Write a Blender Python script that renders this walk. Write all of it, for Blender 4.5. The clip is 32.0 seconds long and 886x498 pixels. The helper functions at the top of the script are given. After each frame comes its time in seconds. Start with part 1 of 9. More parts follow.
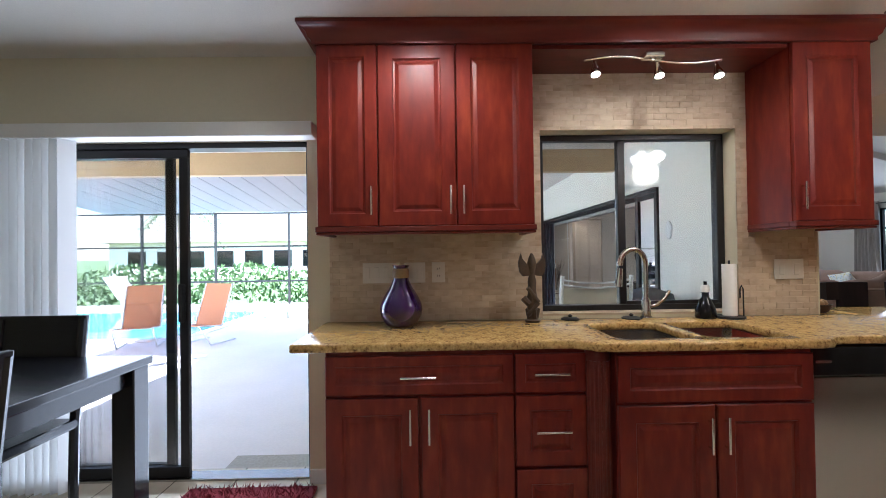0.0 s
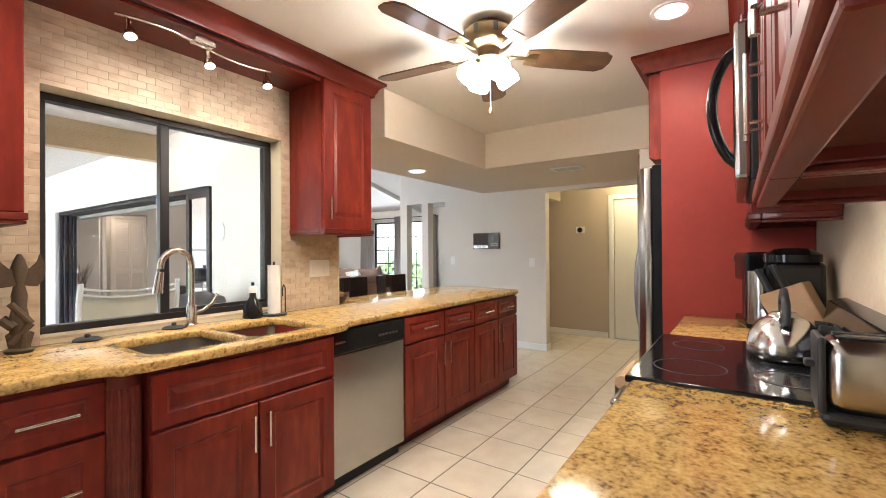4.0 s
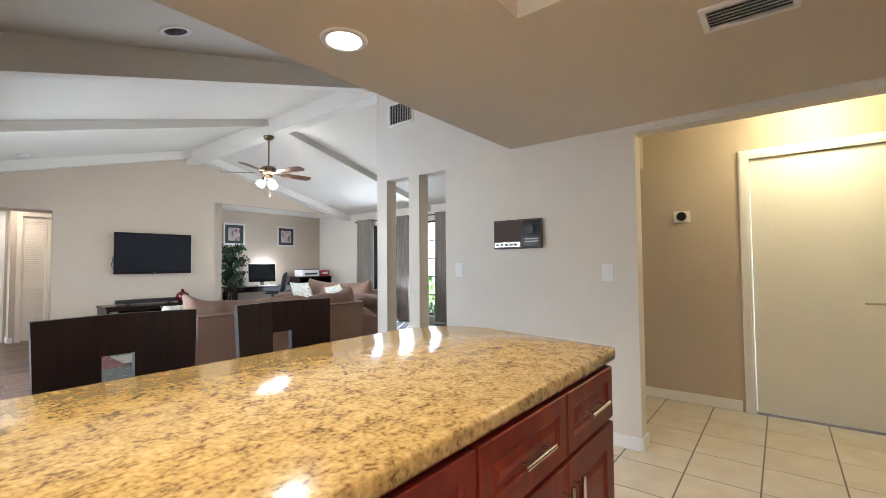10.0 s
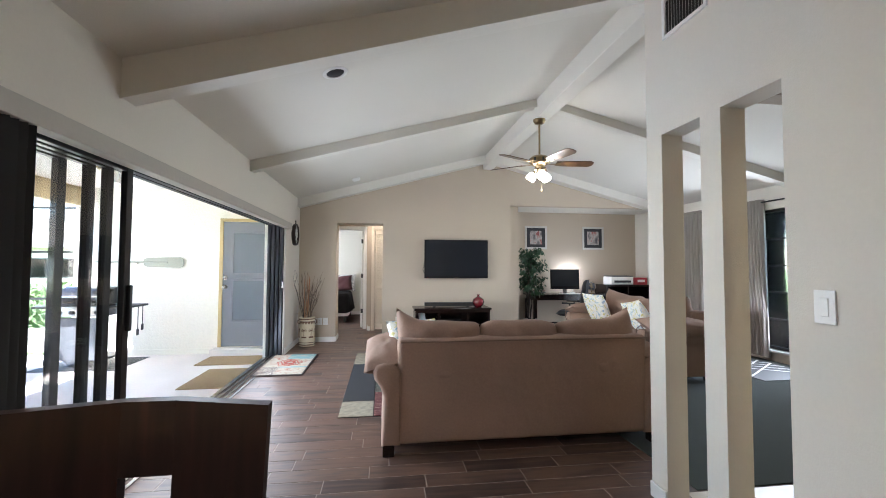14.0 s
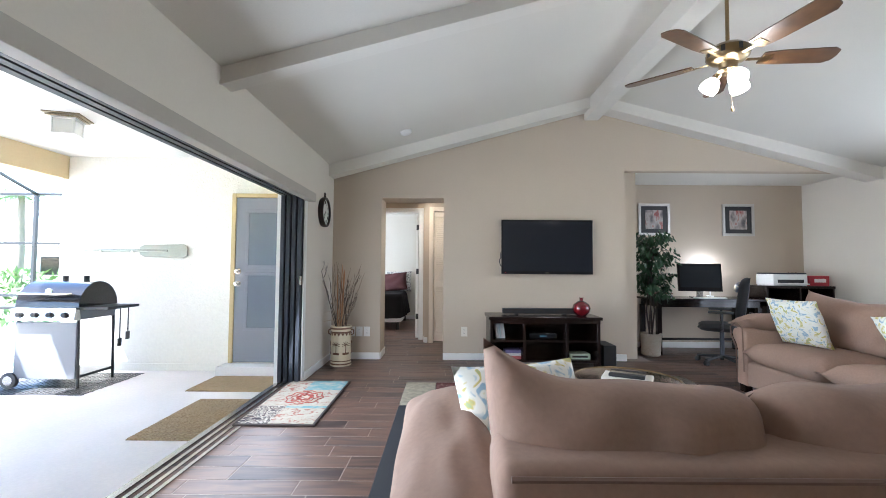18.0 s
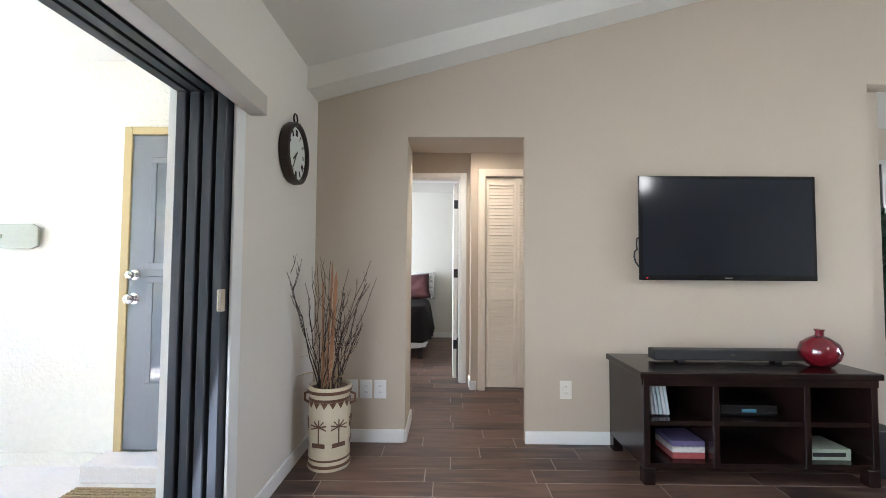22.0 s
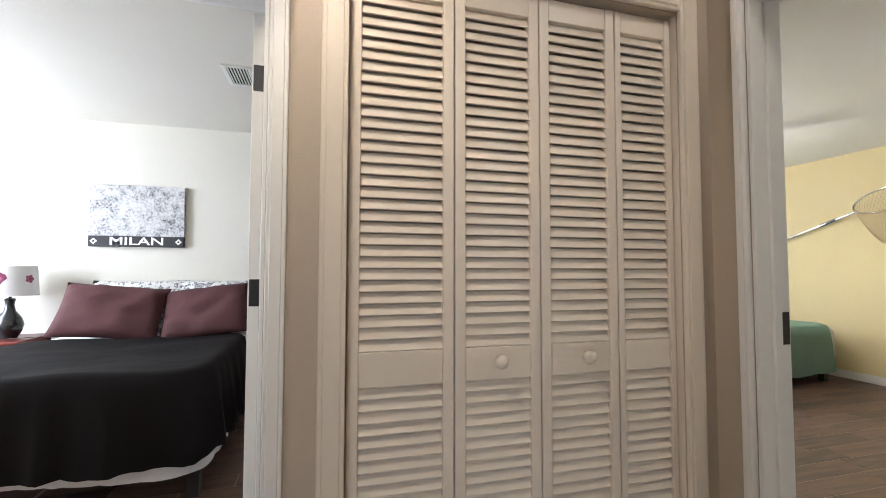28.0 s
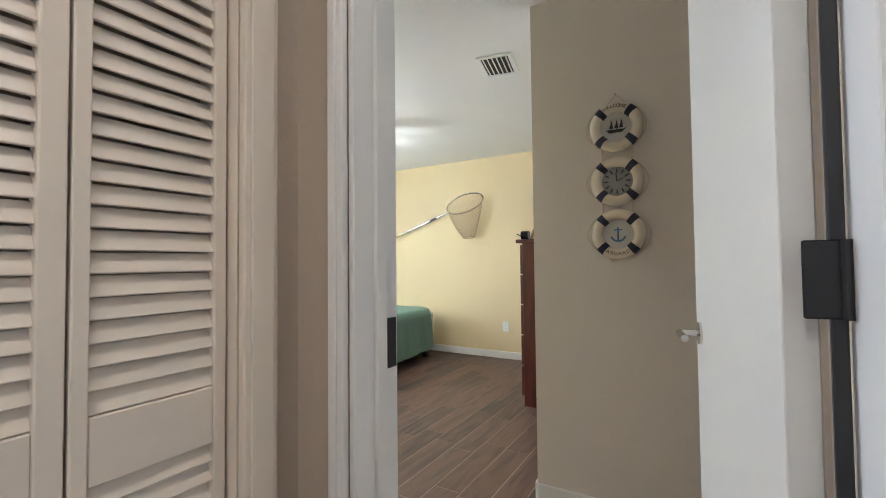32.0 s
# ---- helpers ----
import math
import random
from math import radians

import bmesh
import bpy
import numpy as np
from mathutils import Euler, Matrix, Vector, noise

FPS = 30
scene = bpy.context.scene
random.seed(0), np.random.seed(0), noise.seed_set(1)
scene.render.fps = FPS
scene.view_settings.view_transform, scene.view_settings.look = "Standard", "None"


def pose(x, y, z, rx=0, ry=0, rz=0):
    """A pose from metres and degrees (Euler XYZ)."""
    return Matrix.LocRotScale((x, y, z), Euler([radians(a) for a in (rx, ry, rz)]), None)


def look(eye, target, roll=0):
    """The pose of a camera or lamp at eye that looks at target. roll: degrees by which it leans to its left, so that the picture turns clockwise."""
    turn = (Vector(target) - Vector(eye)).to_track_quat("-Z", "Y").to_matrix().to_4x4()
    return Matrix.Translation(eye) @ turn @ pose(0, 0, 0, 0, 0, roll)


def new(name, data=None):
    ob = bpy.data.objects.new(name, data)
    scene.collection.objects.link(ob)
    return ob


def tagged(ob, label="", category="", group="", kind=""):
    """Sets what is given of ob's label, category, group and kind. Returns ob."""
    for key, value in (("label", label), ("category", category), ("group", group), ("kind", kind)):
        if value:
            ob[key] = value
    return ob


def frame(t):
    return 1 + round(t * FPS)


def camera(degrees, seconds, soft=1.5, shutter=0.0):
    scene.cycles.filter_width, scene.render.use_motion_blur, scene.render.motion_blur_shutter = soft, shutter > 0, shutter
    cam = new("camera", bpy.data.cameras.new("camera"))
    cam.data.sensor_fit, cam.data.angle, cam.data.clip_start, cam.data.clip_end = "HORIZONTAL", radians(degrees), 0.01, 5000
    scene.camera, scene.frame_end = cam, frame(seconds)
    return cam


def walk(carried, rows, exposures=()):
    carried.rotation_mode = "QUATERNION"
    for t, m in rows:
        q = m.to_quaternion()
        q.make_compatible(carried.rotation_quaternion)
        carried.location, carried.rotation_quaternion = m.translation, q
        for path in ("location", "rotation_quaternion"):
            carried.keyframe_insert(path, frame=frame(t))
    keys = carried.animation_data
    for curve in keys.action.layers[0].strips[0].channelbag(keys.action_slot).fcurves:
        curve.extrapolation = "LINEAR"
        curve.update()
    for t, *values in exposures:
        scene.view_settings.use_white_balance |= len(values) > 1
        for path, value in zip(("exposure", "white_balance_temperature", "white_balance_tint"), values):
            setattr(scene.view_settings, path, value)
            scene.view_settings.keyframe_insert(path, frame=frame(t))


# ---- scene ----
# ---- camera and walk ----
cam = camera(91.8, 32.0, soft=0.9)
PATH = [
    (0, (-0.044, -0.416, 1.294), (-0.014, 1.583, 1.317), -0.8),
    (1, (-0.023, -0.339, 1.304), (0.556, 1.575, 1.327), -1.1),
    (2, (-0.035, -0.324, 1.3), (1.053, 1.354, 1.309), -0.7),
    (3, (0.016, -0.336, 1.294), (1.451, 1.057, 1.304), -0.6),
    (4, (0.043, -0.336, 1.29), (1.69, 0.798, 1.301), -0.4),
    (4.5, (0.109, -0.311, 1.284), (1.827, 0.714, 1.294), -0.4),
    (6.5, (0.831, 0.097, 1.235), (2.643, 0.944, 1.26), -0.7),
    (7, (1.075, 0.218, 1.23), (2.887, 1.063, 1.257), -0.7),
    (8, (1.564, 0.467, 1.22), (3.367, 1.332, 1.257), -0.7),
    (9, (1.969, 0.729, 1.204), (3.708, 1.714, 1.265), -0.6),
    (10, (2.374, 0.977, 1.2), (3.945, 2.212, 1.273), -0.5),
    (11, (2.76, 1.193, 1.227), (3.995, 2.764, 1.311), -0.2),
    (12, (3.096, 1.422, 1.256), (3.912, 3.245, 1.34), 0.1),
    (13, (3.403, 1.642, 1.258), (3.911, 3.575, 1.347), 0.2),
    (14, (3.805, 1.823, 1.29), (4.079, 3.803, 1.374), 0.2),
    (14.5, (3.94, 1.946, 1.274), (4.133, 3.935, 1.358), 0.3),
    (16.5, (4.023, 2.967, 1.18), (4.058, 4.965, 1.273), 0.5),
    (17, (3.99, 3.287, 1.174), (4.003, 5.285, 1.265), 0.4),
    (18, (3.806, 3.979, 1.158), (3.798, 5.977, 1.247), 0.4),
    (19, (3.573, 4.609, 1.147), (3.552, 6.606, 1.242), 0.4),
    (20, (3.376, 5.246, 1.149), (3.355, 7.244, 1.24), 0.3),
    (21, (3.296, 5.899, 1.156), (3.279, 7.898, 1.24), 0.3),
    (22, (3.268, 6.566, 1.164), (3.247, 8.564, 1.249), 0.4),
    (23, (3.208, 7.232, 1.157), (3.201, 9.23, 1.253), 0.4),
    (24, (3.171, 7.853, 1.185), (3.192, 9.851, 1.273), 0.7),
    (24.5, (3.193, 8.158, 1.193), (3.22, 10.156, 1.278), 0.6),
    (26.5, (3.424, 9.149, 1.198), (3.481, 11.147, 1.289), 0.5),
    (27, (3.482, 9.322, 1.19), (3.697, 11.308, 1.276), 0.3),
    (28, (3.583, 9.544, 1.182), (4.106, 11.473, 1.273), 0.1),
    (29, (3.694, 9.661, 1.207), (4.64, 11.422, 1.269), -0.1),
    (30, (3.819, 9.788, 1.195), (5.206, 11.228, 1.25), -0.3),
    (31, (4.039, 9.936, 1.183), (5.68, 11.078, 1.239), -0.3),
    (32, (4.258, 10.013, 1.162), (5.972, 11.042, 1.221), -0.6),
]
EXPOSURES = [(0, 2.6, 5300, 13), (1, 2.5, 5250, 14), (2, 3.15, 5850, 16), (3, 3.55, 6000, 16), (4, 3.65, 5900, 14), (7, 3.75, 5750, 13), (9, 3.72, 5700, 12), (12, 3.53, 5780, 11), (14.5, 3.47, 5780, 11), (17.5, 3.45, 5600, 11), (22, 3.62, 5700, 11), (24.5, 3.75, 5800, 11), (26.5, 3.4, 5900, 11), (28, 3.22, 5800, 12), (29.5, 3.3, 5750, 12), (31, 3.45, 5500, 12), (32, 3.4, 5350, 12)]
walk(cam, [(t, look(eye, target, roll)) for t, eye, target, roll in PATH], EXPOSURES)

# ---- world, sun and large lights ----
world = bpy.data.worlds.new("world")
scene.world = world
world.use_nodes = True
wn = world.node_tree.nodes
sky = wn.new("ShaderNodeTexSky")
sky.sky_type, sky.sun_disc = "NISHITA", False
sky.sun_elevation, sky.sun_rotation = radians(59), radians(227)
world.node_tree.links.new(sky.outputs[0], wn["Background"].inputs[0])
wn["Background"].inputs[1].default_value = 0.15
sun = new("sun", bpy.data.lights.new("sun", "SUN"))
sun.data.energy, sun.data.angle, sun.data.color = 5.0, radians(0.6), (1, 0.96, 0.9)
sun.matrix_world = look((-7, -6.5, 16), (0, 0, 0))


def lamp(name, kind, place, energy, colour, size=0.1, target=None, cone=None):
    ob = new(name, bpy.data.lights.new(name, kind))
    ob.data.energy, ob.data.color = energy, colour
    if kind == "AREA":
        ob.data.size = size
    else:
        ob.data.shadow_soft_size = size
    ob.matrix_world = look(place, target) if target else Matrix.Translation(place)
    if cone:
        ob.data.spot_size, ob.data.spot_blend = radians(cone), 0.6
    return ob


def skylight(name, place, target, sx, sy, energy, colour=(0.92, 0.96, 1.0)):
    ob = lamp(name, "AREA", place, energy, colour, sx, target)
    ob.data.shape, ob.data.size_y = "RECTANGLE", sy
    return ob


WARM = (1.0, 0.90, 0.74)
lamp("kitchen_fan_glow", "POINT", (1.95, 0.72, 2.03), 1.5, (1.0, 0.86, 0.62), 0.12)
lamp("living_fan_glow", "POINT", (5.74, 6.72, 2.24), 1.2, (1.0, 0.93, 0.84), 0.09)
lamp("office_glow", "POINT", (7.62, 10.3, 1.12), 0.65, (0.9, 0.95, 1.0), 0.05)
# the weak second lamp, at x 4.62, is an added fill for the ring wall
for cx, cy, power in ((3.42, 10.16, 5.6), (4.62, 10.2, 0.4)):
    lamp("hall_glow", "SPOT", (cx, cy, 2.41), power, (1.0, 0.84, 0.64), 0.05, (cx, cy + 0.1, 0), 150)
lamp("garage_hall_glow", "POINT", (6.2, 0.75, 2.25), 2.1, (1.0, 0.81, 0.44), 0.08)
lamp("bedroom_lamp_glow", "POINT", (1.305, 13.50, 1.08), 0.15, WARM, 0.06)
lamp("bedroom_two_glow", "POINT", (7.1, 12.95, 2.02), 4.6, (1.0, 0.93, 0.76), 0.1)
for cx, cy in ((2.56, 2.3), (3.5, 2.36)):
    lamp("can_glow", "SPOT", (cx, cy, 2.07), 2.9, (1.0, 0.92, 0.76), 0.05, (cx, cy, 0), 130)
for cx, cy, power in ((-0.12, 1.36, 5.6), (1.09, 1.42, 4.2), (2.36, -0.08, 2.1)):
    lamp("can_glow", "SPOT", (cx, cy, 2.42), power, (1.0, 0.88, 0.69), 0.05, (cx, cy, 0), 160)
for cx, tz in ((0.83, 1.5), (1.14, 1.5), (1.47, 1.5)):
    lamp("track_glow", "SPOT", (cx, 1.75, 2.20), 0.4, (1.0, 0.82, 0.58), 0.02, (cx, 2.02, 1.2), 110)
skylight("living_window_sky", (9.05, 7.4, 1.2), (5, 7.4, 0.7), 1.9, 1.9, 7.5)
skylight("lanai_opening_sky", (2.385, 6.42, 1.0), (5, 6.42, 0.5), 3.7, 1.7, 8)
skylight("patio_slider_sky", (-1.75, 2.03, 1.0), (-1.75, 0, 1.1), 1.9, 1.85, 6.2)
skylight("bedroom_window_sky", (0.1, 12.4, 1.5), (3, 12.4, 1.2), 1.6, 1.4, 15)
# added daylight fill before the closed north wall; no window is built there
skylight("bedroom_two_fill", (6.3, 14.9, 1.5), (6.0, 12, 1.3), 2.2, 1.3, 11)


# ---- materials ----
def mat(name, colour, rough=0.5, metal=0.0, spec=0.5, grain=0.0, scale=40.0, stain=0.06, bump=0.0, bump_scale=120.0, coat=0.0, vary=0.0, emit=None, alpha=None):
    m = bpy.data.materials.new(name)
    m.use_nodes = True
    nt, n, l = m.node_tree, m.node_tree.nodes, m.node_tree.links
    b = n["Principled BSDF"]
    b.inputs["Roughness"].default_value, b.inputs["Metallic"].default_value = rough, metal
    b.inputs["Specular IOR Level"].default_value, b.inputs["Coat Weight"].default_value = spec, coat
    b.inputs["Coat Roughness"].default_value = 0.06
    tc = n.new("ShaderNodeTexCoord")
    geo = n.new("ShaderNodeNewGeometry")
    small, large = n.new("ShaderNodeTexNoise"), n.new("ShaderNodeTexNoise")
    small.inputs["Scale"].default_value, large.inputs["Scale"].default_value = scale, 1.7
    small.inputs["Detail"].default_value = 6
    for x in (small, large):
        l.new(geo.outputs["Position"], x.inputs["Vector"])
    mix = n.new("ShaderNodeMix")
    mix.data_type, mix.blend_type = "RGBA", "MULTIPLY"
    mix.inputs["Factor"].default_value = 1
    mix.inputs["A"].default_value = (*colour, 1)
    ramp = n.new("ShaderNodeMath")
    ramp.operation = "MULTIPLY_ADD"
    ramp.inputs[1].default_value, ramp.inputs[2].default_value = 2 * grain, 1 - grain
    l.new(small.outputs["Fac"], ramp.inputs[0])
    ramp2 = n.new("ShaderNodeMath")
    ramp2.operation = "MULTIPLY_ADD"
    ramp2.inputs[1].default_value, ramp2.inputs[2].default_value = 2 * stain, 1 - stain
    l.new(large.outputs["Fac"], ramp2.inputs[0])
    prod = n.new("ShaderNodeMath")
    prod.operation = "MULTIPLY"
    l.new(ramp.outputs[0], prod.inputs[0]), l.new(ramp2.outputs[0], prod.inputs[1])
    last = prod
    if vary:
        info = n.new("ShaderNodeObjectInfo")
        vm = n.new("ShaderNodeMath")
        vm.operation = "MULTIPLY_ADD"
        vm.inputs[1].default_value, vm.inputs[2].default_value = 2 * vary, 1 - vary
        l.new(info.outputs["Random"], vm.inputs[0])
        last = n.new("ShaderNodeMath")
        last.operation = "MULTIPLY"
        l.new(prod.outputs[0], last.inputs[0]), l.new(vm.outputs[0], last.inputs[1])
    l.new(last.outputs[0], mix.inputs["B"])
    l.new(mix.outputs["Result"], b.inputs["Base Color"])
    if bump:
        bn, tx = n.new("ShaderNodeBump"), n.new("ShaderNodeTexNoise")
        tx.inputs["Scale"].default_value = bump_scale
        l.new(geo.outputs["Position"], tx.inputs["Vector"])
        bn.inputs["Strength"].default_value, bn.inputs["Distance"].default_value = bump, 0.01
        l.new(tx.outputs["Fac"], bn.inputs["Height"])
        l.new(bn.outputs["Normal"], b.inputs["Normal"])
    if emit:
        b.inputs["Emission Color"].default_value = (*emit[0], 1)
        b.inputs["Emission Strength"].default_value = emit[1]
    if alpha is not None:
        b.inputs["Alpha"].default_value = alpha
    return m


def blend_mat(name, stops, scale, stretch=(1, 1, 1), rough=0.4, detail=8, spec=0.5, coat=0.0, bump=0.0, distort=0.0, second=None, vary=0.0, metal=0.0):
    """A colour ramp over noise stretched along the axes; second: another noise scale that speckles over the first."""
    m = bpy.data.materials.new(name)
    m.use_nodes = True
    n, l = m.node_tree.nodes, m.node_tree.links
    b = n["Principled BSDF"]
    b.inputs["Roughness"].default_value, b.inputs["Specular IOR Level"].default_value = rough, spec
    b.inputs["Coat Weight"].default_value, b.inputs["Coat Roughness"].default_value = coat, 0.05
    b.inputs["Metallic"].default_value = metal
    geo, mp = n.new("ShaderNodeNewGeometry"), n.new("ShaderNodeMapping")
    mp.inputs["Scale"].default_value = stretch
    l.new(geo.outputs["Position"], mp.inputs["Vector"])
    src = mp
    if vary:
        info, add, mul = n.new("ShaderNodeObjectInfo"), n.new("ShaderNodeVectorMath"), n.new("ShaderNodeMath")
        mul.operation, mul.inputs[1].default_value = "MULTIPLY", 37.0
        both, wrap = n.new("ShaderNodeMath"), n.new("ShaderNodeMath")
        wrap.operation = "FRACT"
        l.new(info.outputs["Random"], both.inputs[0]), l.new(geo.outputs["Random Per Island"], both.inputs[1])
        l.new(both.outputs[0], wrap.inputs[0])
        l.new(wrap.outputs[0], mul.inputs[0])
        l.new(mp.outputs["Vector"], add.inputs[0]), l.new(mul.outputs[0], add.inputs[1])
        src = add
    tx = n.new("ShaderNodeTexNoise")
    tx.inputs["Scale"].default_value, tx.inputs["Detail"].default_value, tx.inputs["Distortion"].default_value = scale, detail, distort
    l.new(src.outputs["Vector"], tx.inputs["Vector"])
    fac = tx.outputs["Fac"]
    if second:
        t2, mx = n.new("ShaderNodeTexNoise"), n.new("ShaderNodeMix")
        t2.inputs["Scale"].default_value, t2.inputs["Detail"].default_value = second, 3
        l.new(src.outputs["Vector"], t2.inputs["Vector"])
        mx.inputs["Factor"].default_value = 0.5
        l.new(tx.outputs["Fac"], mx.inputs["A"]), l.new(t2.outputs["Fac"], mx.inputs["B"])
        fac = mx.outputs["Result"]
    if vary:
        ad, sh = n.new("ShaderNodeMath"), n.new("ShaderNodeMath")
        sh.operation, sh.inputs[1].default_value, sh.inputs[2].default_value = "MULTIPLY_ADD", 2 * vary, -vary
        l.new(wrap.outputs[0], sh.inputs[0])
        l.new(fac, ad.inputs[0]), l.new(sh.outputs[0], ad.inputs[1])
        fac = ad.outputs[0]
    ramp = n.new("ShaderNodeValToRGB")
    cr = ramp.color_ramp
    while len(cr.elements) < len(stops):
        cr.elements.new(0.5)
    for e, (p, c) in zip(cr.elements, stops):
        e.position, e.color = p, (*c, 1)
    l.new(fac, ramp.inputs["Fac"])
    l.new(ramp.outputs["Color"], b.inputs["Base Color"])
    if bump:
        bn = n.new("ShaderNodeBump")
        bn.inputs["Strength"].default_value, bn.inputs["Distance"].default_value = bump, 0.01
        l.new(fac, bn.inputs["Height"]), l.new(bn.outputs["Normal"], b.inputs["Normal"])
    return m


def glass_mat(name, tint=(1, 1, 1), through_share=0.9):
    m = bpy.data.materials.new(name)
    m.use_nodes = True
    n, l = m.node_tree.nodes, m.node_tree.links
    n.remove(n["Principled BSDF"])
    tr, gl, mx, fr = n.new("ShaderNodeBsdfTransparent"), n.new("ShaderNodeBsdfGlossy"), n.new("ShaderNodeMixShader"), n.new("ShaderNodeFresnel")
    tr.inputs["Color"].default_value = (*[c * through_share for c in tint], 1)
    gl.inputs["Roughness"].default_value = 0.02
    fr.inputs["IOR"].default_value = 1.45
    l.new(fr.outputs[0], mx.inputs[0]), l.new(tr.outputs[0], mx.inputs[1]), l.new(gl.outputs[0], mx.inputs[2])
    l.new(mx.outputs[0], n["Material Output"].inputs["Surface"])
    return m


M_WALL = mat("wall_paint_beige", (0.68, 0.63, 0.555), 0.75, grain=0.03, scale=60, stain=0.03, bump=0.12, bump_scale=160)
M_TAN = mat("wall_paint_tan", (0.50, 0.42, 0.325), 0.75, grain=0.03, scale=60, stain=0.03, bump=0.12, bump_scale=160)
M_CREAM = mat("wall_paint_cream", (0.66, 0.60, 0.44), 0.75, grain=0.03, scale=50, stain=0.03, bump=0.12, bump_scale=160)
M_PALE = mat("wall_paint_pale", (0.68, 0.655, 0.58), 0.75, grain=0.03, scale=50, stain=0.03, bump=0.12, bump_scale=160)
M_YELLOW = mat("wall_paint_yellow", (0.70, 0.58, 0.33), 0.75, grain=0.03, scale=50, stain=0.03, bump=0.12, bump_scale=160)
M_CEIL = mat("ceiling_paint", (0.68, 0.65, 0.585), 0.85, grain=0.04, scale=90, stain=0.03, bump=0.2, bump_scale=220)
M_WHITE = mat("trim_white", (0.78, 0.77, 0.74), 0.4, grain=0.02, stain=0.02)
M_STUCCO = mat("stucco_cream", (0.86, 0.82, 0.72), 0.9, grain=0.06, scale=30, stain=0.04, bump=0.5, bump_scale=45)
M_GROUT = mat("grout", (0.17, 0.145, 0.115), 0.9, grain=0.15, scale=80)
M_TILE = blend_mat("floor_tile_cream", [(0.3, (0.66, 0.58, 0.45)), (0.7, (0.76, 0.69, 0.56))], 6, rough=0.22, spec=0.5, vary=0.06)
M_PLANK = blend_mat("plank_tile", [(0.25, (0.034, 0.021, 0.018)), (0.45, (0.086, 0.050, 0.037)), (0.62, (0.145, 0.082, 0.056)), (0.8, (0.072, 0.053, 0.048))], 2.2, (1.0, 7, 1), rough=0.4, spec=0.45, detail=9, vary=0.16, distort=0.6, bump=0.08)
M_PGROUT = mat("plank_grout", (0.34, 0.29, 0.25), 0.9, grain=0.1)
M_CONC = mat("lanai_concrete", (0.76, 0.70, 0.65), 0.85, grain=0.08, scale=50, stain=0.08, bump=0.2, bump_scale=80)
M_CHERRY = blend_mat("cherry_cabinet", [(0.28, (0.105, 0.0078, 0.006)), (0.52, (0.175, 0.017, 0.0085)), (0.75, (0.27, 0.042, 0.014))], 2.6, (3, 3, 0.8), rough=0.42, detail=6, spec=0.3, coat=0.04, distort=0.4, second=9)
M_CHERRYD = blend_mat("cherry_trim", [(0.3, (0.095, 0.010, 0.007)), (0.8, (0.175, 0.024, 0.012))], 4.0, (0.8, 5, 5), rough=0.36, spec=0.35, coat=0.08)
M_REDWALL = mat("cherry_end_panel", (0.25, 0.026, 0.016), 0.55, spec=0.4, grain=0.1, scale=25, stain=0.14)
M_GRANITE = blend_mat("granite_gold", [(0.27, (0.045, 0.027, 0.013)), (0.37, (0.19, 0.105, 0.032)), (0.47, (0.43, 0.265, 0.085)), (0.57, (0.57, 0.37, 0.12)), (0.72, (0.66, 0.48, 0.21))], 26, (1, 1, 1), rough=0.13, detail=9, spec=0.55, distort=0.7, second=95)
M_STONE = blend_mat("travertine", [(0.25, (0.42, 0.31, 0.20)), (0.5, (0.57, 0.45, 0.315)), (0.75, (0.66, 0.55, 0.41))], 9, (1, 1, 2), rough=0.55, vary=0.05, bump=0.12)
M_STEEL = mat("brushed_steel", (0.46, 0.445, 0.42), 0.24, 1.0, grain=0.04, scale=200)
M_CHROME = mat("satin_nickel", (0.72, 0.70, 0.67), 0.18, 1.0)
M_BLACK = mat("black_gloss", (0.010, 0.010, 0.011), 0.1, spec=0.35)
M_BLACKM = mat("black_matt", (0.02, 0.02, 0.021), 0.5)
M_BRONZE = mat("bronze_aluminium", (0.035, 0.032, 0.032), 0.35, 0.6)
M_GREYM = mat("grey_aluminium", (0.045, 0.049, 0.06), 0.4, 0.4)
M_GLASS = glass_mat("clear_glass")
M_GLASSD = glass_mat("grey_glass", (0.72, 0.75, 0.78), 0.8)
M_LOUVER = mat("louver_cream", (0.72, 0.635, 0.52), 0.45, grain=0.03, stain=0.03)
M_DOORW = mat("door_white", (0.76, 0.74, 0.69), 0.42, grain=0.02, stain=0.03)
M_SOFA = mat("sofa_microsuede", (0.29, 0.188, 0.139), 0.92, grain=0.12, scale=70, stain=0.2, bump=1.0, bump_scale=7)
M_SOFAD = mat("sofa_seam", (0.20, 0.13, 0.10), 0.95, grain=0.1)
M_ESPR = blend_mat("espresso_wood", [(0.3, (0.006, 0.0035, 0.003)), (0.7, (0.017, 0.008, 0.0065))], 5, (1, 6, 1), rough=0.22, spec=0.35, coat=0.1)
M_ESPRV = blend_mat("espresso_chair_wood", [(0.3, (0.005, 0.003, 0.003)), (0.62, (0.014, 0.007, 0.006)), (0.85, (0.040, 0.015, 0.011))], 5, (7, 1, 0.7), rough=0.38, spec=0.25, coat=0.06)
M_BLADE = blend_mat("fan_blade_oak", [(0.3, (0.055, 0.026, 0.011)), (0.7, (0.13, 0.065, 0.027))], 8, (1, 1, 6), rough=0.35, coat=0.2)
M_BRASS = mat("antique_brass", (0.26, 0.19, 0.10), 0.3, 1.0)
M_SHADE = mat("frosted_shade_lit", (0.9, 0.88, 0.82), 0.5, emit=((1.0, 0.93, 0.82), 4.0))
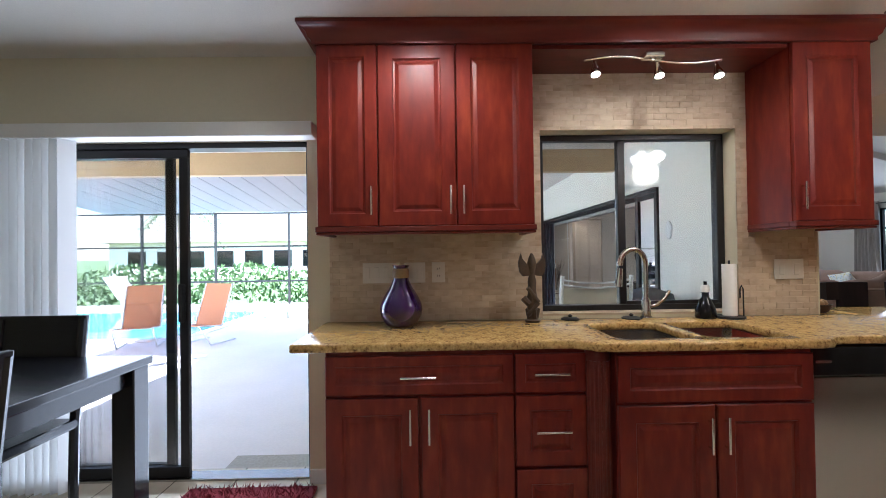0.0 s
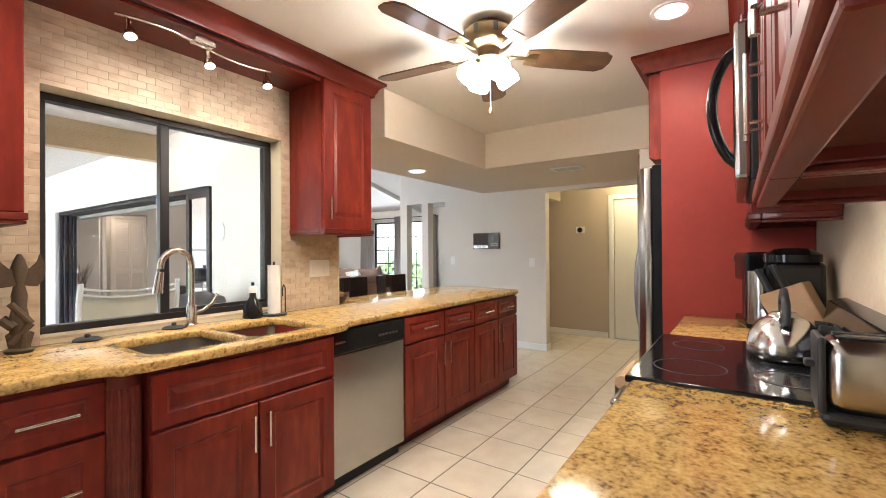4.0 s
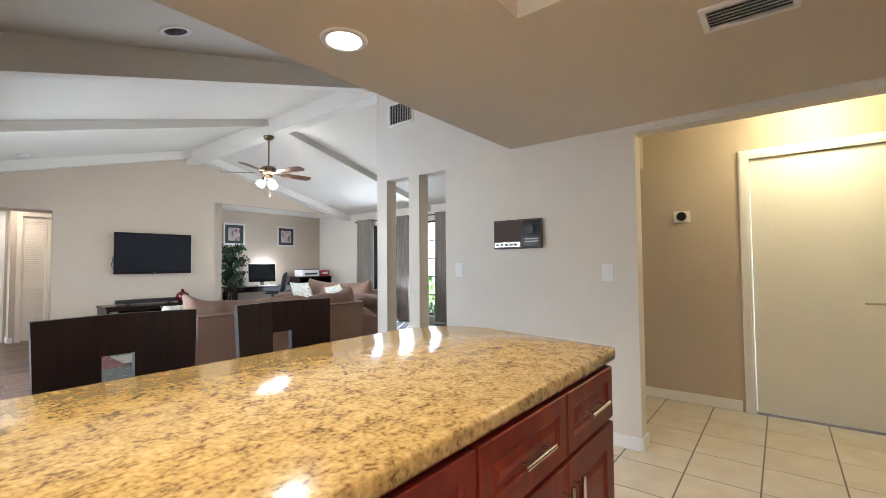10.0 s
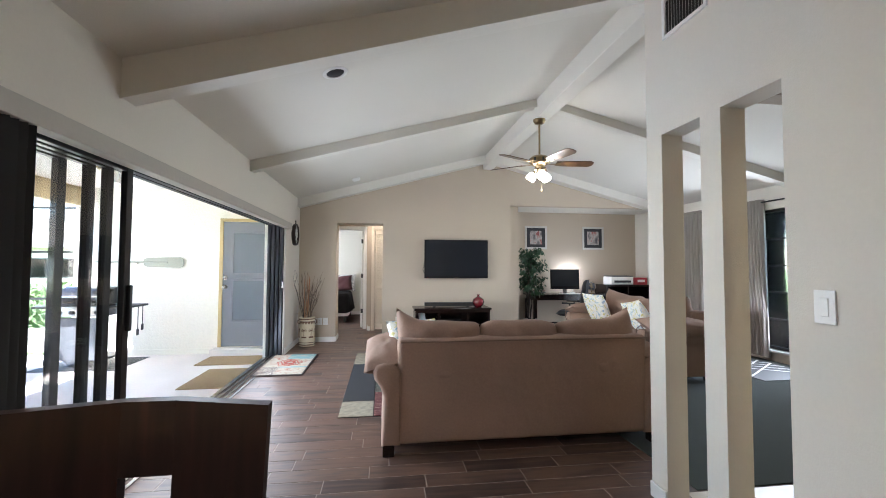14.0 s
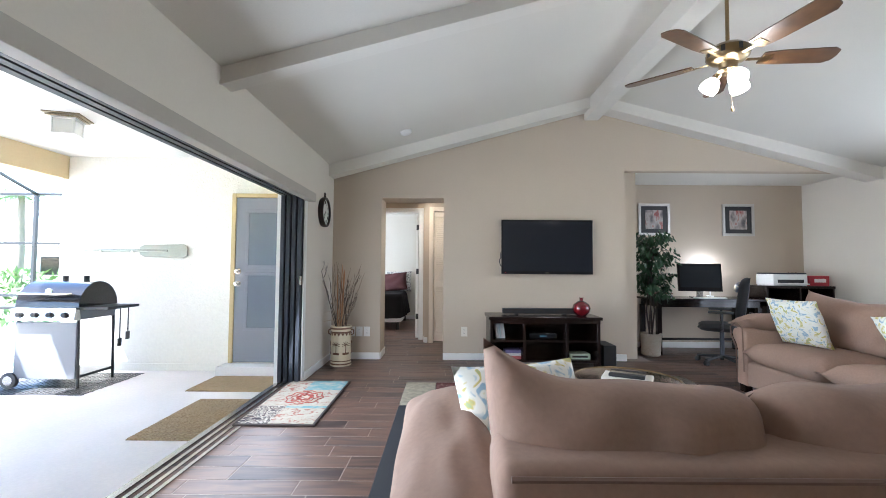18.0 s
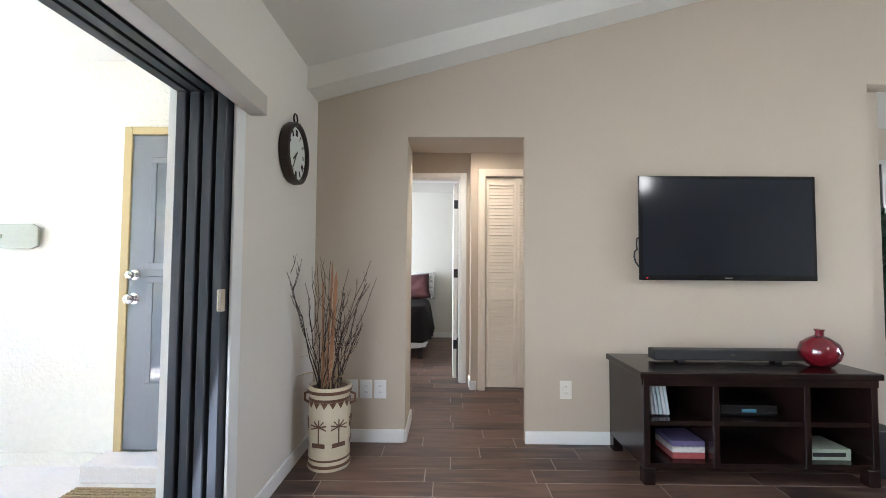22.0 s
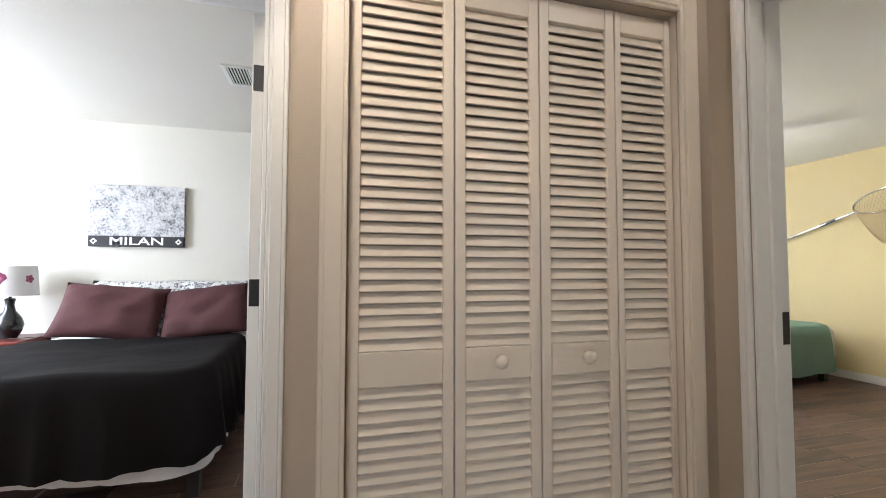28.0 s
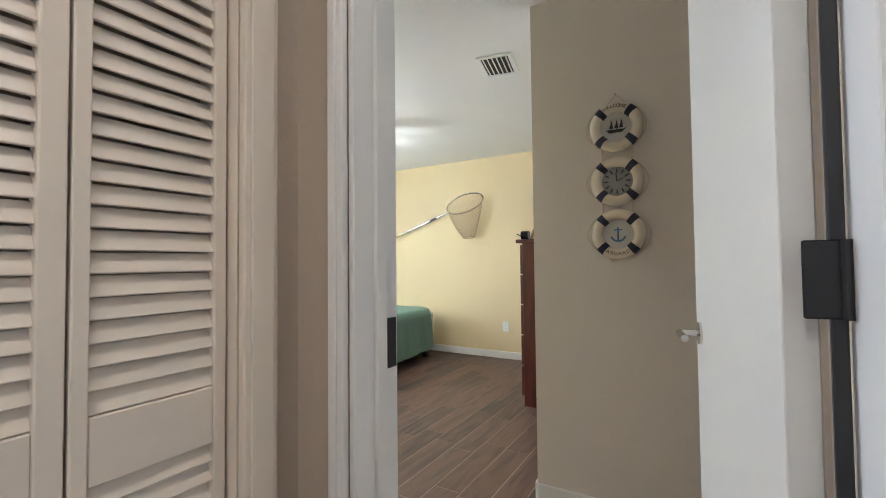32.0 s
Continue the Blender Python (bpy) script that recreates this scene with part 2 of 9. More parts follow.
M_CANLIT = mat("can_lens_lit", (0.9, 0.88, 0.82), 0.5, emit=((1.0, 0.93, 0.80), 5.0))
M_BEAM = mat("beam_paint", (0.70, 0.67, 0.605), 0.6, grain=0.03, scale=40, stain=0.04)
M_PLATE = mat("switch_plate", (0.74, 0.70, 0.62), 0.4)


# ---- mesh helpers ----
def bm_box(x0, x1, y0, y1, z0, z1, bevel=0.0, seg=1, bm=None):
    own = bm is None
    t = bmesh.new()
    bmesh.ops.create_cube(t, size=1)
    for v in t.verts:
        v.co = Vector(((x0 + x1) / 2 + v.co.x * (x1 - x0), (y0 + y1) / 2 + v.co.y * (y1 - y0), (z0 + z1) / 2 + v.co.z * (z1 - z0)))
    if bevel:
        bmesh.ops.bevel(t, geom=t.edges[:], offset=bevel, segments=seg, profile=0.5, affect="EDGES")
    return t if own else join(bm, t)


def join(bm, other):
    me = bpy.data.meshes.new("t")
    other.to_mesh(me)
    other.free()
    bm.from_mesh(me)
    bpy.data.meshes.remove(me)
    return bm


def bm_cyl(r, z0, z1, r2=None, seg=24, bm=None, m=None):
    t = bmesh.new()
    bmesh.ops.create_cone(t, cap_ends=True, segments=seg, radius1=r, radius2=r if r2 is None else r2, depth=z1 - z0)
    bmesh.ops.translate(t, verts=t.verts, vec=(0, 0, (z0 + z1) / 2))
    if m is not None:
        bmesh.ops.transform(t, matrix=m, verts=t.verts)
    return t if bm is None else join(bm, t)


def bm_rod(a, b, r, seg=10, bm=None, r2=None):
    a, b = Vector(a), Vector(b)
    d = b - a
    m = Matrix.Translation(a) @ d.to_track_quat("Z", "Y").to_matrix().to_4x4()
    return bm_cyl(r, 0, d.length, r2, seg, bm, m)


def bm_lathe(profile, seg=32, bm=None, m=None):
    """A body of revolution about z through (radius, height) pairs."""
    t = bmesh.new()
    rings = []
    for r, z in profile:
        rings.append([t.verts.new((r * math.cos(2 * math.pi * k / seg), r * math.sin(2 * math.pi * k / seg), z)) for k in range(seg)])
    for a, b in zip(rings, rings[1:]):
        for k in range(seg):
            t.faces.new((a[k], a[(k + 1) % seg], b[(k + 1) % seg], b[k]))
    if profile[0][0] > 1e-4:
        t.faces.new(rings[0][::-1])
    if profile[-1][0] > 1e-4:
        t.faces.new(rings[-1])
    bmesh.ops.remove_doubles(t, verts=t.verts, dist=1e-5)
    bmesh.ops.recalc_face_normals(t, faces=t.faces)
    if m is not None:
        bmesh.ops.transform(t, matrix=m, verts=t.verts)
    return t if bm is None else join(bm, t)


def bm_tube(points, r, seg=10, bm=None, closed=False, r_end=None):
    t = bmesh.new()
    pts = [Vector(p) for p in points]
    rings, up = [], None
    for i, p in enumerate(pts):
        if closed:
            d = pts[(i + 1) % len(pts)] - pts[i - 1]
        else:
            d = pts[min(i + 1, len(pts) - 1)] - pts[max(i - 1, 0)]
        d.normalize()
        if up is None:
            up = d.orthogonal().normalized()
        up = (up - d * up.dot(d)).normalized()
        side = d.cross(up)
        rr = r if r_end is None else r + (r_end - r) * i / (len(pts) - 1)
        rings.append([t.verts.new(p + rr * (math.cos(2 * math.pi * k / seg) * up + math.sin(2 * math.pi * k / seg) * side)) for k in range(seg)])
    for a, b in zip(rings, rings[1:] + ([rings[0]] if closed else [])):
        for k in range(seg):
            t.faces.new((a[k], a[(k + 1) % seg], b[(k + 1) % seg], b[k]))
    if not closed:
        t.faces.new(rings[0][::-1]), t.faces.new(rings[-1])
    bmesh.ops.recalc_face_normals(t, faces=t.faces)
    return t if bm is None else join(bm, t)


def bm_prism(outline, axis, a, b, bm=None, bevel=0.0):
    """An outline in the two axes other than axis, pushed from a to b along it."""
    t = bmesh.new()
    def at(u, v, w):
        return {"x": (w, u, v), "y": (u, w, v), "z": (u, v, w)}[axis]
    f = t.faces.new([t.verts.new(at(u, v, a)) for u, v in outline])
    e = bmesh.ops.extrude_face_region(t, geom=[f])
    d = {"x": (b - a, 0, 0), "y": (0, b - a, 0), "z": (0, 0, b - a)}[axis]
    bmesh.ops.translate(t, verts=[v for v in e["geom"] if isinstance(v, bmesh.types.BMVert)], vec=d)
    bmesh.ops.recalc_face_normals(t, faces=t.faces)
    if bevel:
        bmesh.ops.bevel(t, geom=t.edges[:], offset=bevel, segments=2, profile=0.5, affect="EDGES")
    return t if bm is None else join(bm, t)


def part(name, bm, material, parent=None, label="", smooth=None):
    me = bpy.data.meshes.new(name)
    if smooth is not None:
        for f in bm.faces:
            f.smooth = True
        for e in bm.edges:
            e.smooth = len(e.link_faces) == 2 and e.calc_face_angle(0) < radians(smooth)
    bm.to_mesh(me)
    bm.free()
    me.materials.append(material)
    ob = new(name, me)
    if parent:
        ob.parent = parent
    if label:
        ob["label"] = label
    return ob


def thing(name, label, category, at=(0, 0, 0), rz=0, group=""):
    ob = new(name)
    ob.matrix_world = pose(*at, 0, 0, rz)
    return tagged(ob, label, category, group)


def solid(name, bm, material, label, category="", kind="", smooth=None, group=""):
    return tagged(part(name, bm, material, None, "", smooth), label, category, group, kind)


def wall(name, boxes, material, label):
    bm = bmesh.new()
    for b in boxes:
        bm_box(*b, bm=bm)
    return solid(name, bm, material, label, "wall", "structure")


# ---- large structure ----
# kitchen floor, living floor and the ground outside
solid("floor_kitchen", bm_box(-5.0, 6.75, -1.0, 2.25, -0.2, -0.0016), M_GROUT, "grey-brown grout bed under cream kitchen tiles", "floor", "structure")
solid("floor_foyer", bm_box(5.4, 9.3, 2.2505, 4.13, -0.2, -0.0012), M_GROUT, "grout bed under cream foyer tiles", "floor", "structure")
solid("floor_living", bm_box(2.14, 11.2, 2.2505, 15.2, -0.21, -0.0015), M_PGROUT, "pale grout bed under dark plank tiles", "floor", "structure")
solid("floor_bedroom", bm_box(-0.4, 2.1395, 9.62, 15.2, -0.21, -0.0015), M_PGROUT, "pale grout bed under dark bedroom plank tiles", "floor", "structure")
solid("floor_lanai", bm_box(-9.0, 2.1, 2.2505, 9.42, -0.35, -0.15), M_CONC, "pale sealed concrete lanai floor", "floor", "structure")

KW = [(-5.0, -2.72, 2.05, 2.25, 0, 2.549), (-2.72, -0.78, 2.05, 2.25, 1.96, 2.549), (-0.78, 0.56, 2.05, 2.25, 0, 2.549), (0.56, 1.70, 2.05, 2.25, 0, 0.94), (0.56, 1.70, 2.05, 2.25, 2.0, 2.549), (1.70, 2.18, 2.05, 2.25, 0, 2.549)]
wall("wall_kitchen_north", KW, M_CREAM, "cream painted kitchen wall with sink window")
wall("wall_kitchen_south", [(-5.0, 6.75, -0.95, -0.78, 0, 2.5)], M_CREAM, "cream painted wall behind the range")
wall("wall_kitchen_west", [(-5.2, -5.0, -1.0, 2.25, 0, 2.5)], M_CREAM, "cream painted dining end wall")
wall("wall_pantry_pier", [(3.79, 3.90, -0.78, 0.315, 0, 2.1), (5.22, 5.333, -0.78, 0.50, 0, 2.1)], M_WALL, "beige painted pier beside the pantry")
EX0, EX1 = 5.333, 5.46
EWALL = [(EX0, EX1, -0.78, 0.50, 0, 3.4), (EX0, EX1, 0.50, 1.705, 2.05, 3.4), (EX0, EX1, 1.705, 3.27, 0, 3.4), (EX0, EX1, 3.27, 3.578, 2.03, 3.4), (EX0, EX1, 3.578, 3.706, 0, 3.4), (EX0, EX1, 3.706, 3.998, 2.03, 3.4), (EX0, EX1, 3.998, 4.134, 0, 3.4)]
wall("wall_partition", EWALL, M_WALL, "beige partition wall with two tall slots")
wall("wall_hall_east", [(6.61, 6.75, -0.78, 0.34, 0, 2.5), (6.61, 6.75, 0.34, 1.16, 2.03, 2.5), (6.61, 6.75, 1.16, 2.5, 0, 2.5)], M_TAN, "tan wall of the garage hall")
wall("wall_hall_header", [(EX1, 6.61, 1.95, 2.07, 2.06, 2.42)], M_TAN, "tan header between the garage hall and the foyer")
wall("wall_foyer_header", [(EX1, 9.2, 4.0, 4.13, 2.3, 3.4)], M_TAN, "tan header over the foyer")
wall("wall_foyer_south", [(6.0, 9.2, 2.4, 2.5, 0, 2.5)], M_TAN, "tan foyer back wall")
WX0, WX1 = 2.18, 2.37
wall("wall_living_west", [(WX0, 2.20, 2.25, 3.80, 0, 1.93), (WX0, WX1, 2.62, 3.80, 1.93, 2.6), (WX0, WX1, 3.80, 8.43, 1.93, 2.6), (WX0, WX1, 8.43, 9.47, 0, 2.6)], M_WALL, "beige wall over the wide lanai opening")
wall("wall_lanai_east", [(2.165, 2.1795, 2.251, 3.80, -0.15, 2.549), (2.165, 2.1795, 3.80, 8.43, 1.93, 2.549), (2.165, 2.1795, 8.43, 9.409, -0.15, 2.549)], M_STUCCO, "cream stucco outer face of the living room wall")
TV0, TV1 = 9.47, 9.60
bm = bmesh.new()
bm_box(-1.08, 2.18, TV0 - 0.06, TV1, -0.2, 2.75, bm=bm)
bm_box(-1.08, -0.92, TV1, 15.2, -0.45, 2.75, bm=bm)
wall_out = solid("wall_lanai_north", bm, M_STUCCO, "cream stucco lanai wall", "wall", "structure")
bm = bmesh.new()
bm_prism([(2.18, 0), (2.99, 0), (2.99, 2.055), (3.79, 2.055), (3.79, 0), (6.115, 0), (6.115, 2.43), (9.2, 2.43), (9.2, 2.55), (5.69, 3.42), (2.18, 2.55)], "y", TV0, 9.52, bm)
bm_prism([(2.18, 0), (2.99, 0), (2.99, 2.055), (4.0, 2.055), (4.0, 0), (6.115, 0), (6.115, 2.43), (9.2, 2.43), (9.2, 2.55), (5.69, 3.42), (2.18, 2.55)], "y", 9.5205, TV1, bm)
solid("wall_tv", bm, M_TAN, "tan gable wall with doorway and office nook", "wall", "structure")
wall("wall_office_back", [(6.43, 9.2, 10.45, 10.597, 0, 2.44)], M_TAN, "tan back wall of the office nook")
wall("wall_living_east", [(9.2, 9.35, 2.4, 6.4, 0, 2.6), (9.2, 9.35, 6.4, 8.42, 0, 0.16), (9.2, 9.35, 6.4, 8.42, 2.12, 2.6), (9.2, 9.35, 8.42, 10.6, 0, 2.6)], M_WALL, "beige wall with a tall garden window")
# hall, closet and bedrooms
wall("wall_bedroom_door", [(-0.4, 2.595, 10.97, 11.09, 0, 2.5), (2.595, 3.40, 10.97, 11.09, 2.075, 2.5), (3.40, 3.56, 10.97, 11.09, 0, 2.5)], M_TAN, "tan hall wall round the bedroom door")
wall("wall_closet", [(3.495, 3.615, 10.71, 10.83, 0, 2.5), (3.615, 4.735, 10.71, 10.83, 2.05, 2.5), (4.735, 4.85, 10.71, 10.83, 0, 2.5), (3.495, 3.56, 10.83, 10.97, 0, 2.5), (3.52, 4.85, 11.35, 11.45, 0, 2.5)], M_TAN, "tan hall wall round the louvered closet")
HX0, HX1 = 4.85, 4.97
wall("wall_hall_end", [(HX0, HX1, 10.57, 11.45, 0, 2.5), (HX0, HX1, 9.84, 10.57, 2.04, 2.5), (HX0, HX1, 9.60, 9.84, 0, 2.5)], M_TAN, "tan hall end wall with open doorway")
wall("wall_hall_south", [(2.18, 2.99, 9.6005, 9.885, 0, 2.42), (2.99, 4.0, 9.6005, 9.885, 2.055, 2.42)], M_TAN, "tan deep jamb wall between living room and hall")
wall("wall_hall_west", [(2.2, 2.32, 9.6, 10.97, 0, 2.5)], M_TAN, "tan hall side wall")
wall("wall_bedroom_north", [(-0.4, 4.97, 13.75, 13.9, 0, 2.6)], M_PALE, "pale cream bedroom wall")
wall("wall_bedroom_west", [(-0.52, -0.4, 10.9, 13.9, 0, 2.6)], M_PALE, "pale cream bedroom side wall")
wall("wall_bedroom_east", [(4.85, 4.97, 11.45, 13.75, 0, 2.6)], M_PALE, "pale cream bedroom wall behind the closet")
bm = bm_prism([(6.09, 9.6005), (6.115, 9.6005), (6.43, 10.02), (6.40, 10.04)], "z", 0, 2.44)
solid("wall_office_west", bm, M_TAN, "tan slanting side wall of the office nook", "wall", "structure")
wall("wall_rings", [(6.31, 6.43, 10.02, 10.72, 0, 2.44), (6.43, 9.06, 10.60, 10.72, 0, 2.44)], M_WALL, "tan wall hung with a nautical plaque")
wall("wall_bedroom_two_south", [(4.97, 6.31, 9.60, 9.66, 0, 2.5)], M_TAN, "tan wall behind the open door")
wall("wall_bedroom_two_east", [(9.06, 9.18, 10.72, 15.0, 0, 2.6)], M_YELLOW, "warm yellow bedroom wall")
wall("wall_bedroom_two_north", [(4.97, 9.06, 14.95, 15.1, 0, 2.6)], M_YELLOW, "warm yellow bedroom end wall")
wall("wall_bedroom_two_west", [(4.97, 5.02, 10.83, 14.95, 0, 2.6)], M_YELLOW, "warm yellow bedroom side wall")


def sheet(name, x0, x1, y0, y1, z, label, material=M_CEIL, t=0.1):
    return solid(name, bm_box(x0, x1, y0, y1, z, z + t), material, label, "ceiling", "structure")


sheet("ceiling_kitchen", -5.2, 3.78, -0.95, 2.05, 2.44, "off-white kitchen ceiling")
M_SOFFIT = mat("soffit_paint", (0.63, 0.55, 0.43), 0.75, grain=0.03, scale=60, stain=0.03, bump=0.15, bump_scale=180)
bm = bmesh.new()
bm_box(2.30, 3.76, 1.71, 2.62, 2.10, 2.6, bm=bm)
bm_box(3.76, EX0, -0.78, 2.62, 2.10, 2.6, bm=bm)
solid("ceiling_soffit", bm, M_SOFFIT, "beige dropped soffit round the kitchen tray", "ceiling", "structure")
sheet("ceiling_garage_hall", EX1, 6.75, -0.78, 4.0, 2.42, "white garage hall ceiling")
sheet("ceiling_foyer", 6.75, 9.35, 2.4, 4.0, 2.42, "white foyer ceiling")
RX, RZ, EZ = 5.69, 3.32, 2.40
bm = bmesh.new()
bm_prism([(2.17, EZ - 0.02), (RX, RZ), (RX, RZ + 0.12), (2.17, EZ + 0.14)], "y", 2.62, 9.47, bm)
bm_prism([(9.36, EZ - 0.0), (9.36, EZ + 0.14), (RX, RZ + 0.12), (RX, RZ)], "y", 2.62, 9.47, bm)
solid("ceiling_vault", bm, M_CEIL, "white vaulted living room ceiling", "ceiling", "structure")
wall("wall_living_south", [(2.18, EX0, 2.52, 2.62, 2.6, 3.5)], M_WALL, "beige wall above the kitchen soffit")
sheet("ceiling_office", 6.37, 9.35, 9.6, 10.66, 2.44, "white office nook ceiling")
sheet("ceiling_hall", 2.2, 4.97, 9.6, 11.09, 2.42, "white hall ceiling")
sheet("ceiling_bedroom", -0.5, 4.97, 11.09, 13.9, 2.42, "white bedroom ceiling")
bm = bm_box(4.97, 6.3695, 9.6, 10.66, 2.44, 2.54)
bm_box(4.97, 9.2, 10.6605, 15.1, 2.44, 2.54, bm=bm)
solid("ceiling_bedroom_two", bm, mat("ceiling_white", (0.80, 0.79, 0.74), 0.85, grain=0.04, scale=90, stain=0.03, bump=0.2, bump_scale=220), "white bedroom ceiling", "ceiling", "structure")
bm = bm_box(-4.6, 2.18, 2.25, 4.9, 2.55, 2.65)
bm_box(-1.3, 2.18, 4.9, 9.41, 2.55, 2.65, bm=bm)
solid("ceiling_lanai", bm, M_CEIL, "white lanai ceiling", "ceiling", "structure")
# beams of the vault
for by0, by1, deep, deep_r in ((4.36, 4.50, 0.23, 0.19), (6.66, 6.80, 0.12, 0.11), (9.24, 9.465, 0.15, 0.15)):
    for side in (-1, 1):
        xe = 2.37 if side < 0 else 9.2
        ze = EZ + 0.045
        bm = bm_prism([(xe, ze - deep), (RX + side * 0.085, RZ - deep_r), (RX + side * 0.085, RZ + 0.004), (xe, ze)], "y", by0, by1)
        solid("beam", bm, M_BEAM, "white painted sloping ceiling beam", "beam", "structure")
        bm = bm_prism([(xe, ze - deep - 0.012), (RX + side * 0.085, RZ - deep_r - 0.012), (RX + side * 0.085, RZ - deep_r + 0.012), (xe, ze - deep + 0.012)], "y", by0 - 0.012, by0 - 0.001)
        solid("beam_lip", bm, M_BEAM, "white lip moulding along a ceiling beam", "beam trim", "structure")
solid("ridge_beam", bm_box(RX - 0.09, RX + 0.09, 2.63, 9.465, RZ - 0.24, RZ - 0.002, 0.006), M_BEAM, "white painted ridge beam", "beam", "structure")


def baseboard(name, x0, x1, y0, y1):
    bm = bm_box(x0, x1, y0, y1, 0, 0.085, 0.005, 2)
    return solid(name, bm, M_WHITE, "white painted baseboard", "baseboard", "structure")


for b in ((EX0 - 0.014, EX0, 1.705, 3.26), (EX0 - 0.014, EX1 + 0.014, 1.691, 1.705), (EX0 - 0.014, EX0, 3.578, 3.706), (EX0 - 0.014, EX0, 3.998, 4.134), (6.596, 6.61, 1.25, 2.5), (3.776, 3.79, 0.15, 0.315), (3.79, 3.9, 0.315, 0.329),
          (2.37, 2.384, 8.43, 9.456), (2.384, 2.99, 9.456, 9.47), (3.79, 6.115, 9.456, 9.47), (6.43, 9.2, 10.436, 10.45), (9.186, 9.2, 8.3, 10.43), (2.99, 3.004, 9.47, 9.885),
          (3.495, 3.545, 10.696, 10.71), (3.481, 3.495, 10.71, 10.95), (6.296, 6.31, 10.02, 10.72), (6.31, 6.43, 10.72, 10.734), (9.046, 9.06, 10.72, 14.95), (-0.4, 4.85, 13.736, 13.75), (-0.78, -0.6, 2.036, 2.05)):
    baseboard("baseboard", *b)


# ---- kitchen ----
def bm_panel(w, h, t, steps, bm=None, m=None):
    """A door front in x and z with nested rectangles: steps are (inset, depth below the face); the face looks to -y."""
    b = bmesh.new()
    loops = []
    for inset, y in [(0, t)] + [(i, d) for i, d in steps]:
        loops.append([b.verts.new((x, y, z)) for x, z in ((inset, inset), (w - inset, inset), (w - inset, h - inset), (inset, h - inset))])
    b.faces.new(loops[0][::-1])
    for p, q in zip(loops, loops[1:]):
        for k in range(4):
            b.faces.new((p[k], p[(k + 1) % 4], q[(k + 1) % 4], q[k]))
    b.faces.new(loops[-1])
    bmesh.ops.recalc_face_normals(b, faces=b.faces)
    if m is not None:
        bmesh.ops.transform(b, matrix=m, verts=b.verts)
    return b if bm is None else join(bm, b)


def raised(w, h):
    s = min(0.07, w * 0.2, h * 0.25)
    return [(0.0, 0.003), (0.003, 0.0), (s, 0.0), (s + 0.006, 0.007), (s + 0.014, 0.009), (s + 0.03, 0.003), (s + 0.034, 0.002)]


def pull(parent, x, z, long, upright, y=0.0):
    """A bar pull on two posts in front of a door face at y."""
    bm = bmesh.new()
    d = (0, 0, long / 2) if upright else (long / 2, 0, 0)
    bm_rod((x - d[0], y - 0.028, z - d[2]), (x + d[0], y - 0.028, z + d[2]), 0.0055, 10, bm)
    for s in (-0.72, 0.72):
        bm_rod((x + d[0] * s, y + 0.004, z + d[2] * s), (x + d[0] * s, y - 0.028, z + d[2] * s), 0.004, 8, bm)
    return part("handle", bm, M_CHROME, parent, "satin nickel bar pull", 40)


def front(parent, name, x0, x1, z0, z1, y, pulls, material=M_CHERRY):
    g = 0.002
    bm = bm_panel(x1 - x0 - 2 * g, z1 - z0 - 2 * g, 0.02, raised(x1 - x0, z1 - z0))
    d = part(name, bm, material, parent)
    d.location = (x0 + g, y - 0.02, z0 + g)
    for px, pz, long, upright in pulls:
        pull(d, px - x0 - g, pz - z0 - g, long, upright)
    return d


def cabinet(name, label, x0, x1, y0, y1, z0, z1, fronts, toe=True, flip=False, group="kitchen base cabinets", material=M_CHERRY, well=None):
    """Front at y0 looking to -y; flip turns it to look to +y with its front at y1."""
    w, d = x1 - x0, y1 - y0
    c = thing(name, label, "cabinet", (x1, y1, 0) if flip else (x0, y0, 0), 180 if flip else 0, group)
    bm = bmesh.new()
    if toe:
        if well is None:
            bm_box(0, w, 0.001, d, z0 + 0.09, z1, bm=bm)
        else:
            bm_box(0, w, 0.001, d, z0 + 0.09, well, bm=bm)
            for a, b, p, q in ((0, w, 0.001, 0.035), (0, w, d - 0.03, d), (0, 0.010, 0.035, d - 0.03), (w - 0.02, w, 0.035, d - 0.03)):
                bm_box(a, b, p, q, well, z1, bm=bm)
        part("body", bm, material, c)
        part("toe_kick", bm_box(0.002, w - 0.002, 0.07, 0.10, z0, z0 + 0.09), M_CHERRYD, c)
    else:
        part("body", bm_box(0, w, 0.001, d, z0, z1), material, c)
    for kind, a, b, za, zb, pulls in fronts:
        if flip:
            a, b = w - (b - x0), w - (a - x0)
            pulls = [(w - (p[0] - x0), *p[1:]) for p in pulls]
        else:
            a, b = a - x0, b - x0
            pulls = [(p[0] - x0, *p[1:]) for p in pulls]
        front(c, kind, a, b, za, zb, 0.0, pulls, material)
    return c


FY, CT = 1.45, 0.875
cabinet("base_cabinet", "cherry base cabinet with one wide drawer and two raised-panel doors", -0.53, 0.28, FY, 2.045, 0, CT, [
    ("drawer", -0.53, 0.28, 0.69, 0.86, [(-0.13, 0.77, 0.15, False)]), ("door", -0.53, -0.13, 0.10, 0.68, [(-0.165, 0.565, 0.15, True)]), ("door", -0.12, 0.28, 0.10, 0.68, [(-0.085, 0.565, 0.15, True)])])
cabinet("base_cabinet", "narrow cherry base cabinet with three stacked drawers", 0.28, 0.60, FY, 2.045, 0, CT, [
    ("drawer", 0.285, 0.595, 0.69, 0.86, [(0.44, 0.775, 0.15, False)]), ("drawer", 0.285, 0.595, 0.375, 0.68, [(0.445, 0.53, 0.15, False)]), ("drawer", 0.285, 0.595, 0.10, 0.365, [(0.445, 0.235, 0.15, False)])])
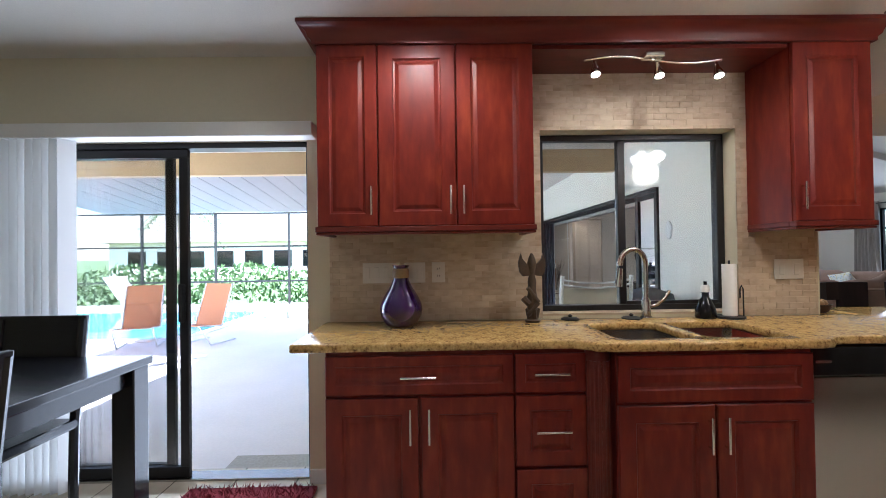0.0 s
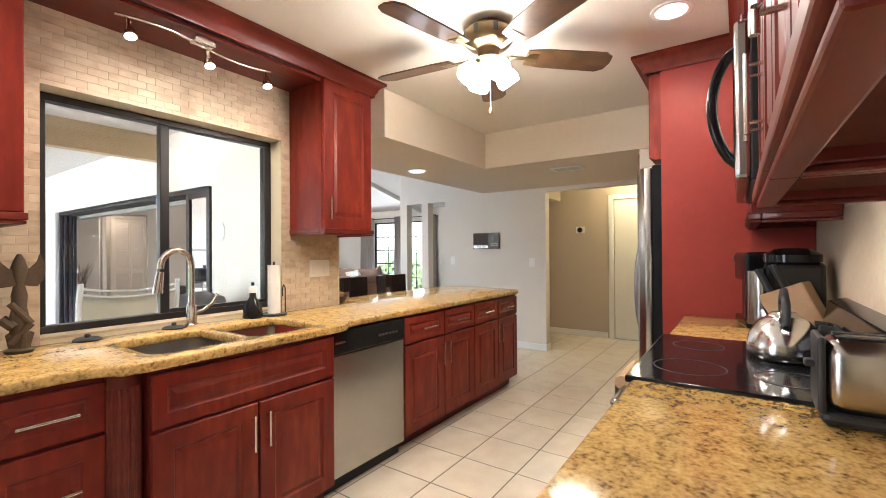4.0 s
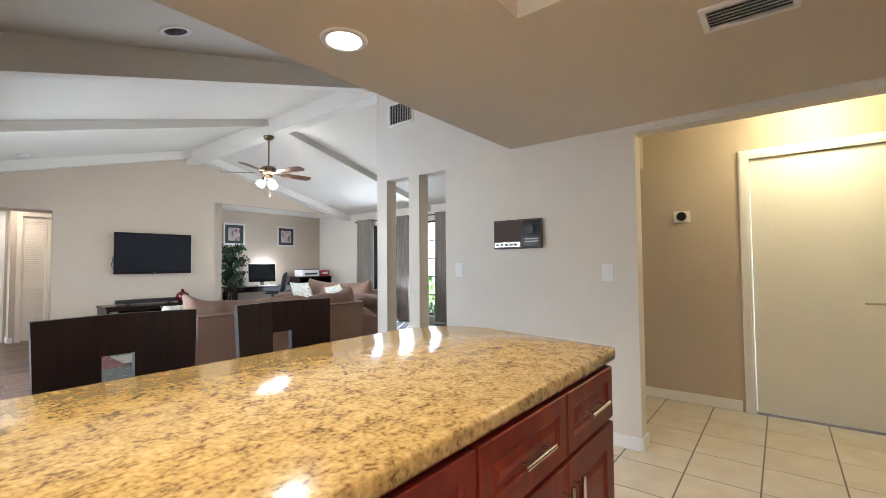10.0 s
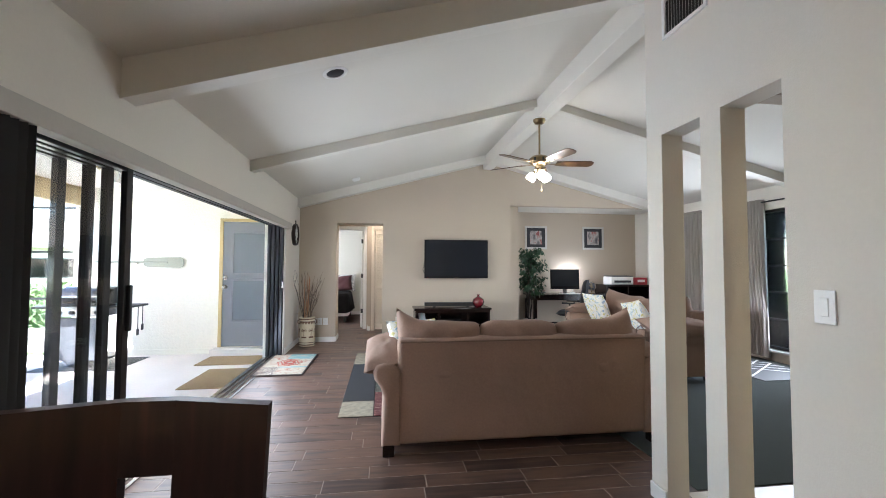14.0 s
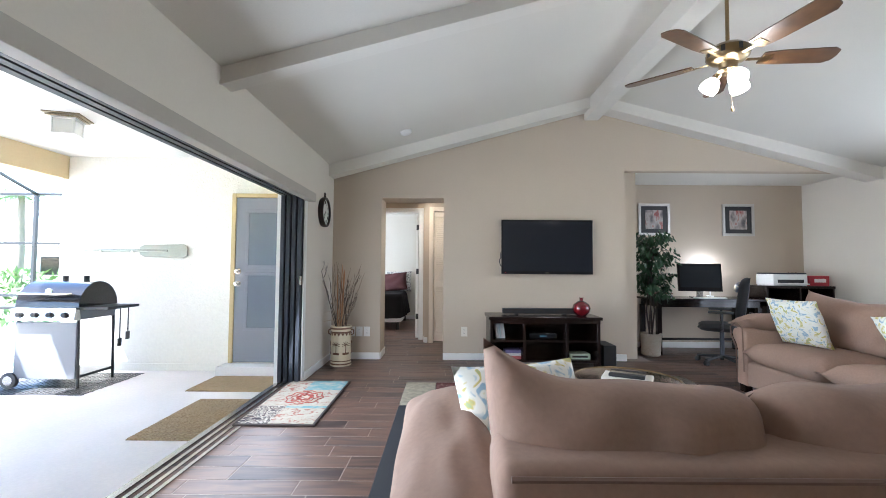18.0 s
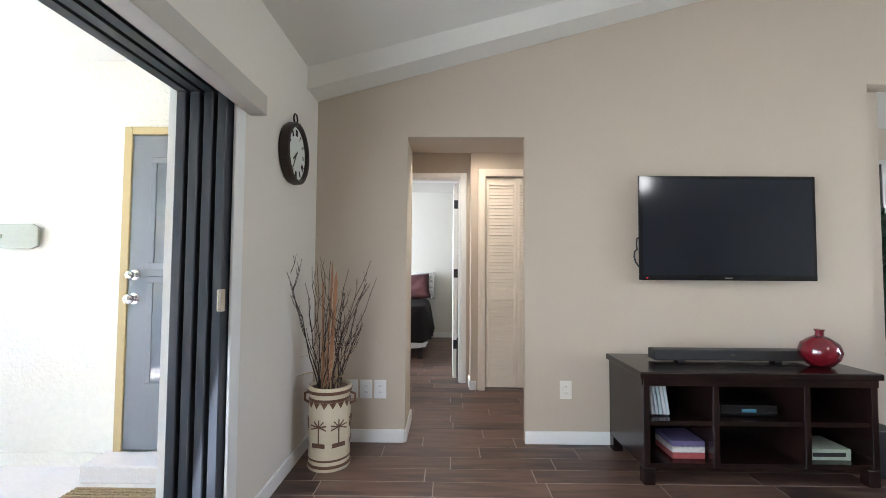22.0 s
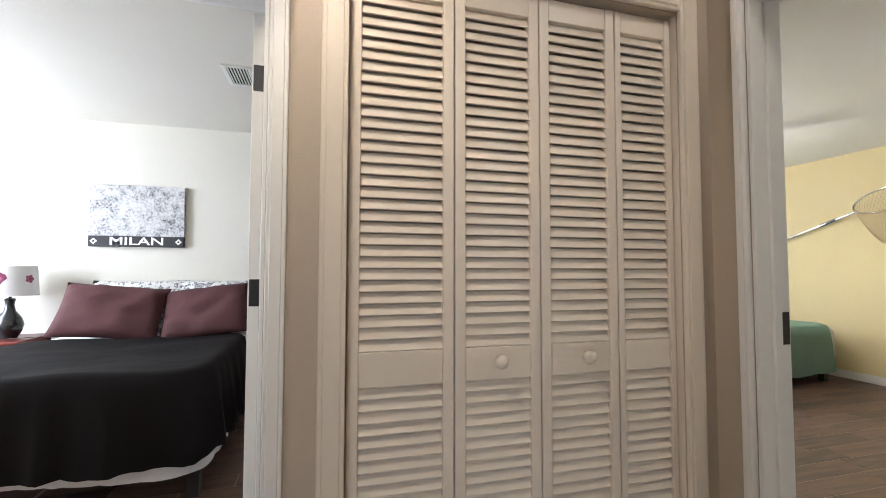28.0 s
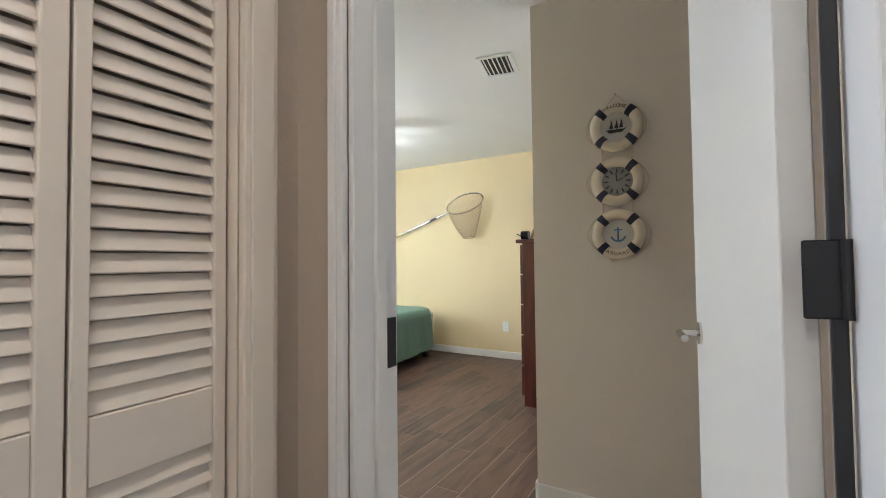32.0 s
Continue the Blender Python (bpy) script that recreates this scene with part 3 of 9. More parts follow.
# fluted quarter post that leads to the bumped-out sink cabinet
post = thing("corner_post", "fluted cherry corner post beside the sink cabinet", "cabinet post", (0.645, 1.44, 0))
bm = bmesh.new()
bm_cyl(0.052, 0.0, CT, None, 28, bm)
part("shaft", bm, M_CHERRYD, post, "", 40)
for k in range(7):
    a = radians(200 + k * 20)
    part("bead", bm_rod((0.05 * math.cos(a), 0.05 * math.sin(a), 0.1), (0.05 * math.cos(a), 0.05 * math.sin(a), 0.83), 0.007, 8), M_CHERRYD, post, "", 40)
part("filler", bm_box(-0.058, 0.055, 0.01, 0.6, 0.0, CT), M_CHERRYD, post)
SY = 1.385
cabinet("sink_cabinet", "bumped-out cherry sink cabinet with false drawer and two doors", 0.70, 1.535, SY, 2.045, 0, CT, [
    ("drawer", 0.703, 1.532, 0.66, 0.86, []), ("door", 0.703, 1.112, 0.10, 0.65, [(1.08, 0.53, 0.15, True)]), ("door", 1.118, 1.532, 0.10, 0.65, [(1.15, 0.53, 0.15, True)])], well=0.68)
cabinet("base_cabinet", "cherry peninsula cabinet with two drawers over two doors", 2.168, 3.05, FY, 2.045, 0, CT, [
    ("drawer", 2.171, 2.62, 0.69, 0.86, [(2.41, 0.775, 0.15, False)]), ("drawer", 2.625, 3.047, 0.69, 0.86, [(2.835, 0.775, 0.15, False)]),
    ("door", 2.171, 2.62, 0.10, 0.68, [(2.585, 0.56, 0.16, True)]), ("door", 2.625, 3.047, 0.10, 0.68, [(2.66, 0.56, 0.16, True)])])
cabinet("base_cabinet", "cherry peninsula end cabinet with two drawers over two doors", 3.052, 3.86, FY, 2.045, 0, CT, [
    ("drawer", 3.055, 3.47, 0.69, 0.86, [(3.26, 0.775, 0.15, False)]), ("drawer", 3.475, 3.857, 0.69, 0.86, [(3.66, 0.775, 0.15, False)]),
    ("door", 3.055, 3.47, 0.10, 0.68, [(3.435, 0.56, 0.16, True)]), ("door", 3.475, 3.857, 0.10, 0.68, [(3.51, 0.56, 0.16, True)])])

dw = thing("dishwasher", "stainless dishwasher with a black control strip under granite", "dishwasher", (1.553, 1.43, 0))
part("body", bm_box(0, 0.61, 0.03, 0.6, 0.09, CT - 0.003), M_BLACKM, dw)
part("door", bm_box(0.004, 0.606, 0.0, 0.03, 0.085, 0.735, 0.006, 2), M_STEEL, dw, "brushed steel door panel")
cp = part("control_panel", bm_box(0.004, 0.606, -0.012, 0.03, 0.74, 0.868, 0.008, 2), M_BLACK, dw, "black glossy control strip")
part("badge", bm_box(0.03, 0.10, -0.0145, -0.011, 0.80, 0.812), M_CHROME, cp)
for k in range(6):
    part("button", bm_box(0.36 + 0.03 * k, 0.38 + 0.03 * k, -0.0145, -0.011, 0.79, 0.803), M_GREYM, cp)
part("kick_plate", bm_box(0.004, 0.606, 0.05, 0.07, 0.0, 0.085), M_BLACKM, dw)


# granite worktops
def slab(name, outer, holes, z0, z1, label):
    b = bmesh.new()
    edges = []
    for loop in [outer] + holes:
        vs = [b.verts.new((x, y, z1)) for x, y in loop]
        edges += [b.edges.new((vs[k], vs[(k + 1) % len(vs)])) for k in range(len(vs))]
    bmesh.ops.triangle_fill(b, use_beauty=True, edges=edges)
    for f in b.faces:
        if f.normal.z < 0:
            f.normal_flip()
    faces = b.faces[:]
    e = bmesh.ops.extrude_face_region(b, geom=faces)
    bmesh.ops.translate(b, verts=[v for v in e["geom"] if isinstance(v, bmesh.types.BMVert)], vec=(0, 0, z0 - z1))
    bmesh.ops.recalc_face_normals(b, faces=b.faces)
    rim = [x for x in b.edges if len(x.link_faces) == 2 and x.calc_face_angle(0) > 1.0]
    bmesh.ops.bevel(b, geom=rim, offset=0.009, segments=2, profile=0.5, affect="EDGES")
    return solid(name, b, M_GRANITE, label, "worktop", smooth=50)


def rounded(x0, x1, y0, y1, r, n=5):
    pts = []
    for cx, cy, a in ((x1 - r, y1 - r, 0), (x0 + r, y1 - r, 90), (x0 + r, y0 + r, 180), (x1 - r, y0 + r, 270)):
        for k in range(n + 1):
            t = radians(a + 90 * k / n)
            pts.append((cx + r * math.cos(t), cy + r * math.sin(t)))
    return pts


outer = [(-0.68, 1.425), (0.53, 1.425), (0.58, 1.40), (0.62, 1.355), (0.68, 1.345), (1.56, 1.345), (1.62, 1.36), (1.66, 1.405), (1.72, 1.42)]
outer += [(3.86 + 0.04 * math.sin(radians(a)), 1.46 - 0.04 * math.cos(radians(a))) for a in range(0, 91, 30)]
outer += [(3.74 + 0.28 * math.cos(radians(a)), 2.04 + 0.28 * math.sin(radians(a))) for a in range(-10, 91, 10)]
outer += [(2.38, 2.32), (2.38, 2.042), (-0.68, 2.042)]
BAS = [(0.74, 1.10, 1.44, 1.86), (1.15, 1.52, 1.44, 1.86)]
slab("worktop", outer, [rounded(*b, 0.06)[::-1] for b in BAS], 0.877, 0.915, "polished gold granite worktop running from the sink to the peninsula")
sink = thing("kitchen_sink", "double stainless undermount sink set in granite", "sink", (0, 0, 0))
for x0, x1, y0, y1 in BAS:
    b = bmesh.new()
    top = rounded(x0 - 0.008, x1 + 0.008, y0 - 0.008, y1 + 0.008, 0.06)
    rows = [[b.verts.new((cx + (x - cx) * s, cy + (y - cy) * s, z)) for x, y in top] for s, z in ((1, 0.876), (0.99, 0.74), (0.9, 0.70)) for cx, cy in [((x0 + x1) / 2, (y0 + y1) / 2)]]
    for p, q in zip(rows, rows[1:]):
        for k in range(len(p)):
            b.faces.new((p[k], p[(k + 1) % len(p)], q[(k + 1) % len(p)], q[k]))
    b.faces.new(rows[-1])
    bs = part("basin", b, M_STEEL, sink, "", 50)
    part("drain", bm_cyl(0.04, 0.7005, 0.704, None, 20, None, Matrix.Translation(((x0 + x1) / 2, (y0 + y1) / 2, 0))), M_CHROME, bs)
slab("worktop", [(0.61, -0.075), (1.388, -0.075), (1.388, -0.655), (0.61, -0.655)], [], 0.877, 0.915, "polished gold granite worktop beside the range")
slab("worktop", [(2.152, -0.075), (2.845, -0.075), (2.845, -0.655), (2.152, -0.655)], [], 0.877, 0.915, "short granite worktop between range and refrigerator")
cabinet("base_cabinet", "cherry base cabinet under the coffee makers", 2.155, 2.845, -0.655, -0.10, 0, CT, [
    ("drawer", 2.16, 2.84, 0.69, 0.86, [(2.5, 0.775, 0.15, False)]), ("door", 2.16, 2.498, 0.10, 0.68, [(2.46, 0.56, 0.16, True)]), ("door", 2.502, 2.84, 0.10, 0.68, [(2.54, 0.56, 0.16, True)])], flip=True)
cabinet("base_cabinet", "cherry base cabinet under the toaster", 0.62, 1.385, -0.655, -0.10, 0, CT, [
    ("drawer", 0.63, 1.38, 0.69, 0.86, [(1.0, 0.775, 0.15, False)]), ("door", 0.63, 0.998, 0.10, 0.68, [(0.96, 0.56, 0.16, True)]), ("door", 1.003, 1.38, 0.10, 0.68, [(1.04, 0.56, 0.16, True)])], flip=True)

# wall cabinets over the sink
UZ0, UZ1, UY = 1.435, 2.345, 1.735


# darker, matte cherry: the unlit shade below the wall cabinets, put into the colour
M_UNDER = mat("cherry_under_shade", (0.085, 0.022, 0.014), 0.85, spec=0.15, grain=0.2, scale=18, stain=0.1)


def wall_cabinet(name, label, x0, x1, y0, y1, z0, z1, doors, flip=False):
    c = cabinet(name, label, x0, x1, y0, y1, z0, z1, doors, False, flip, "kitchen wall cabinets")
    w, d = x1 - x0, y1 - y0
    for off, za, zb in ((0.012, -0.027, 0.0), (0.004, -0.04, -0.0275)):
        e = 0.001 + off * 0.3
        part("light_rail", bm_box(-e, w + e, -0.022 - off, 0.012, z0 + za, z0 + zb, 0.004, 2), M_CHERRYD, c)
        part("side_rail", bm_box(-e, 0.022, 0.013, d - 0.002, z0 + za, z0 + zb, 0.004, 2), M_CHERRYD, c)
        part("side_rail", bm_box(w - 0.022, w + e, 0.013, d - 0.002, z0 + za, z0 + zb, 0.004, 2), M_CHERRYD, c)
    # added panel whose dark colour stands for the shade under the cabinet
    part("underside", bm_box(0.024, w - 0.024, 0.014, d - 0.004, z0 - 0.006, z0 - 0.001), M_UNDER, c, "matte panel coloured dark for the shade under the cabinet")
    return c


wall_cabinet("wall_cabinet", "cherry wall cabinet with three raised-panel doors", -0.635, 0.452, UY, 2.048, UZ0, UZ1, [
    ("door", -0.633, -0.33, UZ0, UZ1, [(-0.36, 1.56, 0.14, True)]), ("door", -0.327, 0.06, UZ0, UZ1, [(0.03, 1.56, 0.14, True)]), ("door", 0.063, 0.45, UZ0, UZ1, [(0.095, 1.56, 0.14, True)])])
wall_cabinet("wall_cabinet", "single-door cherry wall cabinet beside the sink window", 1.762, 2.175, UY, 2.048, UZ0, UZ1, [("door", 1.765, 2.172, UZ0, UZ1, [(1.80, 1.56, 0.14, True)])])
solid("bridge_board", bm_box(0.453, 1.761, 1.74, 2.047, 2.325, 2.345), M_CHERRYD, "cherry bridge board between the wall cabinets", "cabinet panel")


def crown(name, pts, label):
    """A stepped crown moulding along a plan polyline, swelling out to the left of the way it runs."""
    prof = [(0.0, 0.0), (0.014, 0.0), (0.014, 0.018), (0.026, 0.03), (0.034, 0.055), (0.062, 0.076), (0.072, 0.08), (0.072, 0.098), (0.0, 0.098)]
    b = bmesh.new()
    rings = []
    P = [Vector((*p, 0)) for p in pts]
    for i, p in enumerate(P):
        ds = []
        if i:
            ds.append((P[i] - P[i - 1]).normalized())
        if i < len(P) - 1:
            ds.append((P[i + 1] - P[i]).normalized())
        ns = [Vector((d.y, -d.x, 0)) for d in ds]
        n = sum(ns, Vector()).normalized()
        k = 1 / max(0.3, n.dot(ns[0]))
        rings.append([b.verts.new((p.x + n.x * o * k, p.y + n.y * o * k, 2.34 + h)) for o, h in prof])
    for p, q in zip(rings, rings[1:]):
        for k in range(len(prof)):
            b.faces.new((p[k], p[(k + 1) % len(prof)], q[(k + 1) % len(prof)], q[k]))
    b.faces.new(rings[0][::-1]), b.faces.new(rings[-1])
    bmesh.ops.recalc_face_normals(b, faces=b.faces)
    return solid(name, b, M_CHERRYD, label, "crown molding", "structure", 50)


crown("trim_crown", [(-0.637, 2.046), (-0.637, 1.713), (2.177, 1.713), (2.177, 2.046)], "dark cherry crown moulding over the sink cabinets")

# track light under the bridge
tl = thing("track_light", "satin nickel wavy track light with three small spots", "track light", (1.095, 1.79, 2.3245))
part("canopy", bm_box(-0.05, 0.05, -0.03, 0.03, -0.03, 0.0, 0.004), M_CHROME, tl)
part("stem", bm_rod((0, 0, -0.03), (0, 0, -0.04), 0.01), M_CHROME, tl)
part("rail", bm_tube([(-0.36 + 0.72 * k / 24, 0.0, -0.035 - 0.018 * math.sin((k / 24 - 0.5) * 2 * math.pi)) for k in range(25)], 0.007, 8), M_CHROME, tl, "", 60)
for hx in (-0.31, 0.02, 0.33):
    hz = -0.038 - 0.016 * math.sin(hx / 0.36 * math.pi)
    hd = part("spot", bm_lathe([(0.009, 0), (0.012, -0.03), (0.02, -0.05), (0.028, -0.08), (0.026, -0.081)], 18, None, pose(hx, 0, hz - 0.012, -18, 0, 0)), M_CHROME, tl, "", 40)
    part("lens", bm_cyl(0.022, -0.0825, -0.079, None, 16, None, pose(hx, 0, hz - 0.012, -18, 0, 0)), M_CANLIT, hd)

# sink window
wf = tagged(new("window_1"), "bronze-framed sliding window over the sink", "window", kind="structure")
bm = bmesh.new()
for b in ((0.562, 1.698, 2.15, 2.21, 0.942, 0.975), (0.562, 1.698, 2.15, 2.21, 1.965, 1.998), (0.562, 0.602, 2.15, 2.21, 0.975, 1.965), (1.655, 1.698, 2.15, 2.21, 0.975, 1.965)):
    bm_box(*b, 0.003, 1, bm)
part("window_frame", bm, M_BRONZE, wf)
part("meeting_stile", bm_box(1.055, 1.10, 2.158, 2.20, 0.975, 1.965, 0.003), M_BRONZE, wf)
part("sash_rail", bm_box(1.10, 1.655, 2.16, 2.185, 0.975, 0.995), M_BRONZE, wf)
for x0, x1, y in ((0.602, 1.055, 2.195), (1.10, 1.655, 2.172)):
    p = part("pane", bm_box(x0, x1, y, y + 0.004, 0.975, 1.965), M_GLASS, wf)
    p.visible_shadow = False
part("window_sill", bm_box(0.562, 1.698, 2.048, 2.15, 0.93, 0.942), M_STONE, wf)

# things on the sink worktop
WT = 0.9155
vase = thing("vase", "glossy dark purple bottle vase with a woven neck on the granite", "vase", (-0.235, 1.86, WT))
M_PURPLE = mat("purple_glaze", (0.026, 0.003, 0.065), 0.06, spec=0.7, coat=0.6)
part("body", bm_lathe([(0.060, 0), (0.082, 0.015), (0.108, 0.060), (0.113, 0.09), (0.108, 0.12), (0.09, 0.16), (0.064, 0.20), (0.046, 0.235), (0.040, 0.255)], 40), M_PURPLE, vase, "", 60)
part("neck_wrap", bm_lathe([(0.039, 0.253), (0.043, 0.26), (0.043, 0.30), (0.039, 0.305)], 32), mat("rattan", (0.30, 0.19, 0.09), 0.7, grain=0.3, scale=150), vase, "woven rattan neck wrap", 40)
part("rim", bm_lathe([(0.038, 0.304), (0.044, 0.318), (0.046, 0.322), (0.036, 0.322), (0.032, 0.30)], 32), M_PURPLE, vase, "", 60)
bm = bmesh.new()
bm_lathe([(0.04, 0), (0.045, 0.012), (0.03, 0.02), (0.022, 0.05), (0.03, 0.075), (0.024, 0.1), (0.03, 0.13), (0.022, 0.17), (0.024, 0.22), (0.016, 0.26), (0.022, 0.29), (0.026, 0.32), (0.018, 0.35), (0.006, 0.375)], 14, bm)
for sx in (-1, 1):
    wing = bm_prism([(sx * 0.012, 0.255), (sx * 0.05, 0.25), (sx * 0.068, 0.275), (sx * 0.074, 0.325), (sx * 0.06, 0.375), (sx * 0.052, 0.345), (sx * 0.03, 0.32), (sx * 0.012, 0.318)][::sx], "y", -0.012, 0.012, bm)
for a in (0, 60, 130, 200, 280):
    bm_rod((0.012 * math.cos(radians(a)), 0.012 * math.sin(radians(a)), 0.02), (0.036 * math.cos(radians(a)), 0.03 * math.sin(radians(a)), 0.075), 0.02, 7, bm, 0.008)
bm_rod((-0.02, -0.02, 0.10), (-0.052, -0.01, 0.135), 0.018, 8, bm)
bm_rod((-0.03, -0.02, 0.04), (0.03, -0.026, 0.11), 0.012, 8, bm)
bm_rod((0.03, -0.02, 0.11), (-0.03, -0.026, 0.19), 0.012, 8, bm)
st = solid("figurine", bm, mat("carved_bronze", (0.10, 0.07, 0.045), 0.5, 0.3, grain=0.3, scale=90), "weathered bronze-brown carved figurine on the worktop", "figurine", smooth=40)
st.location = (0.475, 1.925, WT)
fc = thing("faucet", "brushed nickel gooseneck kitchen faucet behind the sink", "faucet", (1.115, 1.955, WT))
part("base", bm_lathe([(0.03, 0), (0.032, 0.012), (0.024, 0.02), (0.024, 0.10), (0.018, 0.12)], 24), M_CHROME, fc, "", 40)
arch = [(0, 0, 0.1), (0, 0, 0.27)] + [(-0.075 + 0.075 * math.cos(radians(a)), -0.02 * math.sin(radians(a / 2)), 0.30 + 0.09 * math.sin(radians(a))) for a in range(0, 190, 15)]
part("spout", bm_tube(arch, 0.015, 14), M_CHROME, fc, "", 60)
part("spray_head", bm_rod((-0.15, -0.02, 0.285), (-0.163, -0.022, 0.185), 0.016, 16, None, 0.023), M_CHROME, fc, "", 40)
part("lever", bm_tube([(0.02, 0, 0.07), (0.06, 0, 0.08), (0.1, -0.01, 0.115), (0.125, -0.015, 0.16)], 0.009, 10), M_CHROME, fc, "", 60)
sb = thing("soap_bottle", "black soap bottle with a clear pump collar", "soap bottle", (1.455, 1.965, WT))
part("body", bm_lathe([(0.05, 0), (0.055, 0.01), (0.05, 0.055), (0.03, 0.1), (0.018, 0.12), (0.018, 0.15)], 24), M_BLACK, sb, "", 50)
part("collar", bm_lathe([(0.022, 0.145), (0.024, 0.17), (0.016, 0.185)], 20), M_PLATE, sb, "pale cap collar", 40)
part("nozzle", bm_rod((0, 0, 0.18), (0, 0, 0.205), 0.009, 10), M_BLACK, sb, "", 40)
pt = thing("paper_towel_holder", "paper towel roll upright on a black wire holder", "paper towel", (1.585, 1.955, WT))
part("base", bm_cyl(0.075, 0, 0.012, None, 28), M_BLACKM, pt, "", 40)
part("roll", bm_lathe([(0.02, 0.014), (0.036, 0.014), (0.036, 0.30), (0.02, 0.30)], 28), mat("paper", (0.82, 0.79, 0.73), 0.9, grain=0.05), pt, "white paper roll", 40)
part("arm", bm_tube([(0.07, -0.01, 0.01), (0.07, -0.01, 0.16), (0.06, -0.01, 0.18), (0.052, -0.01, 0.16), (0.052, -0.01, 0.11)], 0.004, 8), M_BLACKM, pt, "", 60)
part("post", bm_rod((0, 0, 0.0), (0, 0, 0.32), 0.006), M_BLACKM, pt)
for dx in (0.70, 1.045):
    dsh = thing("sink_strainer", "small dark metal sink stopper lying behind the basin", "sink stopper", (dx, 1.985, WT))
    part("disc", bm_lathe([(0.05, 0), (0.052, 0.006), (0.04, 0.012), (0.012, 0.014)], 24), M_BLACKM, dsh, "", 40)
    part("knob", bm_lathe([(0.008, 0.012), (0.012, 0.024), (0.006, 0.03)], 14), M_BLACKM, dsh, "", 40)


def plate(name, label, at, rz, w, h, toggles, kind="toggle", material=M_PLATE, group="switch plates"):
    """A cover plate that looks to -y before its turn."""
    p = thing(name, label, "switch" if kind != "outlet" else "outlet", at, rz, group)
    part("cover", bm_box(-w / 2, w / 2, -0.006, 0, -h / 2, h / 2, 0.002, 2), material, p)
    for k in range(toggles):
        x = (k - (toggles - 1) / 2) * (w / toggles)
        if kind == "outlet":
            for z in (-0.02, 0.02):
                s = part("socket", bm_box(x - 0.016, x + 0.016, -0.008, -0.005, z - 0.014, z + 0.014, 0.003, 2), material, p)
                for q in (-0.006, 0.006):
                    part("slot", bm_box(x + q - 0.0012, x + q + 0.0012, -0.0085, -0.007, z - 0.004, z + 0.006), M_BLACKM, s)
        else:
            part("rocker", bm_box(x - 0.015, x + 0.015, -0.009, -0.005, -0.033, 0.033, 0.002), material, p)
    return p


plate("switch_plate", "cream four-gang switch plate on the tile backsplash", (-0.36, 2.034, 1.19), 0, 0.21, 0.115, 4)
plate("switch_plate", "cream double switch plate behind the purple vase", (-0.17, 2.034, 1.19), 0, 0.12, 0.115, 2)
plate("wall_outlet", "cream outlet plate on the tile backsplash", (-0.035, 2.034, 1.19), 0, 0.075, 0.115, 1, "outlet", group="wall outlets")
plate("switch_plate", "cream double switch plate on tile beside the window", (1.985, 2.034, 1.18), 0, 0.17, 0.115, 2)

# sliding door to the lanai, with valance and stacked vertical blind
sd = tagged(new("door_1"), "bronze aluminium sliding patio door, half open", "door", kind="structure")
bm = bmesh.new()
for b in ((-2.72, -0.78, 2.10, 2.20, 1.93, 1.96), (-2.72, -2.68, 2.10, 2.20, 0.0, 1.93), (-0.80, -0.78, 2.10, 2.20, 0.0, 1.93)):
    bm_box(*b, 0.002, 1, bm)
part("door_frame", bm, M_BRONZE, sd)
part("track", bm_box(-2.72, -0.78, 2.10, 2.20, -0.004, 0.012), M_STEEL, sd)
for x0, x1, y in ((-2.66, -1.605, 2.16), (-2.55, -1.50, 2.12)):
    bm = bmesh.new()
    for b in ((x0, x1, y, y + 0.03, 0.014, 0.075), (x0, x1, y, y + 0.03, 1.88, 1.93), (x0, x0 + 0.045, y, y + 0.03, 0.075, 1.88), (x1 - 0.05, x1, y, y + 0.03, 0.075, 1.88)):
        bm_box(*b, 0.002, 1, bm)
    sash = part("sash", bm, M_BRONZE, sd)
    p = part("pane", bm_box(x0 + 0.045, x1 - 0.05, y + 0.013, y + 0.017, 0.075, 1.88), M_GLASS, sash)
    p.visible_shadow = False
part("handle", bm_box(-1.54, -1.515, 2.085, 2.12, 0.92, 1.14, 0.005, 2), M_BRONZE, sd)
solid("trim_valance", bm_box(-2.9, -0.72, 1.94, 2.046, 1.955, 2.035, 0.004), M_WHITE, "white valance board over the patio door", "valance", "structure")
vb = thing("vertical_blind", "stack of drawn white vertical blind slats beside the patio door", "blind", (-2.6, 1.985, 0.02))
slatm = mat("blind_vinyl", (0.68, 0.68, 0.66), 0.5)
for k in range(13):
    s = part("slat", bm_box(-0.044, 0.044, -0.0012, 0.0012, 0.0, 1.935), slatm, vb)
    s.location, s.rotation_euler = (k * 0.043, 0, 0), (0, 0, radians(62 + 5 * math.sin(k * 2.1)))

# rugs by the patio door
M_SHAG = mat("red_shag", (0.16, 0.012, 0.018), 0.95, grain=0.4, scale=220, stain=0.15)
bm = bm_box(-1.42, -0.72, 1.50, 1.99, 0.0, 0.022, 0.008, 2)
solid("door_mat", bm, M_SHAG, "deep red shag mat on kitchen tile by the patio door", "mat")
tuft = bmesh.new()
rnd = random.Random(4)
for k in range(1600):
    x, y = -1.42 + 0.7 * rnd.random(), 1.50 + 0.49 * rnd.random()
    a, l2 = rnd.random() * 6.28, 0.012 + 0.014 * rnd.random()
    v = [tuft.verts.new((x - 0.004, y, 0.02)), tuft.verts.new((x + 0.004, y, 0.02)), tuft.verts.new((x + math.cos(a) * l2, y + math.sin(a) * l2, 0.02 + 0.022 * rnd.random() + 0.008))]
    tuft.faces.new(v)
solid("mat_pile", tuft, M_SHAG, "tufted red pile of the shag mat", "mat", "stuff")

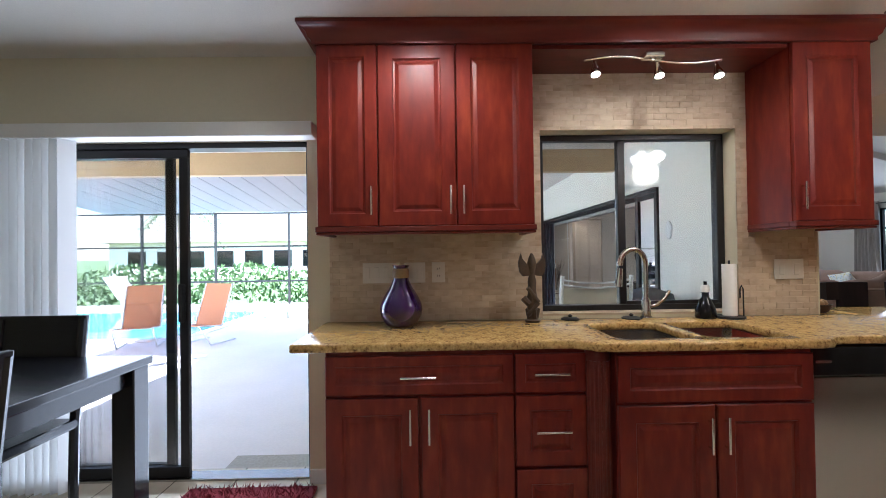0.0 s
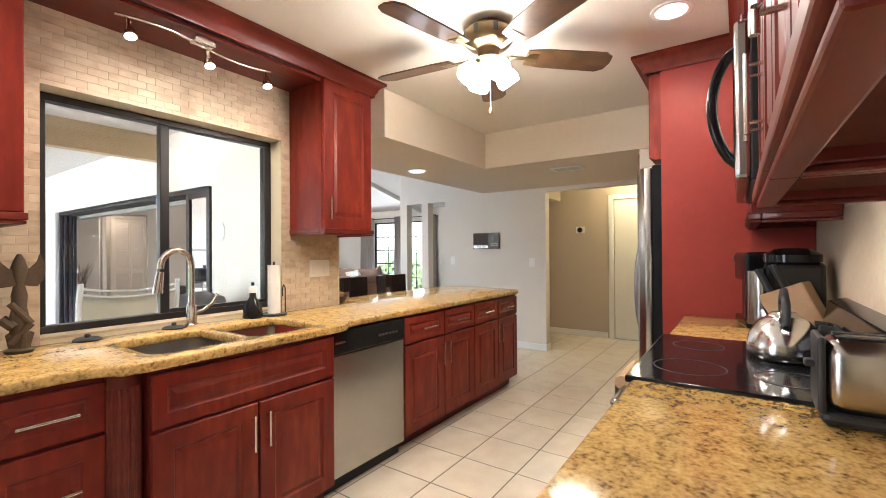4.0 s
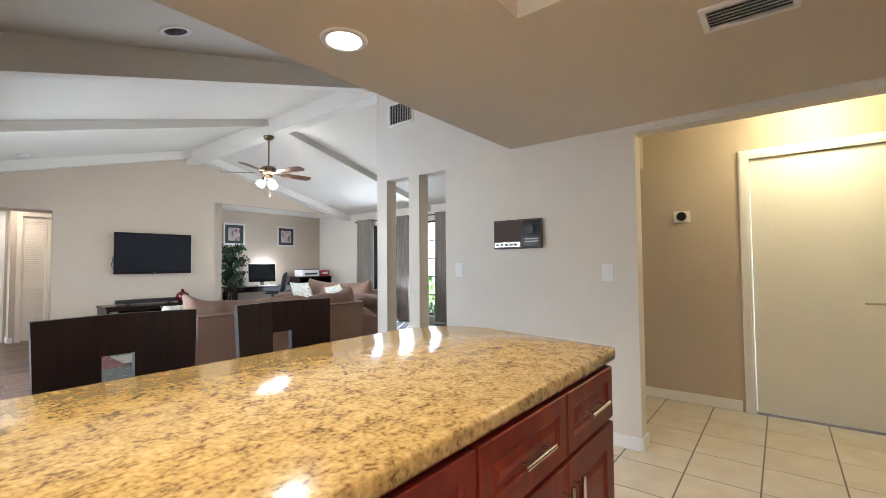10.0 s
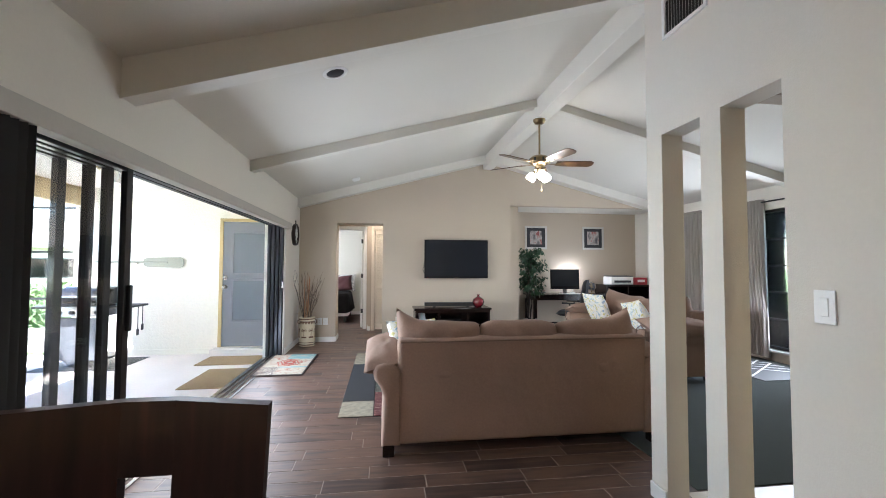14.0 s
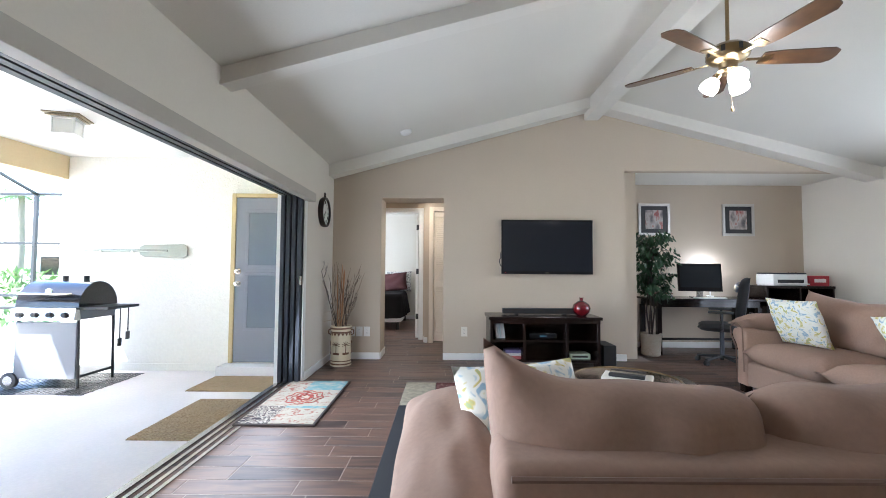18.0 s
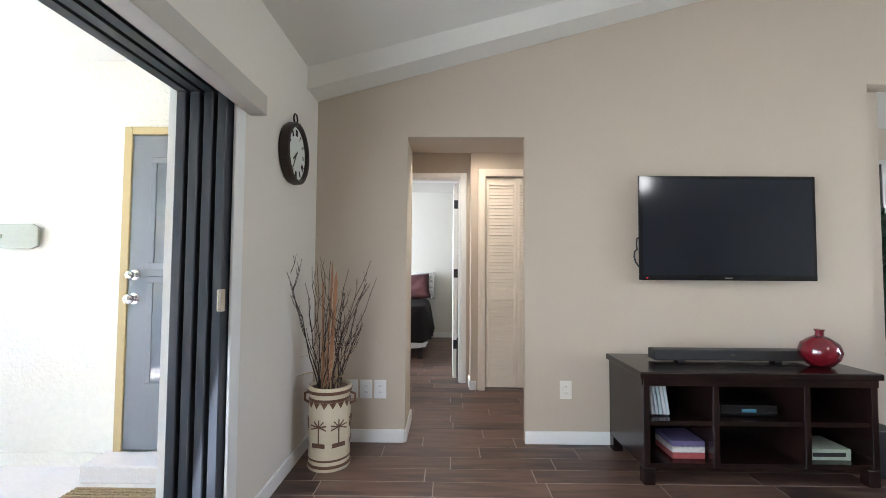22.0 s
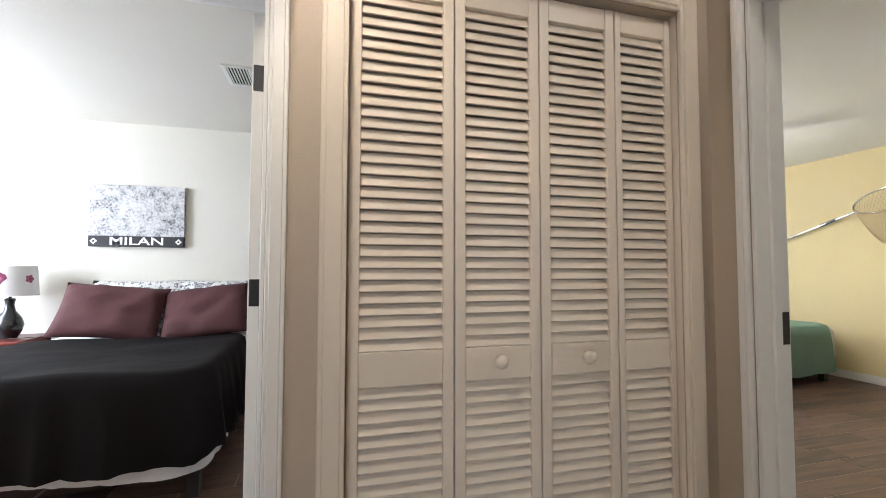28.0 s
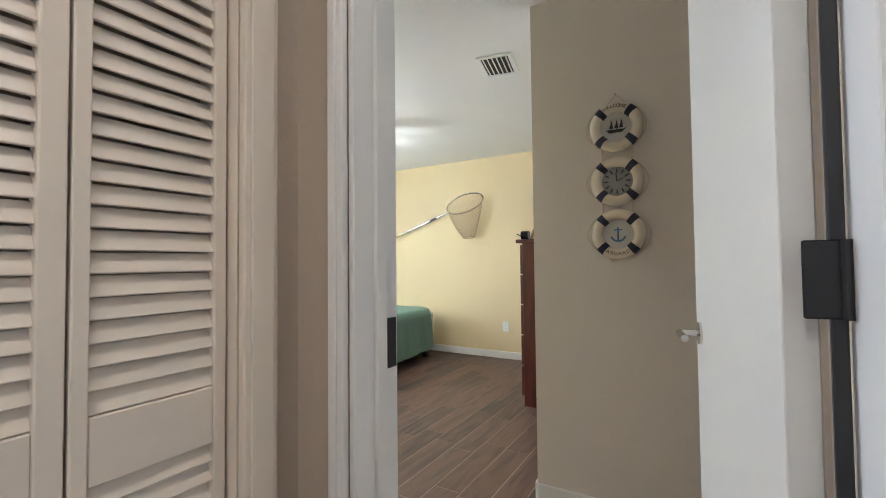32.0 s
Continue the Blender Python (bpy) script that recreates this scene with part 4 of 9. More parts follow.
# dining table and chairs at the west end
M_BLKWOOD = mat("black_lacquer", (0.008, 0.008, 0.010), 0.22, spec=0.4, coat=0.15)
dt = thing("dining_table", "black lacquered dining table with thick square legs", "table", (-1.52, 1.84, 0))
part("tabletop", bm_box(-0.95, 0.0, -1.5, 0.0, 0.75, 0.79, 0.006, 2), M_BLKWOOD, dt)
part("apron", bm_box(-0.9, -0.05, -1.45, -0.05, 0.66, 0.75), M_BLKWOOD, dt)
for lx, ly in ((-0.07, -0.07), (-0.88, -0.07), (-0.07, -1.43), (-0.88, -1.43)):
    part("leg", bm_prism([(lx - 0.055, ly - 0.055), (lx + 0.055, ly - 0.055), (lx + 0.055, ly + 0.055), (lx - 0.055, ly + 0.055)], "z", 0, 0.75, None, 0.006), M_BLKWOOD, dt)


def dining_chair(at, rz, label):
    """Faces +y before its turn; the back is at -y."""
    c = thing("dining_chair", label, "chair", at, rz, "black chairs round the dining table")
    part("seat", bm_box(-0.23, 0.23, -0.21, 0.22, 0.43, 0.48, 0.015, 2), M_BLKWOOD, c)
    for sx in (-1, 1):
        part("back_post", bm_tube([(sx * 0.21, -0.19, 0.0), (sx * 0.21, -0.20, 0.45), (sx * 0.21, -0.26, 0.98)], 0.022, 8), M_BLKWOOD, c)
        part("leg", bm_rod((sx * 0.205, 0.19, 0), (sx * 0.205, 0.19, 0.44), 0.02, 8), M_BLKWOOD, c)
    bm = bm_box(-0.23, 0.23, -0.012, 0.012, 0, 0.36, 0.006, 2)
    bmesh.ops.transform(bm, matrix=pose(0, -0.225, 0.64, 6.5), verts=bm.verts)
    part("backrest", bm, M_BLKWOOD, c)
    return c


dining_chair((-2.12, 1.62, 0), 180, "black lacquered dining chair tucked in at the table's end")
dining_chair((-1.72, 0.80, 0), 90, "black lacquered dining chair tucked in at the table's side")


# ---- range side of the kitchen ----
UYS = -0.40
for nm, lab, x0, x1, z0, doors in (
        ("wall_cabinet", "cherry wall cabinet with two doors at the dining end", 0.30, 0.856, UZ0, [("door", 0.302, 0.577, UZ0, UZ1, [(0.545, 1.60, 0.16, True)]), ("door", 0.581, 0.854, UZ0, UZ1, [(0.613, 1.60, 0.16, True)])]),
        ("wall_cabinet", "cherry wall cabinet above the toaster", 0.86, 1.398, UZ0, [("door", 0.862, 1.127, UZ0, UZ1, [(1.095, 1.60, 0.16, True)]), ("door", 1.131, 1.396, UZ0, UZ1, [(1.163, 1.60, 0.16, True)])]),
        ("wall_cabinet", "short cherry wall cabinet above the microwave", 1.402, 2.16, 1.90, [("door", 1.404, 1.779, 1.90, UZ1, [(1.74, 1.99, 0.12, True)]), ("door", 1.783, 2.158, 1.90, UZ1, [(1.82, 1.99, 0.12, True)])]),
        ("wall_cabinet", "cherry wall cabinet above the coffee makers", 2.164, 2.845, UZ0, [("door", 2.166, 2.503, UZ0, UZ1, [(2.47, 1.60, 0.16, True)]), ("door", 2.507, 2.843, UZ0, UZ1, [(2.54, 1.60, 0.16, True)])])):
    wall_cabinet(nm, lab, x0, x1, -0.655, UYS, z0, UZ1, doors, True)
solid("end_panel", bm_box(2.85, 2.875, -0.655, 0.035, 0, 2.345), M_REDWALL, "tall cherry-red end panel beside the refrigerator", "cabinet panel")
wall("wall_range", [(-0.9, 3.79, -0.78, -0.66, 0, 2.44)], M_CREAM, "cream wall behind the range")
crown("trim_crown", [(3.785, 0.11), (2.848, 0.11), (2.848, -0.378), (0.302, -0.378), (0.302, -0.65)], "dark cherry crown moulding over the range cabinets")
cabinet("wall_cabinet", "cherry cabinet over the refrigerator", 2.88, 3.785, -0.655, 0.085, 1.83, UZ1, [
    ("door", 2.885, 3.33, 1.84, UZ1, [(3.29, 1.93, 0.13, True)]), ("door", 3.335, 3.78, 1.84, UZ1, [(3.375, 1.93, 0.13, True)])], False, True, "kitchen wall cabinets")

mw = thing("microwave", "over-range microwave, black and steel, hung under cherry cabinet", "microwave", (1.402, -0.655, 1.47))
part("body", bm_box(0.002, 0.756, 0.0, 0.29, 0.0, 0.425, 0.004), M_BLACKM, mw)
d = part("door", bm_box(0.003, 0.755, 0.29, 0.325, 0.005, 0.42, 0.01, 2), M_STEEL, mw, "steel-framed door")
part("glass", bm_box(0.10, 0.70, 0.3245, 0.328, 0.06, 0.36, 0.002), M_BLACK, d, "dark door glass")
part("handle", bm_tube([(0.045 + 0.03 * (1 - math.sin(math.pi * q / 16)) ** 2, 0.315 + 0.062 * math.sin(math.pi * q / 16) ** 0.6, 0.05 + 0.02 * q) for q in range(17)], 0.014, 12), M_BLACK, d, "curved black handle", 60)
part("hood_grille", bm_box(0.05, 0.70, 0.03, 0.27, -0.008, 0.0), M_BLACK, mw)
part("hood_light", bm_box(0.10, 0.19, 0.16, 0.25, -0.012, -0.007), M_CANLIT, mw, "lit hood lens")

rg = thing("range", "black glass-top electric range with steel front between granite worktops", "stove", (1.392, -0.655, 0))
part("body", bm_box(0.0, 0.756, 0.02, 0.57, 0.02, 0.90), M_BLACKM, rg)
ck = part("cooktop", bm_box(-0.002, 0.758, 0.05, 0.60, 0.90, 0.922, 0.006, 2), M_BLACK, rg, "black ceramic glass top")
for bx, by, br in ((0.2, 0.2, 0.085), (0.56, 0.2, 0.10), (0.2, 0.45, 0.10), (0.56, 0.45, 0.085)):
    part("burner_ring", bm_tube([(bx + br * math.cos(radians(10 * q)), by + br * math.sin(radians(10 * q)), 0.9222) for q in range(36)], 0.0014, 5, None, True), M_GREYM, ck)
od = part("oven_door", bm_box(0.004, 0.752, 0.57, 0.60, 0.14, 0.86, 0.008, 2), M_BLACK, rg, "black glass oven door")
part("handle", bm_tube([(0.06, 0.60, 0.80), (0.07, 0.645, 0.81), (0.69, 0.645, 0.81), (0.70, 0.60, 0.80)], 0.014, 10), M_STEEL, od, "steel oven handle", 60)
part("drawer", bm_box(0.004, 0.752, 0.57, 0.595, 0.03, 0.13, 0.006, 2), M_STEEL, rg)
bg = part("backguard", bm_prism([(0.0, 0.90), (0.085, 0.922), (0.05, 1.10), (0.0, 1.115)], "x", 0.0, 0.756, None, 0.004), M_BLACK, rg, "black control backguard")
for k, kx in enumerate((0.09, 0.20, 0.56, 0.67)):
    part("knob", bm_rod((kx, 0.07, 1.01), (kx, 0.10, 1.016), 0.022, 18, None, 0.018), M_BLACKM, bg, "", 40)
part("clock_panel", bm_box(0.28, 0.47, 0.070, 0.074, 0.985, 1.05), M_GREYM, bg)
tw = thing("dish_towel", "tan dish towel draped over the oven handle", "towel", (1.75, -0.01, 0.48))
bm = bmesh.new()
for s, y in ((0, 0.035), (1, -0.012)):
    grid = [[bm.verts.new((-0.13 + 0.26 * i / 8, y + 0.006 * math.sin(i * 1.7 + s), (0.355 if s == 0 else 0.355) * j / 6 + (0.0 if s == 0 else 0.0))) for i in range(9)] for j in range(7)]
    for j in range(6):
        for i in range(8):
            bm.faces.new((grid[j][i], grid[j][i + 1], grid[j + 1][i + 1], grid[j + 1][i]))
bm_tube([(-0.13, 0.012, 0.35), (0.13, 0.012, 0.35)], 0.024, 12, bm)
part("cloth", bm, mat("tan_terry", (0.45, 0.31, 0.17), 0.95, grain=0.25, scale=180), tw, "", 60)

fr = thing("refrigerator", "stainless refrigerator with black sides and a bowed handle", "refrigerator", (2.885, -0.655, 0))
part("body", bm_box(0.0, 0.89, 0.03, 0.745, 0.02, 1.80, 0.006), mat("fridge_enamel", (0.006, 0.007, 0.009), 0.3, spec=0.25), fr, "black enamel cabinet")
def bm_bowed(x0, x1, y0, z0, z1, bulge, near, far):
    """A door slab whose face swells outwards and rolls back at its long edges."""
    face = [(x0, y0), (x1, y0)]
    for q in range(17):
        u = 1 - q / 16
        roll = min(1.0, (u / far if far else 1e9), ((1 - u) / near if near else 1e9))
        face.append((x0 + (x1 - x0) * u, y0 + 0.035 + bulge * (0.75 + 0.25 * math.sin(math.pi * u)) * math.sin(roll * math.pi / 2)))
    return bm_prism(face, "z", z0, z1, None, 0.003)


M_HANDLE = mat("handle_silver", (0.30, 0.31, 0.34), 0.38, 0.75)
fd = part("fridge_door", bm_bowed(0.003, 0.443, 0.752, 0.05, 1.79, 0.065, 0.0, 0.22), M_STEEL, fr, "bowed brushed steel door", 35)
ff = part("freezer_door", bm_bowed(0.447, 0.887, 0.752, 0.05, 1.79, 0.065, 0.22, 0.0), M_STEEL, fr, "bowed brushed steel freezer door", 35)
for dp, hx, way in ((fd, 0.405, -1), (ff, 0.485, 1)):
    h = part("handle", bm_tube([(hx + way * 0.075 * math.sin(math.pi * q / 14), 0.865 + 0.035 * math.sin(math.pi * q / 14) ** 0.5, 0.70 + 0.66 * q / 14) for q in range(15)], 0.0145, 12), M_HANDLE, dp, "bowed silver-grey handle", 60)
    for z in (0.67, 1.31):
        part("handle_mount", bm_box(hx - 0.022, hx + 0.022, 0.84, 0.885, z, z + 0.08, 0.010, 2), M_HANDLE, h)
dsp = part("dispenser", bm_box(0.565, 0.80, 0.842, 0.862, 0.86, 1.27, 0.004), M_BLACK, ff, "black water dispenser")
part("dispenser_trim", bm_box(0.585, 0.78, 0.8615, 0.8655, 1.17, 1.25, 0.002), M_GREYM, dsp)
part("grille", bm_box(0.01, 0.88, 0.64, 0.70, 0.0, 0.045), M_BLACKM, fr)

# pantry wall
PY = 0.325
for k, (x0, x1) in enumerate(((3.905, 4.56), (4.563, 5.215))):
    m = (x0 + x1) / 2
    cabinet("pantry_cabinet", "full-height cherry pantry cabinet with four long-handled doors", x0, x1, -0.27, PY, 0, 2.095, [
        ("door", x0 + 0.003, m - 0.001, 0.10, 1.34, [(m - 0.035, 1.22, 0.24, True)]), ("door", m + 0.001, x1 - 0.003, 0.10, 1.34, [(m + 0.035, 1.22, 0.24, True)]),
        ("door", x0 + 0.003, m - 0.001, 1.345, 2.09, [(m - 0.035, 1.50, 0.24, True)]), ("door", m + 0.001, x1 - 0.003, 1.345, 2.09, [(m + 0.035, 1.50, 0.24, True)])], True, True, "pantry cabinets",
        M_CHERRY)

# small appliances
cm = thing("coffee_maker", "black drip coffee maker with glass carafe on granite", "coffee maker", (2.64, -0.44, WT), 100)
part("base", bm_box(-0.1, 0.1, -0.14, 0.12, 0, 0.045, 0.012, 2), M_BLACK, cm)
part("tower", bm_box(-0.1, 0.1, 0.03, 0.12, 0.045, 0.34, 0.012, 2), M_BLACK, cm)
part("brew_head", bm_box(-0.1, 0.1, -0.14, 0.12, 0.22, 0.36, 0.015, 2), M_BLACK, cm, "brew head with steel band")
part("band", bm_box(-0.102, 0.102, -0.1415, -0.1385, 0.31, 0.345), M_STEEL, cm)
car = part("carafe", bm_lathe([(0.06, 0.05), (0.075, 0.07), (0.078, 0.12), (0.06, 0.17), (0.05, 0.19)], 28, None, Matrix.Translation((0, -0.05, 0))), M_GLASSD, cm, "smoked glass carafe", 60)
part("carafe_handle", bm_tube([(0, -0.12, 0.18), (0, -0.165, 0.17), (0, -0.165, 0.09), (0, -0.125, 0.07)], 0.011, 8), M_BLACK, car, "", 60)
part("coffee", bm_cyl(0.07, 0.055, 0.10, 0.07, 24, None, Matrix.Translation((0, -0.05, 0))), mat("coffee", (0.03, 0.012, 0.006), 0.1), car)
cm2 = thing("coffee_maker", "black and steel single-cup coffee machine on granite", "coffee maker", (2.36, -0.52, WT), 180)
part("body", bm_box(-0.09, 0.09, -0.1, 0.1, 0, 0.32, 0.02, 3), M_BLACK, cm2)
part("column", bm_cyl(0.055, 0.05, 0.28, None, 24, None, Matrix.Translation((0.0, -0.1, 0))), M_STEEL, cm2, "brushed steel column", 40)
part("lid", bm_lathe([(0.1, 0.32), (0.1, 0.35), (0.06, 0.375), (0, 0.38)], 24), M_BLACK, cm2, "", 50)
kb = thing("knife_block", "tilted beige wooden knife block with black-handled knives", "knife block", (2.22, -0.56, WT), 160)
bm = bm_box(-0.05, 0.05, -0.08, 0.08, 0, 0.2, 0.006, 2)
bmesh.ops.transform(bm, matrix=pose(0, 0, 0.033, 24), verts=bm.verts)
part("block", bm, mat("beech", (0.42, 0.26, 0.13), 0.5, grain=0.15), kb)
for k in range(6):
    a, b2 = (-0.03 + 0.03 * (k % 3), -0.12 + 0.05 * (k // 3), 0.20 + 0.02 * (k // 3)), (-0.03 + 0.03 * (k % 3), -0.165 + 0.05 * (k // 3), 0.29 + 0.02 * (k // 3))
    part("knife", bm_rod(a, b2, 0.009, 8), M_BLACKM, kb)
kt = thing("kettle", "polished steel kettle with black handle on the cooktop", "kettle", (1.885, -0.46, 0.923))
part("body", bm_lathe([(0.095, 0), (0.105, 0.008), (0.108, 0.03), (0.098, 0.08), (0.07, 0.125), (0.04, 0.145), (0.02, 0.15)], 36), M_CHROME, kt, "", 60)
part("lid", bm_lathe([(0.045, 0.142), (0.035, 0.155), (0.01, 0.16), (0.014, 0.18), (0.0, 0.185)], 24), M_CHROME, kt, "", 60)
part("handle", bm_tube([(-0.085, 0, 0.12), (-0.075, 0, 0.19), (0, 0, 0.225), (0.075, 0, 0.19), (0.085, 0, 0.12)], 0.012, 10), M_BLACKM, kt, "", 60)
part("spout", bm_rod((0.08, 0.03, 0.09), (0.13, 0.05, 0.14), 0.02, 12, None, 0.012), M_CHROME, kt, "", 60)
to = thing("toaster", "rounded brushed steel toaster with black base", "toaster", (1.318, -0.568, WT), 90)
bm = bm_box(-0.085, 0.085, -0.066, 0.066, 0.02, 0.185, 0.04, 5)
part("body", bm, M_STEEL, to, "", 50)
part("base", bm_box(-0.09, 0.09, -0.068, 0.068, 0, 0.026, 0.012, 2), M_BLACKM, to)
part("end_cap", bm_box(0.08, 0.094, -0.058, 0.058, 0.02, 0.185, 0.006, 2), M_BLACKM, to)
part("end_cap", bm_box(-0.094, -0.08, -0.058, 0.058, 0.02, 0.185, 0.006, 2), M_BLACKM, to)
for y in (-0.03, 0.03):
    part("slot", bm_box(-0.06, 0.06, y - 0.010, y + 0.010, 0.1835, 0.1865), M_BLACKM, to)
part("lever", bm_box(0.093, 0.112, -0.015, 0.015, 0.11, 0.125, 0.003), M_BLACKM, to)


# ceiling fans
def ceiling_fan(at, drop, radius, first, label, wide=0.065, shades=4, blade_mat=M_BLADE, hung=0.085):
    f = thing("ceiling_fan", label, "ceiling fan", at)
    part("canopy", bm_lathe([(0.075, 0), (0.075, -0.02), (0.055, -0.05), (0.02, -0.06)], 28), M_BRASS, f, "", 50)
    if drop > 0.1:
        part("downrod", bm_rod((0, 0, -0.05), (0, 0, -drop), 0.012), M_BRASS, f)
    t = -drop
    mo = part("motor", bm_lathe([(0.03, t + 0.02), (0.09, t), (0.125, t - 0.03), (0.125, t - 0.075), (0.10, t - 0.10), (0.06, t - 0.115), (0.05, t - 0.15), (0.065, t - 0.165), (0.05, t - 0.18)], 36), M_BRASS, f, "", 45)
    for k in range(8):
        a = 2 * math.pi * k / 8
        part("vent_slot", bm_box(-0.012, 0.012, -0.002, 0.002, -0.02, 0.02, 0, 1), M_BLACKM, mo).matrix_local = Matrix.Rotation(a, 4, "Z") @ pose(0, 0.1255, t - 0.052)
    zb = t - hung
    for k in range(5):
        a = radians(first + 72 * k)
        m = Matrix.Rotation(a, 4, "Z") @ pose(0, 0, zb, -12)
        pts = [(0.20, -wide * 0.8), (0.30, -wide), (radius - 0.05, -wide * 1.1), (radius - 0.01, -wide * 0.75), (radius, 0), (radius - 0.01, wide * 0.75), (radius - 0.05, wide * 1.1), (0.30, wide), (0.20, wide * 0.8)]
        bl = part("blade", bm_prism(pts, "z", -0.004, 0.004), blade_mat, f, "oak-brown blade")
        bl.matrix_local = m
        bm = bm_box(0.11, 0.25, -0.012, 0.012, -0.01, -0.004, 0.002)
        bm_box(0.2, 0.26, -0.035, 0.035, -0.0085, -0.0045, 0.001, 1, bm)
        part("bracket", bm, M_BRASS, bl)
    for k in range(shades):
        a = radians(first + 30 + 360 / shades * k)
        m = Matrix.Rotation(a, 4, "Z") @ pose(0.045, 0, t - 0.17, 0, 142, 0)
        arm = part("lamp_arm", bm_cyl(0.014, 0, 0.05, None, 12, None, m), M_BRASS, f)
        part("shade", bm_lathe([(0.022, 0.04), (0.035, 0.05), (0.052, 0.08), (0.058, 0.11), (0.05, 0.135), (0.046, 0.133), (0.05, 0.11), (0.03, 0.06)], 24, None, m), M_SHADE, arm, "lit frosted glass shade", 60)
    part("pull_chain", bm_rod((0.02, 0, t - 0.18), (0.02, 0, t - 0.40), 0.0018, 6), M_BRASS, f)
    part("chain_knob", bm_lathe([(0.002, 0), (0.009, -0.012), (0.009, -0.026), (0.003, -0.035)], 12, None, Matrix.Translation((0.02, 0, t - 0.40))), M_BRASS, f, "", 50)
    return f


ceiling_fan((1.975, 0.705, 2.44), 0.012, 0.66, 25, "antique brass kitchen ceiling fan with four lit frosted shades", wide=0.07, hung=0.14)
ceiling_fan((-3.1, 0.9, 2.44), 0.075, 0.63, 15, "dining ceiling fan with brown blades", shades=0)


def can_light(at, lit=True, tilt=0.0):
    c = thing("recessed_light", "lit recessed can light with white trim ring" if lit else "dark unlit recessed can light with white trim ring", "recessed light", at, 0, "recessed can lights")
    c.rotation_euler = (0, tilt, 0)
    part("trim_ring", bm_lathe([(0.066, -0.002), (0.07, -0.008), (0.09, -0.006), (0.094, 0.0), (0.066, 0.0)], 32), M_WHITE, c, "", 50)
    part("lens", bm_lathe([(0.0, -0.004), (0.064, -0.003), (0.066, -0.001)], 28), M_CANLIT if lit else M_BLACKM, c, "", 60)
    return c


for p in ((-0.12, 1.36, 2.44), (1.09, 1.42, 2.44), (2.36, -0.08, 2.44), (2.555, 2.21, 2.10), (3.455, 2.32, 2.10)):
    can_light(p)


def vent(name, label, at, rot, w, h, n, dark=True):
    """A louvered register that looks to -z before its turn."""
    v = thing(name, label, "air vent", at)
    v.rotation_euler = [radians(a) for a in rot]
    bm = bmesh.new()
    for b in ((-w / 2, w / 2, -h / 2, -h / 2 + 0.022), (-w / 2, w / 2, h / 2 - 0.022, h / 2), (-w / 2, -w / 2 + 0.022, -h / 2 + 0.022, h / 2 - 0.022), (w / 2 - 0.022, w / 2, -h / 2 + 0.022, h / 2 - 0.022)):
        bm_box(*b, -0.012, 0.0, 0.002, 1, bm)
    part("frame", bm, M_WHITE, v)
    part("backing", bm_box(-w / 2 + 0.02, w / 2 - 0.02, -h / 2 + 0.02, h / 2 - 0.02, -0.002, -0.001), M_BLACKM, v)
    for k in range(n):
        y = -h / 2 + 0.022 + (h - 0.044) * (k + 0.5) / n
        s = part("slat", bm_box(-w / 2 + 0.021, w / 2 - 0.021, -0.0075, 0.0075, -0.0008, 0.0008), M_WHITE, v)
        s.location, s.rotation_euler = (0, y, -0.007), (radians(38), 0, 0)
    return v


vent("ceiling_vent", "white louvered air vent in the kitchen soffit", (4.21, 1.04, 2.10), (0, 0, -90), 0.29, 0.19, 6)
vent("wall_vent", "white louvered air vent high on the partition wall", (EX0, 3.80, 2.66), (-90, 0, -90), 0.23, 0.33, 13).matrix_world = Matrix.Translation((EX0, 3.80, 2.66)) @ Euler((radians(-90), 0, radians(-90))).to_matrix().to_4x4() @ Matrix.Rotation(radians(90), 4, "Z")

# partition wall fittings
ic = thing("intercom", "dark brown wall intercom radio with silver speaker strip", "intercom", (EX0, 2.565, 1.43), -90)
part("case", bm_box(-0.205, 0.205, -0.022, 0, -0.112, 0.112, 0.005, 2), mat("intercom_brown", (0.05, 0.03, 0.022), 0.4), ic)
part("speaker", bm_box(-0.195, 0.035, -0.026, -0.02, -0.055, 0.10, 0.002), mat("speaker_cloth", (0.075, 0.05, 0.04), 0.8, grain=0.3, scale=300), ic)
part("strip", bm_box(-0.195, 0.035, -0.027, -0.02, -0.10, -0.06, 0.002), M_STEEL, ic, "silver control strip")
for k in range(5):
    part("button", bm_box(-0.18 + 0.04 * k, -0.155 + 0.04 * k, -0.031, -0.026, -0.088, -0.073, 0.001), M_BLACKM, ic)
part("tuner", bm_box(0.05, 0.195, -0.027, -0.02, -0.10, 0.10, 0.002), M_BLACK, ic)
part("dial", bm_rod((0.12, -0.026, 0.03), (0.12, -0.038, 0.03), 0.03, 24), M_BLACKM, ic, "", 40)
for z in (-0.04, -0.06):
    part("mark", bm_box(0.07, 0.18, -0.0285, -0.0265, z - 0.003, z + 0.003), M_PLATE, ic)
plate("switch_plate", "white single rocker switch on the partition wall", (EX0 - 0.0005, 1.893, 1.138), -90, 0.075, 0.118, 1, material=M_WHITE)
plate("switch_plate", "white single rocker switch on the partition wall", (EX0 - 0.0005, 3.128, 1.155), -90, 0.075, 0.118, 1, material=M_WHITE)
th = thing("thermostat", "white wall thermostat with round black dial", "thermostat", (6.6095, 1.645, 1.60), -90)
part("plate", bm_box(-0.065, 0.065, -0.012, 0, -0.05, 0.05, 0.004, 2), M_WHITE, th)
part("dial", bm_rod((0.0, -0.01, 0), (0.0, -0.03, 0), 0.038, 28), M_BLACK, th, "", 40)
part("ring", bm_tube([(0.038 * math.cos(radians(a)), -0.03, 0.038 * math.sin(radians(a))) for a in range(0, 360, 15)], 0.003, 6, None, True), M_STEEL, th)


